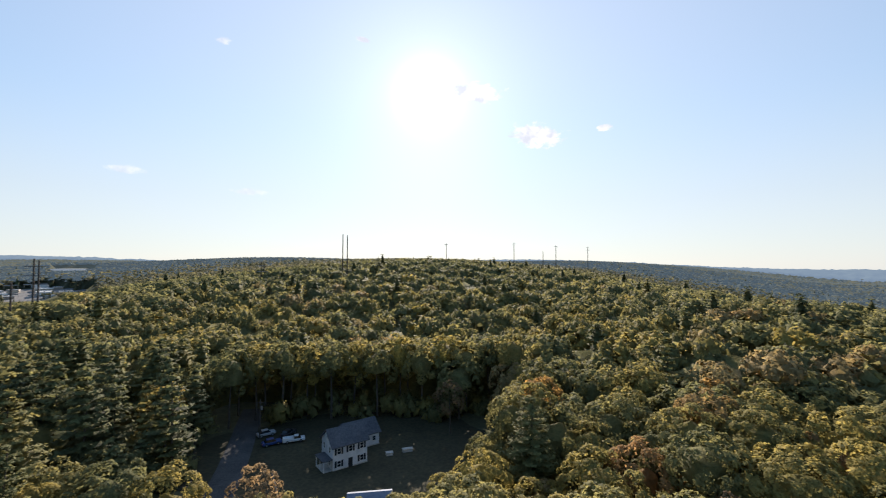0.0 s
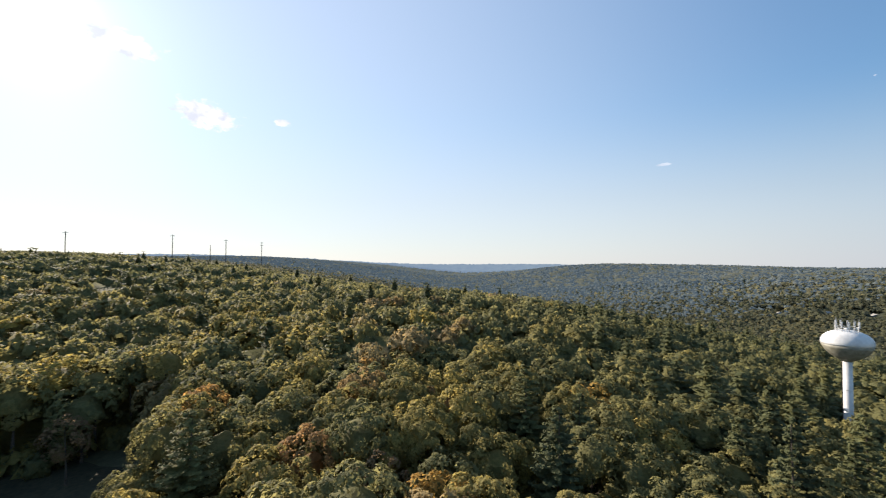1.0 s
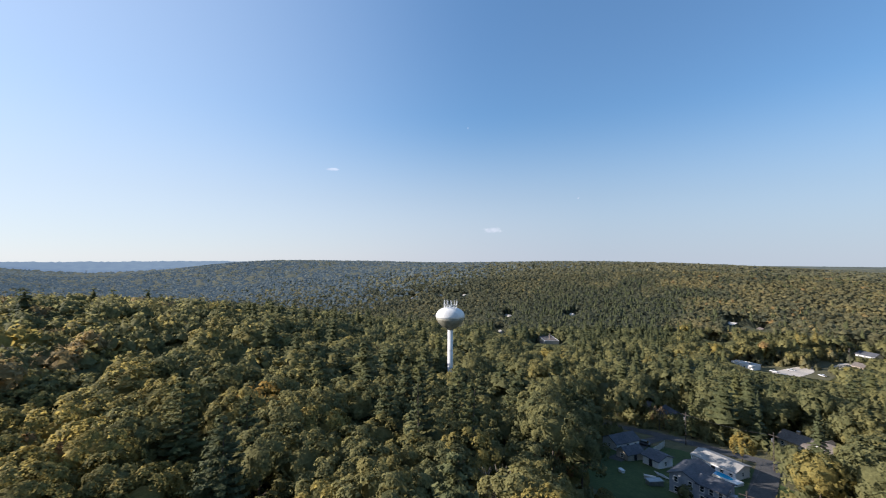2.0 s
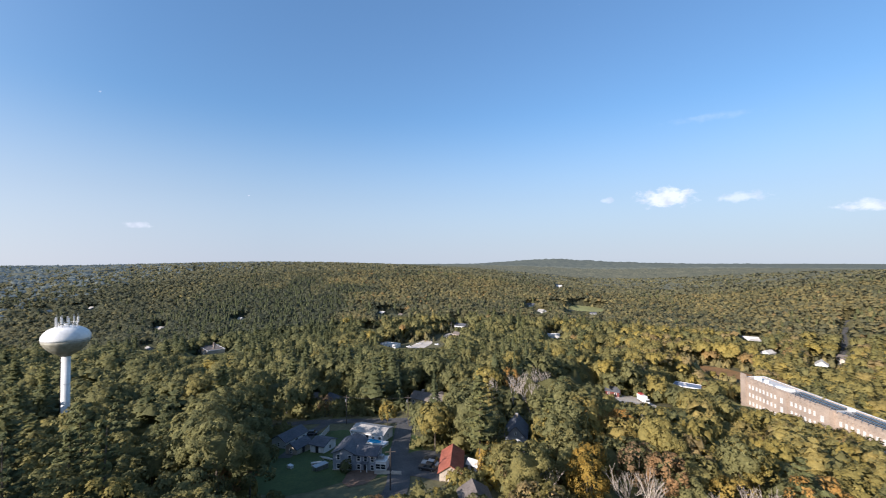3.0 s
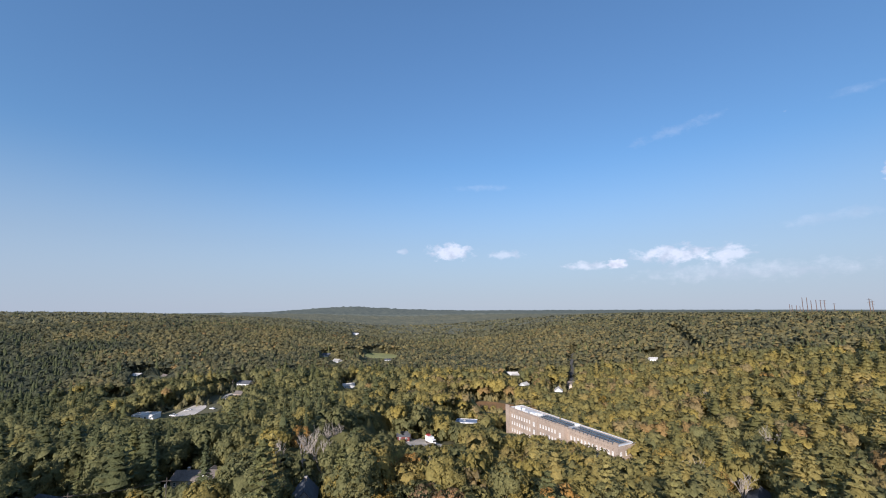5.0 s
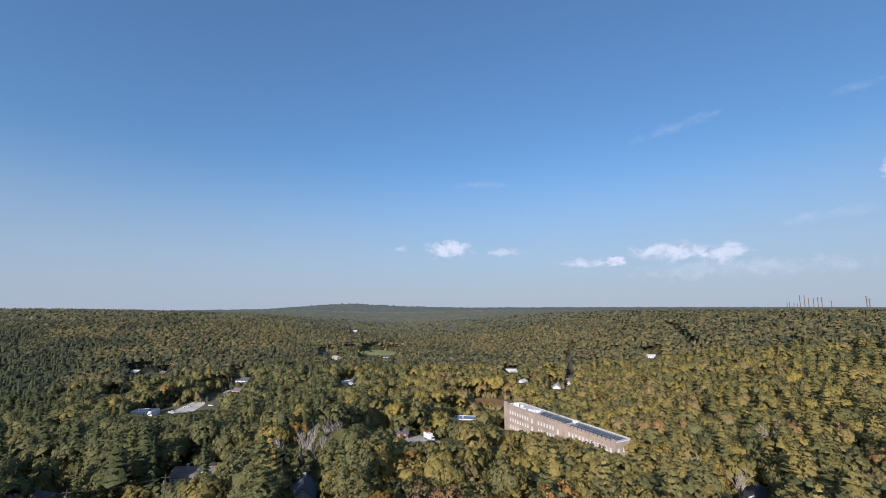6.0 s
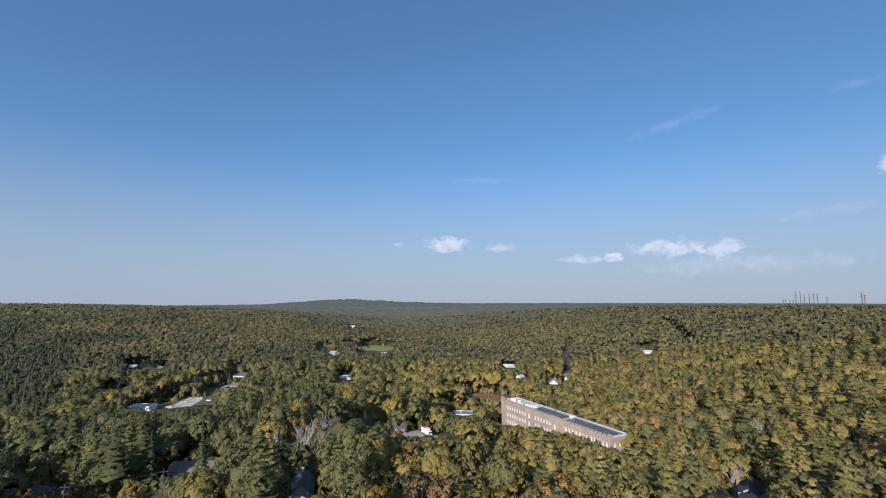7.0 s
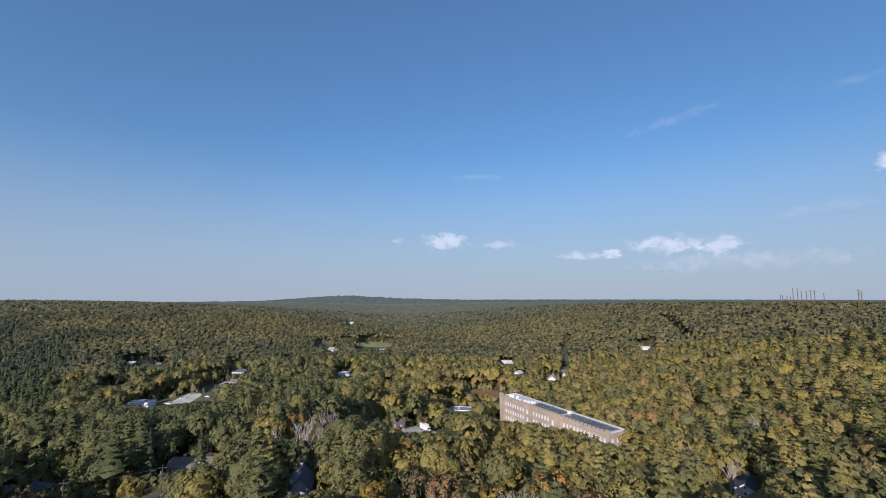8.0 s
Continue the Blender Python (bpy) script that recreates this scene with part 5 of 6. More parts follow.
HEROES_B = (
    ("maple_tree", -65.7, 94.9, 17, 4.6), ("maple_tree", -39.8, 59.1, 15, 5.2), ("russet_tree", -28.5, 60.7, 14, 3.8), ("maple_tree", -54.9, 54.7, 14, 4.4), ("pine_tree", 13.5, 73.9, 20, 5.2), ("russet_tree", -0.4, 111.1, 14, 4.2),
    ("oak_tree", 4.3, 64.7, 15, 4.6), ("pine_tree", -91, 91.6, 24, 5.4), ("pine_tree", -65.8, 61.3, 24, 5.6), ("pine_tree", -67.3, 75.8, 24, 5.4), ("pine_tree", -77, 68, 23, 5.2), ("pine_tree", -80, 84, 23, 5.2),
    ("maple_tree", 25.2, 59, 14, 4.8), ("russet_tree", 35.2, 53.7, 14, 4), ("pine_tree", 57, 37.6, 21, 4.8), ("pine_tree", 69.3, 53.1, 22, 4.8), ("bare_tree", 123.7, -2.8, 15, 4), ("bare_tree", 106.6, -105.7, 18, 4),
    ("bare_tree", 109.1, -114.5, 19, 4), ("bare_tree", 114.9, -137.3, 19, 4), ("bare_tree", 117.4, -219.5, 20, 4), ("bare_tree", -14.3, -175.9, 19, 4), ("bare_tree", -80, -314.8, 21, 4), ("bare_tree", -30.5, -339.2, 21, 4),
)
HEROES_C = (
    ("bare_tree", -50.1, -238.1, 20, 4), ("bare_tree", 62.6, -123.9, 19, 4), ("bare_tree", -81.8, -298.3, 20, 4), ("russet_tree", 161, -63.5, 9, 3), ("orange_maple_tree", 71, -109.7, 15, 4.6), ("orange_maple_tree", 66, -115.8, 16, 4.8),
    ("golden_maple_tree", 49.8, -73.5, 14, 3.6), ("russet_tree", 47.3, -88.7, 16, 4.4), ("golden_maple_tree", 26.5, -222.3, 18, 5), ("golden_maple_tree", 29.9, -321.8, 19, 6), ("maple_tree", -3.5, -201.7, 18, 5), ("pine_tree", 86.1, -113.3, 20, 5),
    # the oaks below are an added row that shades the grey house's yard
    ("orange_maple_tree", -74.2, -370.6, 19, 6), ("orange_maple_tree", 17.3, -432.5, 19, 6), ("oak_tree", 88, -14, 21, 6.2), ("oak_tree", 97, -12.5, 21, 6.2), ("oak_tree", 106, -14, 21, 6.2), ("oak_tree", 115, -16, 21, 6.2),
    ("oak_tree", 124, -19, 21, 6.2), ("oak_tree", 133, -22.5, 21, 6.2), ("oak_tree", 142, -26.5, 21, 6.2), ("oak_tree", 151, -33, 21, 6.2), ("oak_tree", 93, -21, 16, 5.4), ("oak_tree", 119, -25, 16, 5.4),
)
HEROES_D = (
    ("oak_tree", 129, -29, 16, 5.4), ("golden_maple_tree", 84.9, 30.5, 14, 3.2), ("russet_tree", 98.6, -18.9, 15, 5.6), ("russet_tree", 138.1, -27.6, 14, 4.4), ("bare_tree", 81, -5.1, 14, 4), ("russet_tree", 84, -8.1, 12, 4.4),
)
HEROES = HEROES_A + HEROES_B + HEROES_C + HEROES_D
# the tall edge of the woods behind the white house
HEROES += tuple(("oak_tree", round((127 + 4 * (k % 2)) * math.sin(radians(-28 + 3.0 * k)), 1), round((127 + 4 * (k % 2)) * math.cos(radians(-28 + 3.0 * k)), 1), 21.5 + (k * 7 % 5) * 0.5, 6.4) for k in range(13))
# a hidden second row, added to keep the low sun off the yard
HEROES += tuple(("oak_tree", round(136 * math.sin(radians(-27 + 3.0 * k)), 1), round(136 * math.cos(radians(-27 + 3.0 * k)), 1), 21.0, 6.0) for k in range(12))
HEROES_AT = [(x, y, c * 0.95 + (-1.6 if kind == "bare_tree" else 0.0)) for kind, x, y, _, c in HEROES]
for k, (kind, x, y, h, c) in enumerate(HEROES):
    single(kind, x, y, h, c, k, k * 2.4, (k * 0.37) % 0.7 * (0.3 if x > 80 and kind == "oak_tree" else 1.0))
plant()


# ---------- buildings ----------
def mesh_of(name, bm, mat):
    me = bpy.data.meshes.new(name)
    bm.normal_update()
    bm.to_mesh(me)
    bm.free()
    me.materials.append(mat)
    return me


def piece(name, me, parent, m=None, label=""):
    ob = new(name, me)
    ob.parent = parent
    if m is not None:
        ob.matrix_local = m
    return tagged(ob, label)


def frame_bars(w, h, t, d):
    """Four mitre-free bars round an opening, and one crossbar."""
    bm = box(-w / 2, -d, -h / 2, -w / 2 + t, 0.02, h / 2)
    box(w / 2 - t, -d, -h / 2, w / 2, 0.02, h / 2, bm=bm)
    box(-w / 2 + t, -d, h / 2 - t, w / 2 - t, 0.02, h / 2, bm=bm)
    box(-w / 2 + t, -d * 1.4, -h / 2, w / 2 - t, 0.02, -h / 2 + t, bm=bm)
    box(-w / 2 + t, -d * 0.8, -t * 0.3, w / 2 - t, 0.02, t * 0.3, bm=bm)
    return bm


WINDOWS = {}


def window(parent, m, w=1.0, h=1.45, trim="white_paint", shutters=False, glazing="glass"):
    """A sash window on a wall: local -y faces out, origin at its middle."""
    key = (w, h, trim, glazing)
    if key not in WINDOWS:
        WINDOWS[key] = (mesh_of("window", frame_bars(w, h, 0.12, 0.09), M[trim]), mesh_of("pane", box(-w / 2 + 0.1, -0.04, -h / 2 + 0.1, w / 2 - 0.1, 0.01, h / 2 - 0.1), M[glazing]),
                        mesh_of("shutter", box(-w * 0.22, -0.06, -h / 2, w * 0.22, 0.01, h / 2, 0.015), M["dark_trim"]))
    f, p, s = WINDOWS[key]
    ob = piece("window", f, parent, m)
    piece("pane", p, ob)
    if shutters:
        for side in (-1, 1):
            piece("shutter", s, ob, Matrix.Translation((side * (w * 0.74), 0, 0)))
    return ob


def gable_body(l, w, eave, ridge, base=-2.0):
    bm = bmesh.new()
    ends = []
    for x in (-l / 2, l / 2):
        ends.append([bm.verts.new(p) for p in ((x, -w / 2, base), (x, w / 2, base), (x, w / 2, eave), (x, 0, ridge), (x, -w / 2, eave))])
    a, b = ends
    bm.faces.new(a[::-1])
    bm.faces.new(b)
    for k in range(5):
        bm.faces.new((a[k], a[(k + 1) % 5], b[(k + 1) % 5], b[k]))
    bmesh.ops.recalc_face_normals(bm, faces=bm.faces)
    return bm


def gable_roof(l, w, eave, ridge, over=0.45, thick=0.22):
    """Two slopes with overhang and thickness."""
    bm = bmesh.new()
    rise = (ridge - eave) / (w / 2)
    prof = [(-w / 2 - over, eave - rise * over), (0, ridge), (w / 2 + over, eave - rise * over)]
    prof = [(y, z + 0.03) for y, z in prof] + [(y, z + thick) for y, z in reversed(prof)]
    ends = [[bm.verts.new((x, y, z)) for y, z in prof] for x in (-l / 2 - over, l / 2 + over)]
    a, b = ends
    n = len(prof)
    for k in range(n):
        bm.faces.new((a[k], a[(k + 1) % n], b[(k + 1) % n], b[k]))
    for e in ends:
        for q in ((0, 1, 4, 5), (1, 2, 3, 4)):
            bm.faces.new([e[k] for k in q])
    bmesh.ops.recalc_face_normals(bm, faces=bm.faces)
    return bm


def house(name, x, y, turn, l, w, eave, ridge, wall, roof, label, storeys=1, long_windows=3, end_windows=1, chimney=False, door=True,
          shutters=False, z=None, category="house", trim="white_paint"):
    """A gabled house: ridge along local x, turned about z; windows on all four walls."""
    zz = gz(x, y) if z is None else z
    ob = thing(name, pose(x, y, zz, 0, 0, turn), label, category)
    part("wall", gable_body(l, w, eave, ridge), M[wall], ob)
    part("roof", gable_roof(l, w, eave, ridge), M[roof], ob)
    part("foundation", box(-l / 2 - 0.06, -w / 2 - 0.06, -2.2, l / 2 + 0.06, w / 2 + 0.06, 0.35), M["gravel"], ob)
    step = eave / storeys
    wh = 1.4 if storeys > 1 else 1.2
    for s in range(storeys):
        zc = step * s + step * 0.56
        for side, flip in ((-1, 0), (1, 180)):
            for k in range(long_windows):
                xx = -l / 2 + l * (k + 0.5) / long_windows
                if door and s == 0 and side == -1 and k == long_windows // 2:
                    continue
                window(ob, pose(xx, side * (w / 2 + 0.005), zc, 0, 0, flip), 1.0, wh, trim, shutters)
            for k in range(end_windows):
                yy = -w / 2 + w * (k + 0.5) / end_windows
                window(ob, pose(side * (l / 2 + 0.005), yy, zc, 0, 0, -90 if side < 0 else 90), 0.95, wh, trim)
    if ridge - eave > 1.8:
        for side in (-1, 1):
            window(ob, pose(side * (l / 2 + 0.005), 0, eave + (ridge - eave) * 0.35, 0, 0, -90 if side < 0 else 90), 0.7, 0.9, trim)
    if door:
        d = part("door", box(-0.5, -w / 2 - 0.07, 0.1, 0.5, -w / 2 + 0.02, 2.15, 0.02), M["dark_trim"], ob)
        part("door_handle", rod((0.36, -w / 2 - 0.13, 1.05), (0.36, -w / 2 - 0.06, 1.05), 0.035), M["metal"], d)
    if chimney:
        c = part("chimney", box(l * 0.22 - 0.4, -0.35, eave, l * 0.22 + 0.4, 0.35, ridge + 0.9, 0.03), M["brick"], ob)
        part("chimney_cap", box(l * 0.22 - 0.48, -0.43, ridge + 0.9, l * 0.22 + 0.48, 0.43, ridge + 1.02), M["gravel"], c)
    return ob


def porch(ob, x0, y0, x1, y1, high, roof, posts=3):
    """A lean-to roof on posts beside a house, in the house's own axes."""
    pr = part("porch_roof", box(x0, y0, high - 0.1, x1, y1, high + 0.08, 0.02), M[roof], ob)
    part("porch_floor", box(x0 + 0.15, y0 + 0.15, -1.5, x1, y1 - 0.15, 0.3), M["fence_wood"], ob)
    for k in range(posts):
        yy = y0 + 0.25 + (y1 - y0 - 0.5) * k / (posts - 1)
        part("post", box(x0 + 0.2, yy - 0.08, 0.3, x0 + 0.36, yy + 0.08, high - 0.1), M["white_paint"], ob)
    return pr


def hall(name, x, y, turn, l, w, high, wall, roof, label, category="building", z=None, windows=5, parapet=0.3, vents=2):
    """A flat-roofed building with a parapet and roof vents."""
    zz = gz(x, y) if z is None else z
    ob = thing(name, pose(x, y, zz, 0, 0, turn), label, category)
    part("wall", box(-l / 2, -w / 2, -2.5, l / 2, w / 2, high), M[wall], ob)
    part("roof", box(-l / 2 + 0.25, -w / 2 + 0.25, high + 0.004, l / 2 - 0.25, w / 2 - 0.25, high + 0.12), M[roof], ob)
    for a, b, c, d in ((-l / 2 - 0.1, -w / 2 - 0.1, l / 2 + 0.1, -w / 2 + 0.2), (-l / 2 - 0.1, w / 2 - 0.2, l / 2 + 0.1, w / 2 + 0.1),
                       (-l / 2 - 0.1, -w / 2 + 0.2, -l / 2 + 0.2, w / 2 - 0.2), (l / 2 - 0.2, -w / 2 + 0.2, l / 2 + 0.1, w / 2 - 0.2)):
        part("parapet", box(a, b, high - 0.15, c, d, high + parapet), M["white_paint"], ob)
    for k in range(vents):
        xx = -l / 2 + l * (k + 0.6) / vents
        part("roof_vent", box(xx - 0.7, -0.6, high + 0.1, xx + 0.7, 0.6, high + 1.0, 0.05), M["metal"], ob)
    for side, flip in ((-1, 0), (1, 180)):
        for k in range(windows):
            window(ob, pose(-l / 2 + l * (k + 0.5) / windows, side * (w / 2 + 0.005), high * 0.55, 0, 0, flip), 1.4, 1.4)
    return ob


# the white clapboard house in the shaded clearing
white_house = house("farmhouse", -24.2, 95.2, 37.8, 8.0, 6.6, 5.3, 7.9, "white_clapboard", "slate",
                    "white two-storey clapboard house with dark shutters and slate roof", 2, 3, 2, shutters=True)
porch(white_house, -6.2, -3.2, -4.0, 1.6, 2.6, "slate")
house("farmhouse_wing", -23.4, 105.2, 37.8, 8.4, 6.4, 3.3, 5.7, "white_clapboard", "slate", "rear wing of the white house under a dark slate roof", 1, 3, 1, door=False)

# the blue-grey house, its wing, sunroom and outbuildings
house("house", 104.2, -48.1, -45.4, 9.0, 6.0, 4.4, 5.7, "grey_siding", "slate", "blue-grey two-storey gabled house with white window trim", 2, 3, 2, z=46.1, door=False)
grey_wing = house("house_wing", 99.2, -51.0, -135.4, 5.4, 5.6, 4.1, 5.1, "grey_siding", "slate", "blue-grey two-storey house wing with a dark roof", 2, 3, 1, z=46.2)
part("porch_roof", box(-0.9, -4.3, 2.5, 0.9, -3.0, 2.68, 0.02), M["slate"], grey_wing)
for px in (-0.75, 0.75):
    part("post", box(px - 0.07, -4.2, -0.3, px + 0.07, -4.06, 2.5), M["white_paint"], grey_wing)
sunroom = hall("sunroom", 95.4, -52.8, 44.6, 2.6, 3.0, 2.7, "white_paint", "white_roof", "small white sunroom at the house's end", "sunroom", windows=2, vents=1, parapet=0.1, z=46.3)
house("workshop", 120.1, -62.9, -147.0, 11.0, 6.5, 2.8, 3.7, "white_clapboard", "pale_shingle", "long low white workshop with a pale grey roof", 1, 5, 1, category="workshop", z=43.4)
house("garage", 121.0, -47.2, -149.0, 4.8, 5.6, 2.5, 3.5, "white_clapboard", "slate", "small white garage with a dark grey roof", 1, 1, 1, category="garage")
house("cottage", 135.5, -42.0, -62.0, 9.0, 5.6, 2.8, 4.2, "white_clapboard", "slate", "small white cottage with a blue-grey roof", 1, 3, 1)
house("shed", 125.1, -41.2, -63.0, 5.6, 4.2, 2.3, 3.5, "tan_siding", "slate", "tan garden shed with a dark gable roof", 1, 1, 1, category="shed")
house("red_house", 83.0, -65.6, -42.0, 11.0, 5.2, 2.8, 4.4, "tan_siding", "red_roof", "small house with a rusty red metal roof", 1, 3, 1)
house("garden_shed", 80.6, -71.0, 20.0, 2.6, 2.2, 2.1, 2.8, "white_paint", "white_roof", "tiny white shed beside the red-roofed house", 1, 1, 1, category="shed", door=False)
house("gabled_house", 86.6, -93.0, -50.0, 10.0, 6.0, 5.2, 8.4, "grey_siding", "slate", "narrow steep-gabled grey house among tall trees", 2, 3, 1, chimney=True)
ranch = house("ranch_house", 143.0, -101.5, 27.0, 14.0, 7.5, 2.8, 4.6, "tan_siding", "brown_roof", "low ranch house with a grey-brown shingle roof", 1, 5, 1, chimney=True)
house("ranch_wing", 140.0, -103.6, -62.0, 7.0, 6.0, 2.8, 4.5, "white_clapboard", "brown_roof", "white front gable of the ranch house", 1, 2, 1, z=gz(143, -101.5))
house("cabin", 64.6, -57.4, -30.0, 8.0, 6.0, 2.6, 4.4, "tan_siding", "brown_roof", "small tan cabin with a weathered brown roof", 1, 2, 1)
house("wooded_house", 174.0, -74.5, 10.0, 12.0, 7.0, 2.8, 4.8, "tan_siding", "slate", "dark-roofed house half hidden by spruces", 1, 4, 1)
house("tan_house", 198.0, -76.0, -10.0, 10.0, 6.0, 2.8, 4.4, "tan_siding", "brown_roof", "tan house behind trees beside the lane", 1, 3, 1)
house("edge_house", -32.5, -193.0, 76.0, 13.0, 6.5, 3.2, 5.2, "white_clapboard", "slate", "white house with a dark roof at the forest's edge", 1, 4, 1)
house("red_cottage", 118.0, -198.0, 20.0, 6.5, 5.0, 2.8, 4.4, "barn_red", "slate", "small dark red cottage beside the gravel lot", 1, 2, 1)
hall("storage_hall", 109.0, -262.0, 15.0, 14.0, 9.0, 3.4, "white_paint", "blue_metal", "low building with a blue roof among trees", windows=3, vents=1)
hall("shop", 340.0, -197.0, 27.0, 16.0, 9.0, 4.0, "white_paint", "white_roof", "low white shop building beside a gravel lot", windows=4)
house("brick_cottage", 331.0, -270.0, 10.0, 8.0, 6.0, 3.0, 5.0, "brick", "brown_roof", "small brick cottage by the highway", 1, 2, 1)
VALLEY_NEAR = (
    (356, -296, 15, 13, 8, 5.4, 7.6, "white_clapboard", "slate", "large white house on the wooded slope"),
    (378, -290, -20, 9, 6, 3.0, 4.8, "tan_siding", "brown_roof", "tan house on the wooded slope"),
    (490, -274, 20, 14, 8, 3.4, 5.4, "white_clapboard", "white_roof", "white hillside house with a pale roof"),
    (464, -284, -10, 15, 8, 3.2, 5.6, "tan_siding", "brown_roof", "tan hillside house with a greenish roof"),
    (417, -218, 30, 16, 7, 3.0, 4.6, "white_clapboard", "brown_roof", "low pale house among trees in the valley"),
    (608, -123, 10, 16, 8, 4.0, 6.0, "white_clapboard", "white_roof", "white farmhouse at the far valley edge"),
    (596, -118, 40, 12, 7, 3.4, 5.0, "white_clapboard", "metal", "white barn beside the far farmhouse"),
    (146, -491, 25, 15, 9, 5.0, 7.5, "white_clapboard", "white_roof", "white house in the valley trees"),
    (136, -478, -20, 12, 8, 4.5, 6.8, "white_clapboard", "pale_shingle", "white house with a pale grey roof in the valley"),
    (115, -428, 75, 9, 7, 5.0, 7.0, "white_clapboard", "white_roof", "small white two-storey house in the valley"),
    (77, -406, 100, 10, 7, 5.0, 7.6, "white_clapboard", "white_roof", "white gabled house beside the tree-lined lane"),
    (70, -440, 10, 9, 7, 4.5, 6.6, "tan_siding", "brown_roof", "tan house beside the tree-lined lane"),
)
VALLEY_FAR = (
    (-4.5, -540, 20, 9, 6, 3.0, 4.6, "white_clapboard", "white_roof", "white house alone on the wooded hillside"),
    (10, -548, -15, 8, 5, 2.8, 4.2, "tan_siding", "brown_roof", "tan outbuilding on the wooded hillside"),
    (443, -512, 30, 12, 8, 5.0, 7.4, "white_clapboard", "slate", "white house at the field's edge"),
    (399, -484, -10, 12, 8, 5.0, 7.4, "white_clapboard", "pale_shingle", "white farmhouse near the field"),
    (266, -340, 50, 11, 7, 3.2, 5.0, "white_clapboard", "white_roof", "low white house between dark valley trees"),
    (671, -882, 20, 16, 9, 5.0, 8.0, "white_clapboard", "white_roof", "white house far up the valley"),
    (372, -572, 35, 9, 6, 3.0, 4.6, "white_clapboard", "slate", "small white house at the field's lower corner"),
    (470, -505, 15, 11, 7, 4.5, 6.6, "tan_siding", "slate", "tan house on the wooded slope"),
    (396, -660, 20, 10, 7, 4.0, 6.0, "red_paint", "white_roof", "red barn at the far side of the field"),
    (520, -20, 10, 12, 8, 5, 7, "white_clapboard", "pale_shingle", "white house in the far valley"),
    (600, 40, -20, 12, 8, 5, 7, "white_clapboard", "white_roof", "white house at the foot of the far hill"),
    (643, -37, 30, 14, 8, 4, 6, "white_clapboard", "pale_shingle", "pale house at the foot of the far hill"),
    (816, 141, 10, 14, 8, 5, 7, "white_clapboard", "pale_shingle", "white house in the far valley woods"),
    (824, 87, -15, 16, 9, 5, 7, "white_clapboard", "white_roof", "pale house across the far valley"),
    (808, 38, 25, 14, 9, 5, 8, "white_clapboard", "pale_shingle", "white house at the far valley edge"),
    (1250, 40, 20, 22, 12, 7, 10, "white_clapboard", "slate", "white building high on the far ridge"),
)
for x, y, turn, l, w, e, r, wall, roof, lab in VALLEY_NEAR + VALLEY_FAR:
    house("valley_house", x, y, turn, l, w, e, r, wall, roof, lab, 2 if e > 4.2 else 1, 3, 1)
    draped("ground_lawn", oval(x, y, 14, 10, turn, seed=int(abs(x))), M["lawn"], "small lawn round a house in the woods", "lawn", 0.15)
school = hall("school", 437.0, -63.5, 6.0, 36.0, 14.0, 9.0, "tan_siding", "brown_roof", "long pale building with a flat brown roof in the woods", windows=8)
part("chimney", box(-10.8, -0.6, 8.5, -9.6, 0.6, 14.5, 0.05), M["brick"], school)
# the town on the horizon
rnd_t = random.Random(5)
for k in range(14):
    f = k / 13
    tx, ty = -655 + 160 * f + rnd_t.uniform(-18, 18), 625 - 150 * f + rnd_t.uniform(-45, 45)
    hall("town_hall_block" if k % 3 else "warehouse", tx, ty, rnd_t.uniform(-50, -30), rnd_t.uniform(14, 34), rnd_t.uniform(10, 16), rnd_t.uniform(3.5, 5.5),
         rnd_t.choice(("white_paint", "tan_siding", "brick")), rnd_t.choice(("white_roof", "metal", "slate")), "low commercial building in a distant town", windows=6, vents=1)

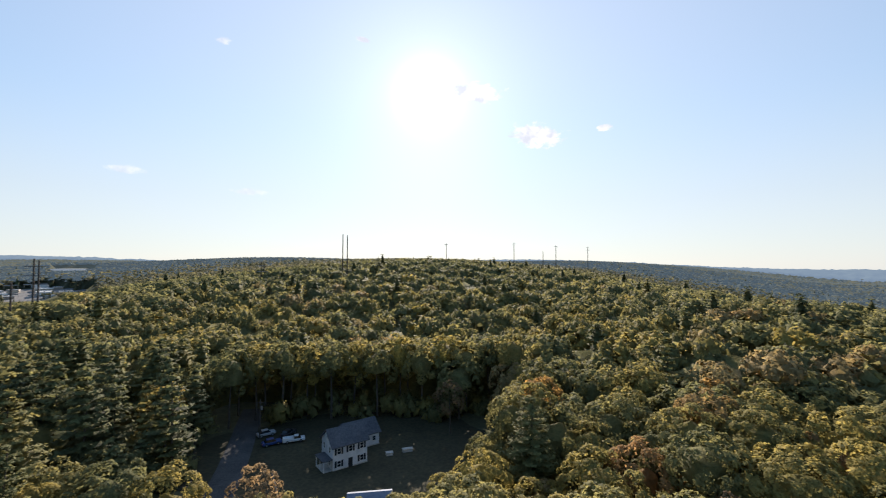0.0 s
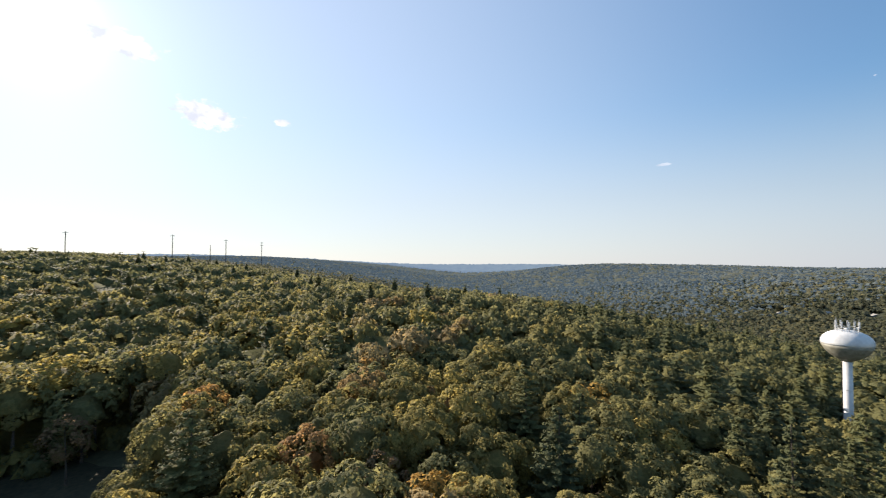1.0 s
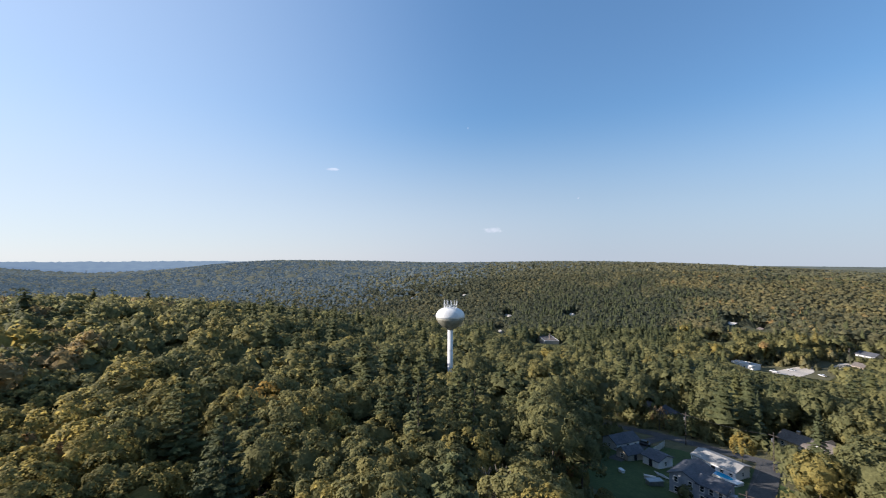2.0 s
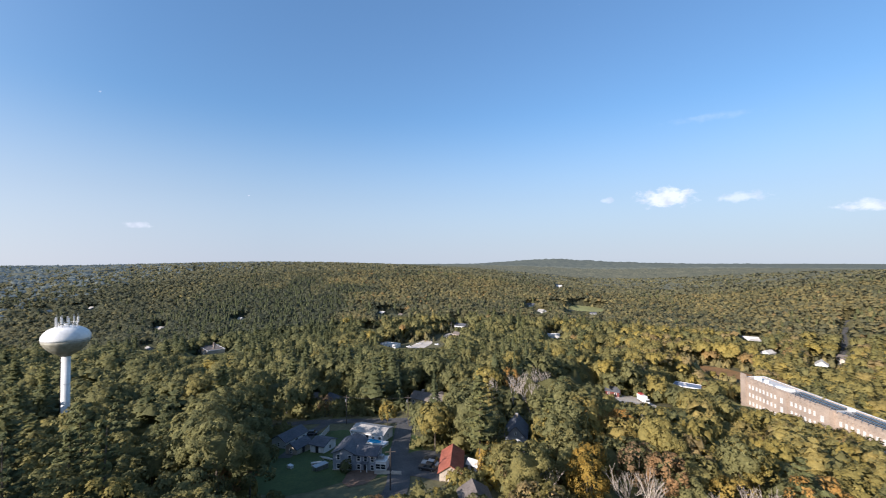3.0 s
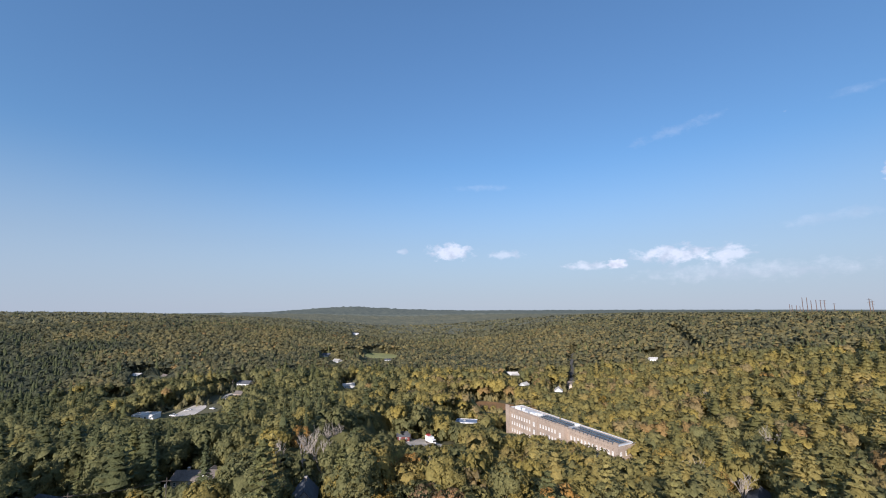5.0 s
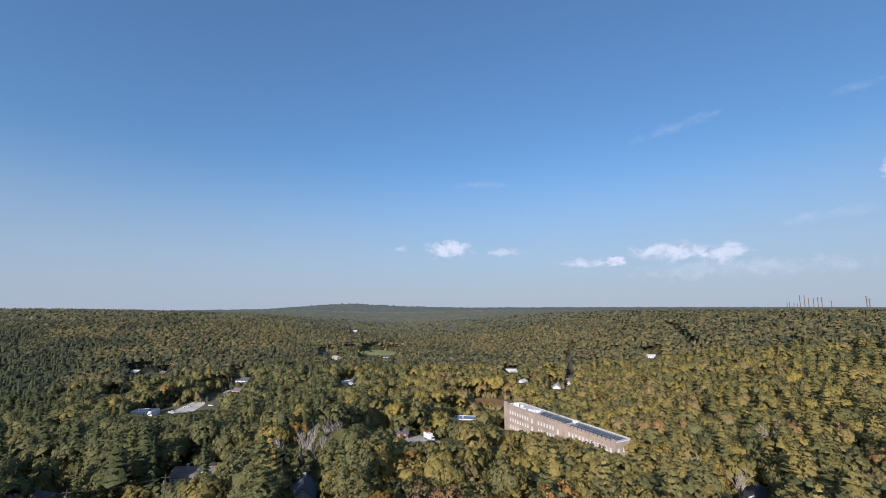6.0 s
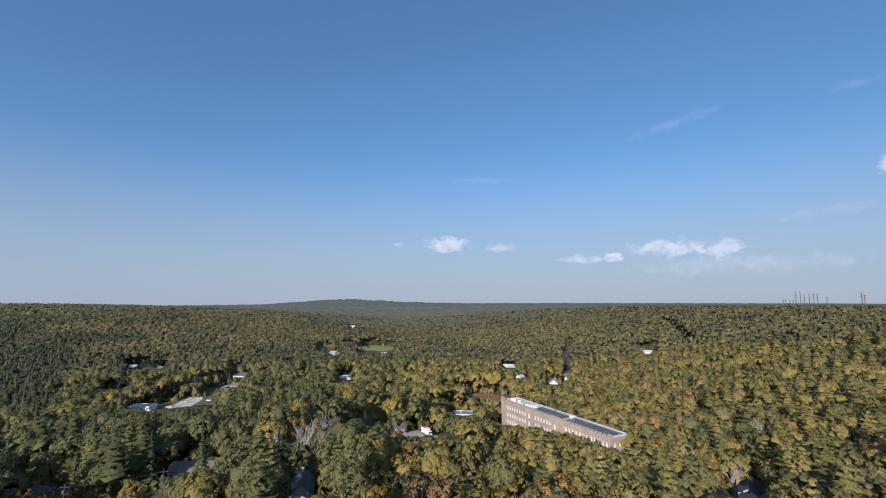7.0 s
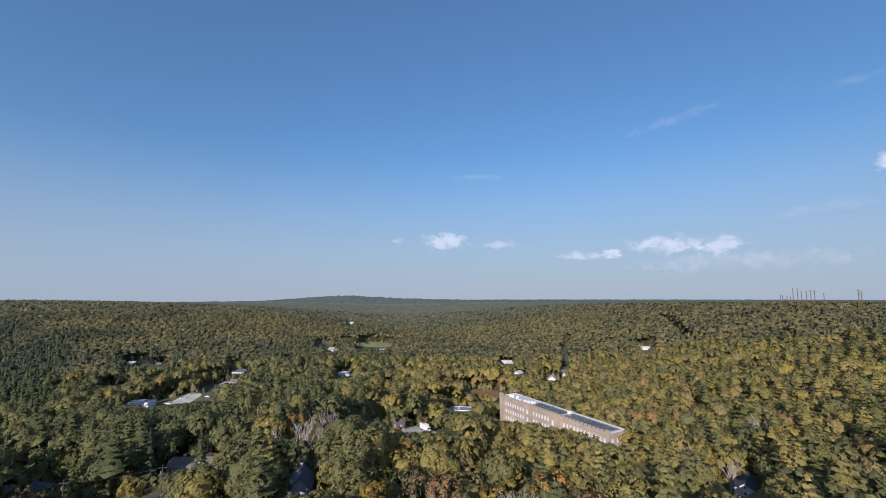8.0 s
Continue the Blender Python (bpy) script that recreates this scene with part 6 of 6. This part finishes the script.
# ---------- the mill ----------
def mill():
    l, w, base, top = 80.0, 11.0, 14.5, 39.0
    u = math.degrees(math.atan2(-251.5 + 203.3, 78.3 - 14.6))
    h = top - base
    # local x along the front from the near end, local -y behind the front
    ob = thing("mill", pose(14.6, -203.3, base, 0, 0, u), "long four-storey faded brick mill with a white flat roof", "mill")
    part("wall", box(0, -w, -6, l, 0, h - 0.4), M["brick"], ob)
    part("roof", box(0.4, -w + 0.4, h - 0.396, l - 0.4, -0.4, h - 0.1), M["white_roof"], ob, "white roof membrane")
    merlon = mesh_of("merlon", box(-0.75, -0.32, 0, 0.75, 0.32, 0.95, 0.04), M["brick"])
    for k in range(33):
        piece("merlon", merlon, ob, Matrix.Translation((1.4 + k * 2.4, -0.05, h + 0.2)))
    for a, b, c, d in ((-0.2, -0.4, l + 0.2, 0.25), (-0.2, -w - 0.2, l + 0.2, -w + 0.4), (-0.2, -w + 0.4, 0.4, -0.4), (l - 0.4, -w + 0.4, l + 0.2, -0.4)):
        p = part("parapet", box(a, b, h - 0.9, c, d, h + 0.25), M["brick"], ob)
        if d < 0:
            part("coping", box(a - 0.05, b - 0.05, h + 0.254, c + 0.05, d + 0.05, h + 0.36), M["white_paint"], p, "white metal coping")
    dent = mesh_of("corbel", box(-0.3, 0, -0.35, 0.3, 0.28, 0.35), M["brick"])
    for k in range(int(l / 1.6)):
        piece("corbel", dent, ob, Matrix.Translation((0.8 + k * 1.6, 0.02, h - 1.25)))
    for x0, ww, out, up in ((30.0, 6.0, 2.2, 1.2), (52.0, 5.0, 0.9, 0.5), (-0.6, 2.0, 0.7, 1.0), (l - 3.0, 3.4, 0.9, 1.4)):
        t = part("stair_tower", box(x0, 0.0, -6, x0 + ww, out, h + up), M["brick"], ob)
        for q in range(int(ww / 1.5) + 1):
            piece("merlon", merlon, t, Matrix.Translation((x0 + 0.5 + q * (ww - 1.0) / max(1, int(ww / 1.5)), out - 0.3, h + up - 0.002)) @ Matrix.Diagonal((0.6, 1, 0.9, 1)))
        if ww > 4:
            for s in range(4):
                window(ob, pose(x0 + ww / 2, out + 0.005, h - 3.3 - s * 4.0, 0, 0, 180), 1.3, 2.3, glazing="white_roof")
    n = 34
    for k in range(n):
        x = 2.6 + (l - 5.2) * k / (n - 1)
        if 29 < x < 37 or 51 < x < 58 or x > l - 3.4 or x < 1.6:
            continue
        for s in range(4):
            window(ob, pose(x, 0.005, h - 3.3 - s * 4.0, 0, 0, 180), 0.85, 1.8, glazing="white_roof")
    for k in range(3):
        for s in range(4):
            window(ob, pose(-0.005, -1.9 - k * 3.4, h - 3.3 - s * 4.0, 0, 0, -90), 1.0, 1.8, glazing="white_roof")
    panel = mesh_of("solar_panel", box(-0.97, -1.4, -0.03, 0.97, 1.4, 0.03), M["solar"])
    for x0, x1 in ((3.4, 30.0), (34.0, 55.0)):
        k = 0
        while x0 + k * 2.0 < x1:
            for r in (-2.6, -5.5, -8.4):
                piece("solar_panel", panel, ob, Matrix.Translation((x0 + k * 2.0, r, h + 0.25)) @ Matrix.Rotation(radians(6), 4, "X"))
            k += 1
    for x, y, a, b, c in ((l - 6, -3.4, 2.6, 2.0, 1.8), (l - 9.5, -5.0, 1.4, 1.2, 1.2), (59.0, -2.6, 3.6, 2.2, 1.5), (32.0, -8.6, 2.0, 1.6, 1.2), (57.0, -5.6, 2.4, 2.0, 1.2), (l - 13, -3.0, 4.0, 1.4, 0.6)):
        part("roof_unit", box(x - a / 2, y - b / 2, h - 0.1, x + a / 2, y + b / 2, h + c, 0.08), M["white_paint"], ob, "white roof ventilation box")
    return ob


mill()


# ---------- the water tower ----------
def water_tower():
    ob = thing("water_tower", pose(174.4, 14.3, gz(174.4, 14.3)), "white spheroid water tower on a single slim stem", "water tower")
    g = gz(174.4, 14.3)
    t = 80.0 - g
    bowl = [(1.13, t - 9.6), (1.5, t - 9.3), (2.6, t - 8.7), (3.9, t - 7.8), (5.0, t - 6.6), (5.75, t - 5.3), (6.0, t - 4.5)]
    shell = [(6.0, t - 4.5), (6.08, t - 3.9), (5.95, t - 3.1), (5.4, t - 2.1), (4.4, t - 1.2), (3.1, t - 0.6), (1.6, t - 0.2), (0.2, t)]
    part("tank", revolved(shell, 40), M["tank"], ob)
    part("tank_bowl", revolved(bowl, 40), M["bowl"], ob, "mildew-stained lower bowl")
    part("stem", revolved([(2.6, -0.5), (2.4, 1.5), (1.6, 4.0), (1.15, 6.0), (1.12, t - 9.5)], 24), M["tank"], ob)
    for k in range(3):
        part("seam", revolved([(1.2, 9.0 + 6 * k), (1.2, 9.15 + 6 * k)], 24), M["white_paint"], ob)
    # dark strip added in place of the shadow down one side of the stem
    part("cable_run", box(-0.35, 1.1, 3.5, 0.1, 1.34, t - 9.2, 0.02), M["dark_trim"], ob, "dark strip standing in for the stem's shaded side")
    rail = bmesh.new()
    for k in range(20):
        a = 2 * math.pi * k / 20
        b = 2 * math.pi * (k + 1) / 20
        for hh in (0.5, 1.0):
            rod((2.6 * math.cos(a), 2.6 * math.sin(a), t - 0.3 + hh), (2.6 * math.cos(b), 2.6 * math.sin(b), t - 0.3 + hh), 0.04, sides=4, bm=rail)
        rod((2.6 * math.cos(a), 2.6 * math.sin(a), t - 0.4), (2.6 * math.cos(a), 2.6 * math.sin(a), t + 0.75), 0.04, sides=4, bm=rail)
    part("railing", rail, M["white_paint"], ob)
    for k in range(11):
        a = 2 * math.pi * k / 11
        x, y = 2.7 * math.cos(a), 2.7 * math.sin(a)
        m = part("antenna_pole", rod((x, y, t - 0.5), (x, y, t + 2.4 + 0.5 * (k % 3)), 0.07, sides=6), M["metal"], ob)
        if k % 4 != 3:
            part("antenna_panel", box(x * 1.05 - 0.16, y * 1.05 - 0.16, t + 0.6, x * 1.05 + 0.16, y * 1.05 + 0.16, t + 2.4, 0.03), M["white_paint"], m)
    part("hatch", revolved([(0.6, t - 0.05), (0.6, t + 0.35), (0.1, t + 0.5)], 12), M["white_paint"], ob)
    return ob


water_tower()


# ---------- poles and wires ----------
def power_pole(x, y, top, r=0.35, arms=2, mat="rusty_steel", twin=0.0, name="transmission_pole", label="tall dark transmission pole rising over the forest"):
    g = gz(x, y)
    a = math.degrees(math.atan2(-x, y))
    ob = thing(name, pose(x, y, g, 0, 0, a), label, "power pole", "transmission poles")
    h = top - g
    for s in ((-twin / 2, twin / 2) if twin else (0.0,)):
        part("pole", rod((s, 0, -1.5), (s, 0, h - (0.8 if s > 0 else 0)), r, r * 0.75, 8), M[mat], ob)
        if twin and s > 0:
            continue
        for k in range(arms):
            z, reach, mid = (h - 3.6 - k * 4.2, 4.0, 0.0) if twin else (h - 1.5 - k * 4.0, 2.2, s)
            arm = part("crossarm", rod((mid - reach, 0, z), (mid + reach, 0, z + 0.15), 0.24, sides=5), M["metal"], ob)
            for q in (-reach + 0.1, reach - 0.1):
                part("insulator", rod((mid + q, 0, z - 1.2), (mid + q, 0, z), 0.07, sides=5), M["metal"], arm)
    return ob


for x, y, top, twin, arms in ((-192.4, 189.4, 102.0, 1.7, 3), (-82.3, 319.5, 122.6, 3.4, 0), (-145.6, 318.3, 101.6, 2.0, 2), (-190.6, 176.9, 91.6, 0, 2), (-221.8, 244.4, 83.5, 0, 1),
                              (-7.8, 570.0, 128.0, 0, 1), (79.0, 534.0, 127.0, 0, 1), (144.0, 582.0, 125.7, 0, 1), (215.0, 666.0, 127.6, 0, 2), (128.0, 590.0, 118.0, 0, 0)):
    power_pole(x, y, top, 0.44 if y < 330 else 0.5, arms, "pole_wood", twin)
for x, y, top, arms in ((-231.1, -869.8, 109, 0), (-236.6, -868.5, 109, 0), (-235.9, -847.8, 104, 0), (-247.1, -865.4, 105, 0), (-249.5, -855.0, 105, 1), (-256.6, -862.7, 105, 2),
                        (-239, -971, 98, 0), (-242, -970, 97, 0), (-248.2, -968.7, 96, 0), (-252.8, -967.5, 95, 0), (-296.8, -954.9, 100, 1), (-270.5, -752.9, 105.5, 2), (-293.5, -808.4, 103, 2)):
    power_pole(x, y, top, 0.55, arms, "rusty_steel")


def utility_pole(x, y, h=10.5, turn=0.0):
    ob = thing("utility_pole", pose(x, y, gz(x, y), 0, 0, turn), "weathered wooden utility pole with a crossarm", "utility pole", "utility poles")
    part("pole", rod((0, 0, -1), (0, 0, h), 0.17, 0.12, 8), M["pole_wood"], ob)
    part("crossarm", box(-1.2, -0.06, h - 0.9, 1.2, 0.06, h - 0.75), M["pole_wood"], ob)
    part("transformer", rod((0.35, 0, h - 2.6), (0.35, 0, h - 1.7), 0.24, sides=10), M["metal"], ob)
    return Vector((x, y, gz(x, y) + h - 0.7))


def wire(a, b, sag):
    c = bpy.data.curves.new("power_line", "CURVE")
    c.dimensions, c.bevel_depth, c.bevel_resolution = "3D", 0.03, 0
    s = c.splines.new("POLY")
    s.points.add(12)
    for k in range(13):
        f = k / 12
        p = a.lerp(b, f)
        s.points[k].co = (p.x, p.y, p.z - sag * 4 * f * (1 - f), 1)
    c.materials.append(M["dark_trim"])
    return tagged(new("power_line", c), "thin sagging overhead power line between poles", "power line", "power lines")


lane = [utility_pole(172, -52, 10.5, 20), utility_pole(143.0, -64.5, 10.5, 30), utility_pole(123.5, -78.5, 10.5, 35), utility_pole(83.0, -48.0, 9.5, 60)]
for a, b in ((0, 1), (1, 2), (2, 3)):
    wire(lane[a], lane[b], 0.7)
front = [utility_pole(-48.7, 106.5, 10, 15), utility_pole(-41.0, 66.0, 9, 10)]
utility_pole(125.0, -131.0, 11, 40)
utility_pole(121.5, -200.0, 9, 40)
utility_pole(341.0, -270.0, 14, 0)
post = thing("wooden_post", pose(-12.4, -149.5, gz(-12.4, -149.5)), "tall pale weathered post standing among the trees", "post")
part("shaft", rod((0, 0, -1), (0.1, 0, 9.8), 0.3, 0.24, sides=10), M["fence_wood"], post)
part("cap", rod((0.1, 0, 9.8), (0.1, 0, 9.95), 0.27, 0.2, sides=10), M["metal"], post)


# ---------- vehicles ----------
def wheels(ob, xs, half, r=0.34):
    tyre = mesh_of("wheel", rod((0, -0.11, 0), (0, 0.11, 0), r, sides=16), M["rubber"])
    hub = mesh_of("rim", rod((0, -0.125, 0), (0, 0.125, 0), r * 0.6, sides=12), M["metal"])
    for x in xs:
        for s in (-1, 1):
            t = piece("wheel", tyre, ob, Matrix.Translation((x, s * half, r)))
            piece("rim", hub, t)


def car(x, y, turn, paint, label, pickup=False, name="car"):
    ob = thing(name, pose(x, y, gz(x, y) + 0.16, 0, 0, turn), label, "pickup truck" if pickup else "car")
    l = 5.3 if pickup else 4.5
    bm = box(-l / 2, -0.9, 0.28, l / 2, 0.9, 0.95, 0.12)
    if pickup:
        box(-l / 2 + 0.05, -0.88, 0.9, -l / 2 + 0.18, 0.88, 1.25, 0.02, bm)
        for s in (-1, 1):
            box(-l / 2 + 0.1, s * 0.8 - 0.07, 0.9, 0.0, s * 0.8 + 0.07, 1.25, 0.02, bm)
    part("body", bm, M[paint], ob)
    x0, x1 = (0.0, 1.7) if pickup else (-1.7, 1.0)
    cab = bmesh.new()
    lo = [cab.verts.new(p) for p in ((x0, -0.82, 0.93), (x1, -0.82, 0.93), (x1, 0.82, 0.93), (x0, 0.82, 0.93))]
    hi = [cab.verts.new(p) for p in ((x0 + (0.1 if pickup else 0.55), -0.66, 1.5), (x1 - 0.6, -0.66, 1.5), (x1 - 0.6, 0.66, 1.5), (x0 + (0.1 if pickup else 0.55), 0.66, 1.5))]
    for k in range(4):
        cab.faces.new((lo[k], lo[(k + 1) % 4], hi[(k + 1) % 4], hi[k]))
    cab.faces.new(hi)
    cab.faces.new(lo[::-1])
    c = part("cabin_glass", cab, M["glass"], ob)
    part("cabin_roof", box(x0 + (0.1 if pickup else 0.5), -0.68, 1.48, x1 - 0.55, 0.68, 1.55, 0.03), M[paint], c)
    for s in (-1, 1):
        part("headlight", box(l / 2 - 0.06, s * 0.62 - 0.18, 0.62, l / 2 + 0.01, s * 0.62 + 0.18, 0.78), M["white_paint"], ob)
        part("tail_light", box(-l / 2 - 0.01, s * 0.7 - 0.12, 0.65, -l / 2 + 0.05, s * 0.7 + 0.12, 0.82), M["red_paint"], ob)
    wheels(ob, (-l * 0.3, l * 0.31), 0.82)
    return ob


car(-39.6, 105.5, 25, "car_white", "white pickup truck parked on the shaded yard", True, "pickup_truck")
car(-48.0, 108.6, 40, "car_silver", "pale car parked in shade by the lane")
car(-44.2, 103.2, 35, "car_blue", "blue car parked in shade by the lane")
car(-42.5, 109.5, 70, "car_dark", "dark car parked in shade at the yard's edge")
car(87.6, -61.4, 35, "car_dark", "dark car parked in a row on the apron")
car(89.3, -63.4, 35, "car_silver", "silver car parked in a row on the apron")
car(91.0, -65.2, 35, "car_dark", "black car parked in a row on the apron")
car(127.5, -60.0, -20, "car_white", "white car beside the long workshop")
car(139.5, -50.0, 60, "car_dark", "dark car on the drive beside the cottage")
car(340, -268, 20, "car_dark", "dark car by the highway")


def box_truck(x, y, turn):
    ob = thing("box_truck", pose(x, y, gz(x, y) + 0.2, 0, 0, turn), "white box truck with an orange-red load on the lot", "truck")
    part("cargo_box", box(-3.6, -1.2, 0.9, 1.6, 1.2, 3.5, 0.05), M["white_paint"], ob)
    part("cab", box(1.75, -1.1, 0.5, 3.6, 1.1, 2.6, 0.18), M["white_paint"], ob)
    part("windscreen", box(3.5, -0.95, 1.55, 3.63, 0.95, 2.35), M["glass"], ob)
    part("load", box(-3.2, -0.9, 3.5, -1.0, 0.9, 4.1, 0.08), M["red_paint"], ob, "red tarpaulin load")
    wheels(ob, (-2.2, 2.6), 1.05, 0.48)


box_truck(105.0, -203.0, 150)
for x, y, turn in ((326, -208, 30), (330, -222, 60), (312, -230, 10)):
    car(x, y, turn, "car_white", "white car parked on the long gravel lot")


# ---------- yards ----------
def pool():
    x, y = 114.0, -60.2
    ob = thing("swimming_pool", pose(x, y, gz(x, y), 0, 0, -149), "above-ground oval pool with blue water and white deck", "swimming pool")
    part("deck", box(-4.2, -1.7, -0.6, 4.2, 1.6, 1.0, 0.04), M["white_paint"], ob)
    ring = revolved([(1.0, 1.0), (1.0, 1.12)], 28)
    for v in ring.verts:
        v.co.x *= 2.7
        v.co.y *= 1.25
    part("pool_rim", ring, M["white_paint"], ob)
    w = revolved([(0.93, 1.05), (0.93, 1.13)], 28)
    for v in w.verts:
        v.co.x *= 2.7
        v.co.y *= 1.25
    part("water", w, M["pool_water"], ob, "bright blue pool water")
    for k in range(7):
        part("fence_panel", box(-4.2 + k * 1.2, -1.72, 1.0, -3.06 + k * 1.2, -1.66, 1.35), M["white_paint"], ob)


pool()
bush = thing("bush", pose(99.6, -44.6, gz(99.6, -44.6)), "round dark green bush against the grey house", "bush")
leafy = new("crown", crown_mesh("crown", broad_crown(77, 1500, 0.1, 1.1, 22, 0.6, -0.7), M["needles"]))
leafy.parent, leafy.location, leafy.scale, leafy.color = bush, (0, 0, 1.4), (1.6, 1.6, 1.6), (0.2, 0.2, 0.2, 1)


def board_fence(x0, y0, x1, y1, high=1.8):
    d = math.hypot(x1 - x0, y1 - y0)
    ob = thing("board_fence", pose(x0, y0, gz(x0, y0), 0, 0, math.degrees(math.atan2(y1 - y0, x1 - x0))), "pale board fence along the lawn", "fence")
    slope = (gz(x1, y1) - gz(x0, y0)) / d
    n = int(d / 2.0)
    for k in range(n):
        s = k * d / n
        z = slope * s
        part("board_panel", box(s + 0.05, -0.03, z + 0.05, s + d / n - 0.05, 0.03, z + high), M["fence_wood"], ob)
        part("post", box(s - 0.06, -0.06, z - 0.5, s + 0.06, 0.06, z + high + 0.1), M["fence_wood"], ob)


board_fence(127.0, -47.2, 139.5, -56.6)
board_fence(93.6, -49.6, 89.0, -54.6, 1.0)


def small_box(name, x, y, turn, a, b, h, mat, label, category):
    ob = thing(name, pose(x, y, gz(x, y), 0, 0, turn), label, category)
    part("body", box(-a / 2, -b / 2, -0.3, a / 2, b / 2, h, min(0.06, h * 0.2)), M[mat], ob)
    part("lid", box(-a / 2 - 0.05, -b / 2 - 0.05, h + 0.004, a / 2 + 0.05, b / 2 + 0.05, h + 0.09), M[mat], ob)


def canoe(x, y, turn, mat, label):
    bm = bmesh.new()
    rings = []
    for k in range(9):
        f = k / 8 * 2 - 1
        w, up = 0.42 * (1 - abs(f) ** 2.2) + 0.01, 0.12 * f * f
        rings.append([bm.verts.new((f * 2.4, w * math.cos(q), 0.42 + up + 0.4 * (math.sin(q)) * (0.35 + 0.65 * (1 - abs(f))))) for q in np.linspace(0, math.pi, 7)])
    for a, b in zip(rings, rings[1:]):
        for k in range(6):
            bm.faces.new((a[k], a[k + 1], b[k + 1], b[k]))
    bmesh.ops.solidify(bm, geom=bm.faces[:], thickness=0.05)
    ob = thing("canoe", pose(x, y, gz(x, y), 0, 0, turn), label, "canoe")
    part("hull", bm, M[mat], ob)
    for s in (-1, 1):
        part("trestle", box(s * 1.2 - 0.08, -0.3, -0.1, s * 1.2 + 0.08, 0.3, 0.5), M["fence_wood"], ob)


canoe(111.6, -44.6, -150, "white_paint", "white canoe upturned on trestles on the lawn")
small_box("storage_chest", 112.5, -35.0, 20, 1.5, 0.9, 0.7, "white_paint", "white storage chest on the lawn", "storage box")
small_box("wood_stack", 109.4, -40.8, 70, 2.6, 0.8, 0.8, "fence_wood", "low stack of pale firewood on the lawn", "firewood")
small_box("trailer", 106.0, -40.6, 100, 3.6, 1.8, 1.2, "metal", "small grey utility trailer beside the house", "trailer")
small_box("storage_chest", -10.5, 100.5, 20, 2.4, 1.0, 0.7, "fence_wood", "pale wooden chest behind the white house", "storage box")
small_box("storage_chest", -14.5, 98.5, 20, 1.6, 1.0, 0.7, "fence_wood", "pale wooden chest beside the white house", "storage box")
house("boat_shed", -14.4, 74.6, 10.0, 7.0, 4.2, 2.4, 3.3, "white_clapboard", "blue_metal", "shed with a pale blue metal roof near the lane", 1, 2, 1, category="shed")
board_fence(-37.5, 88.0, -31.5, 77.0, 0.9)
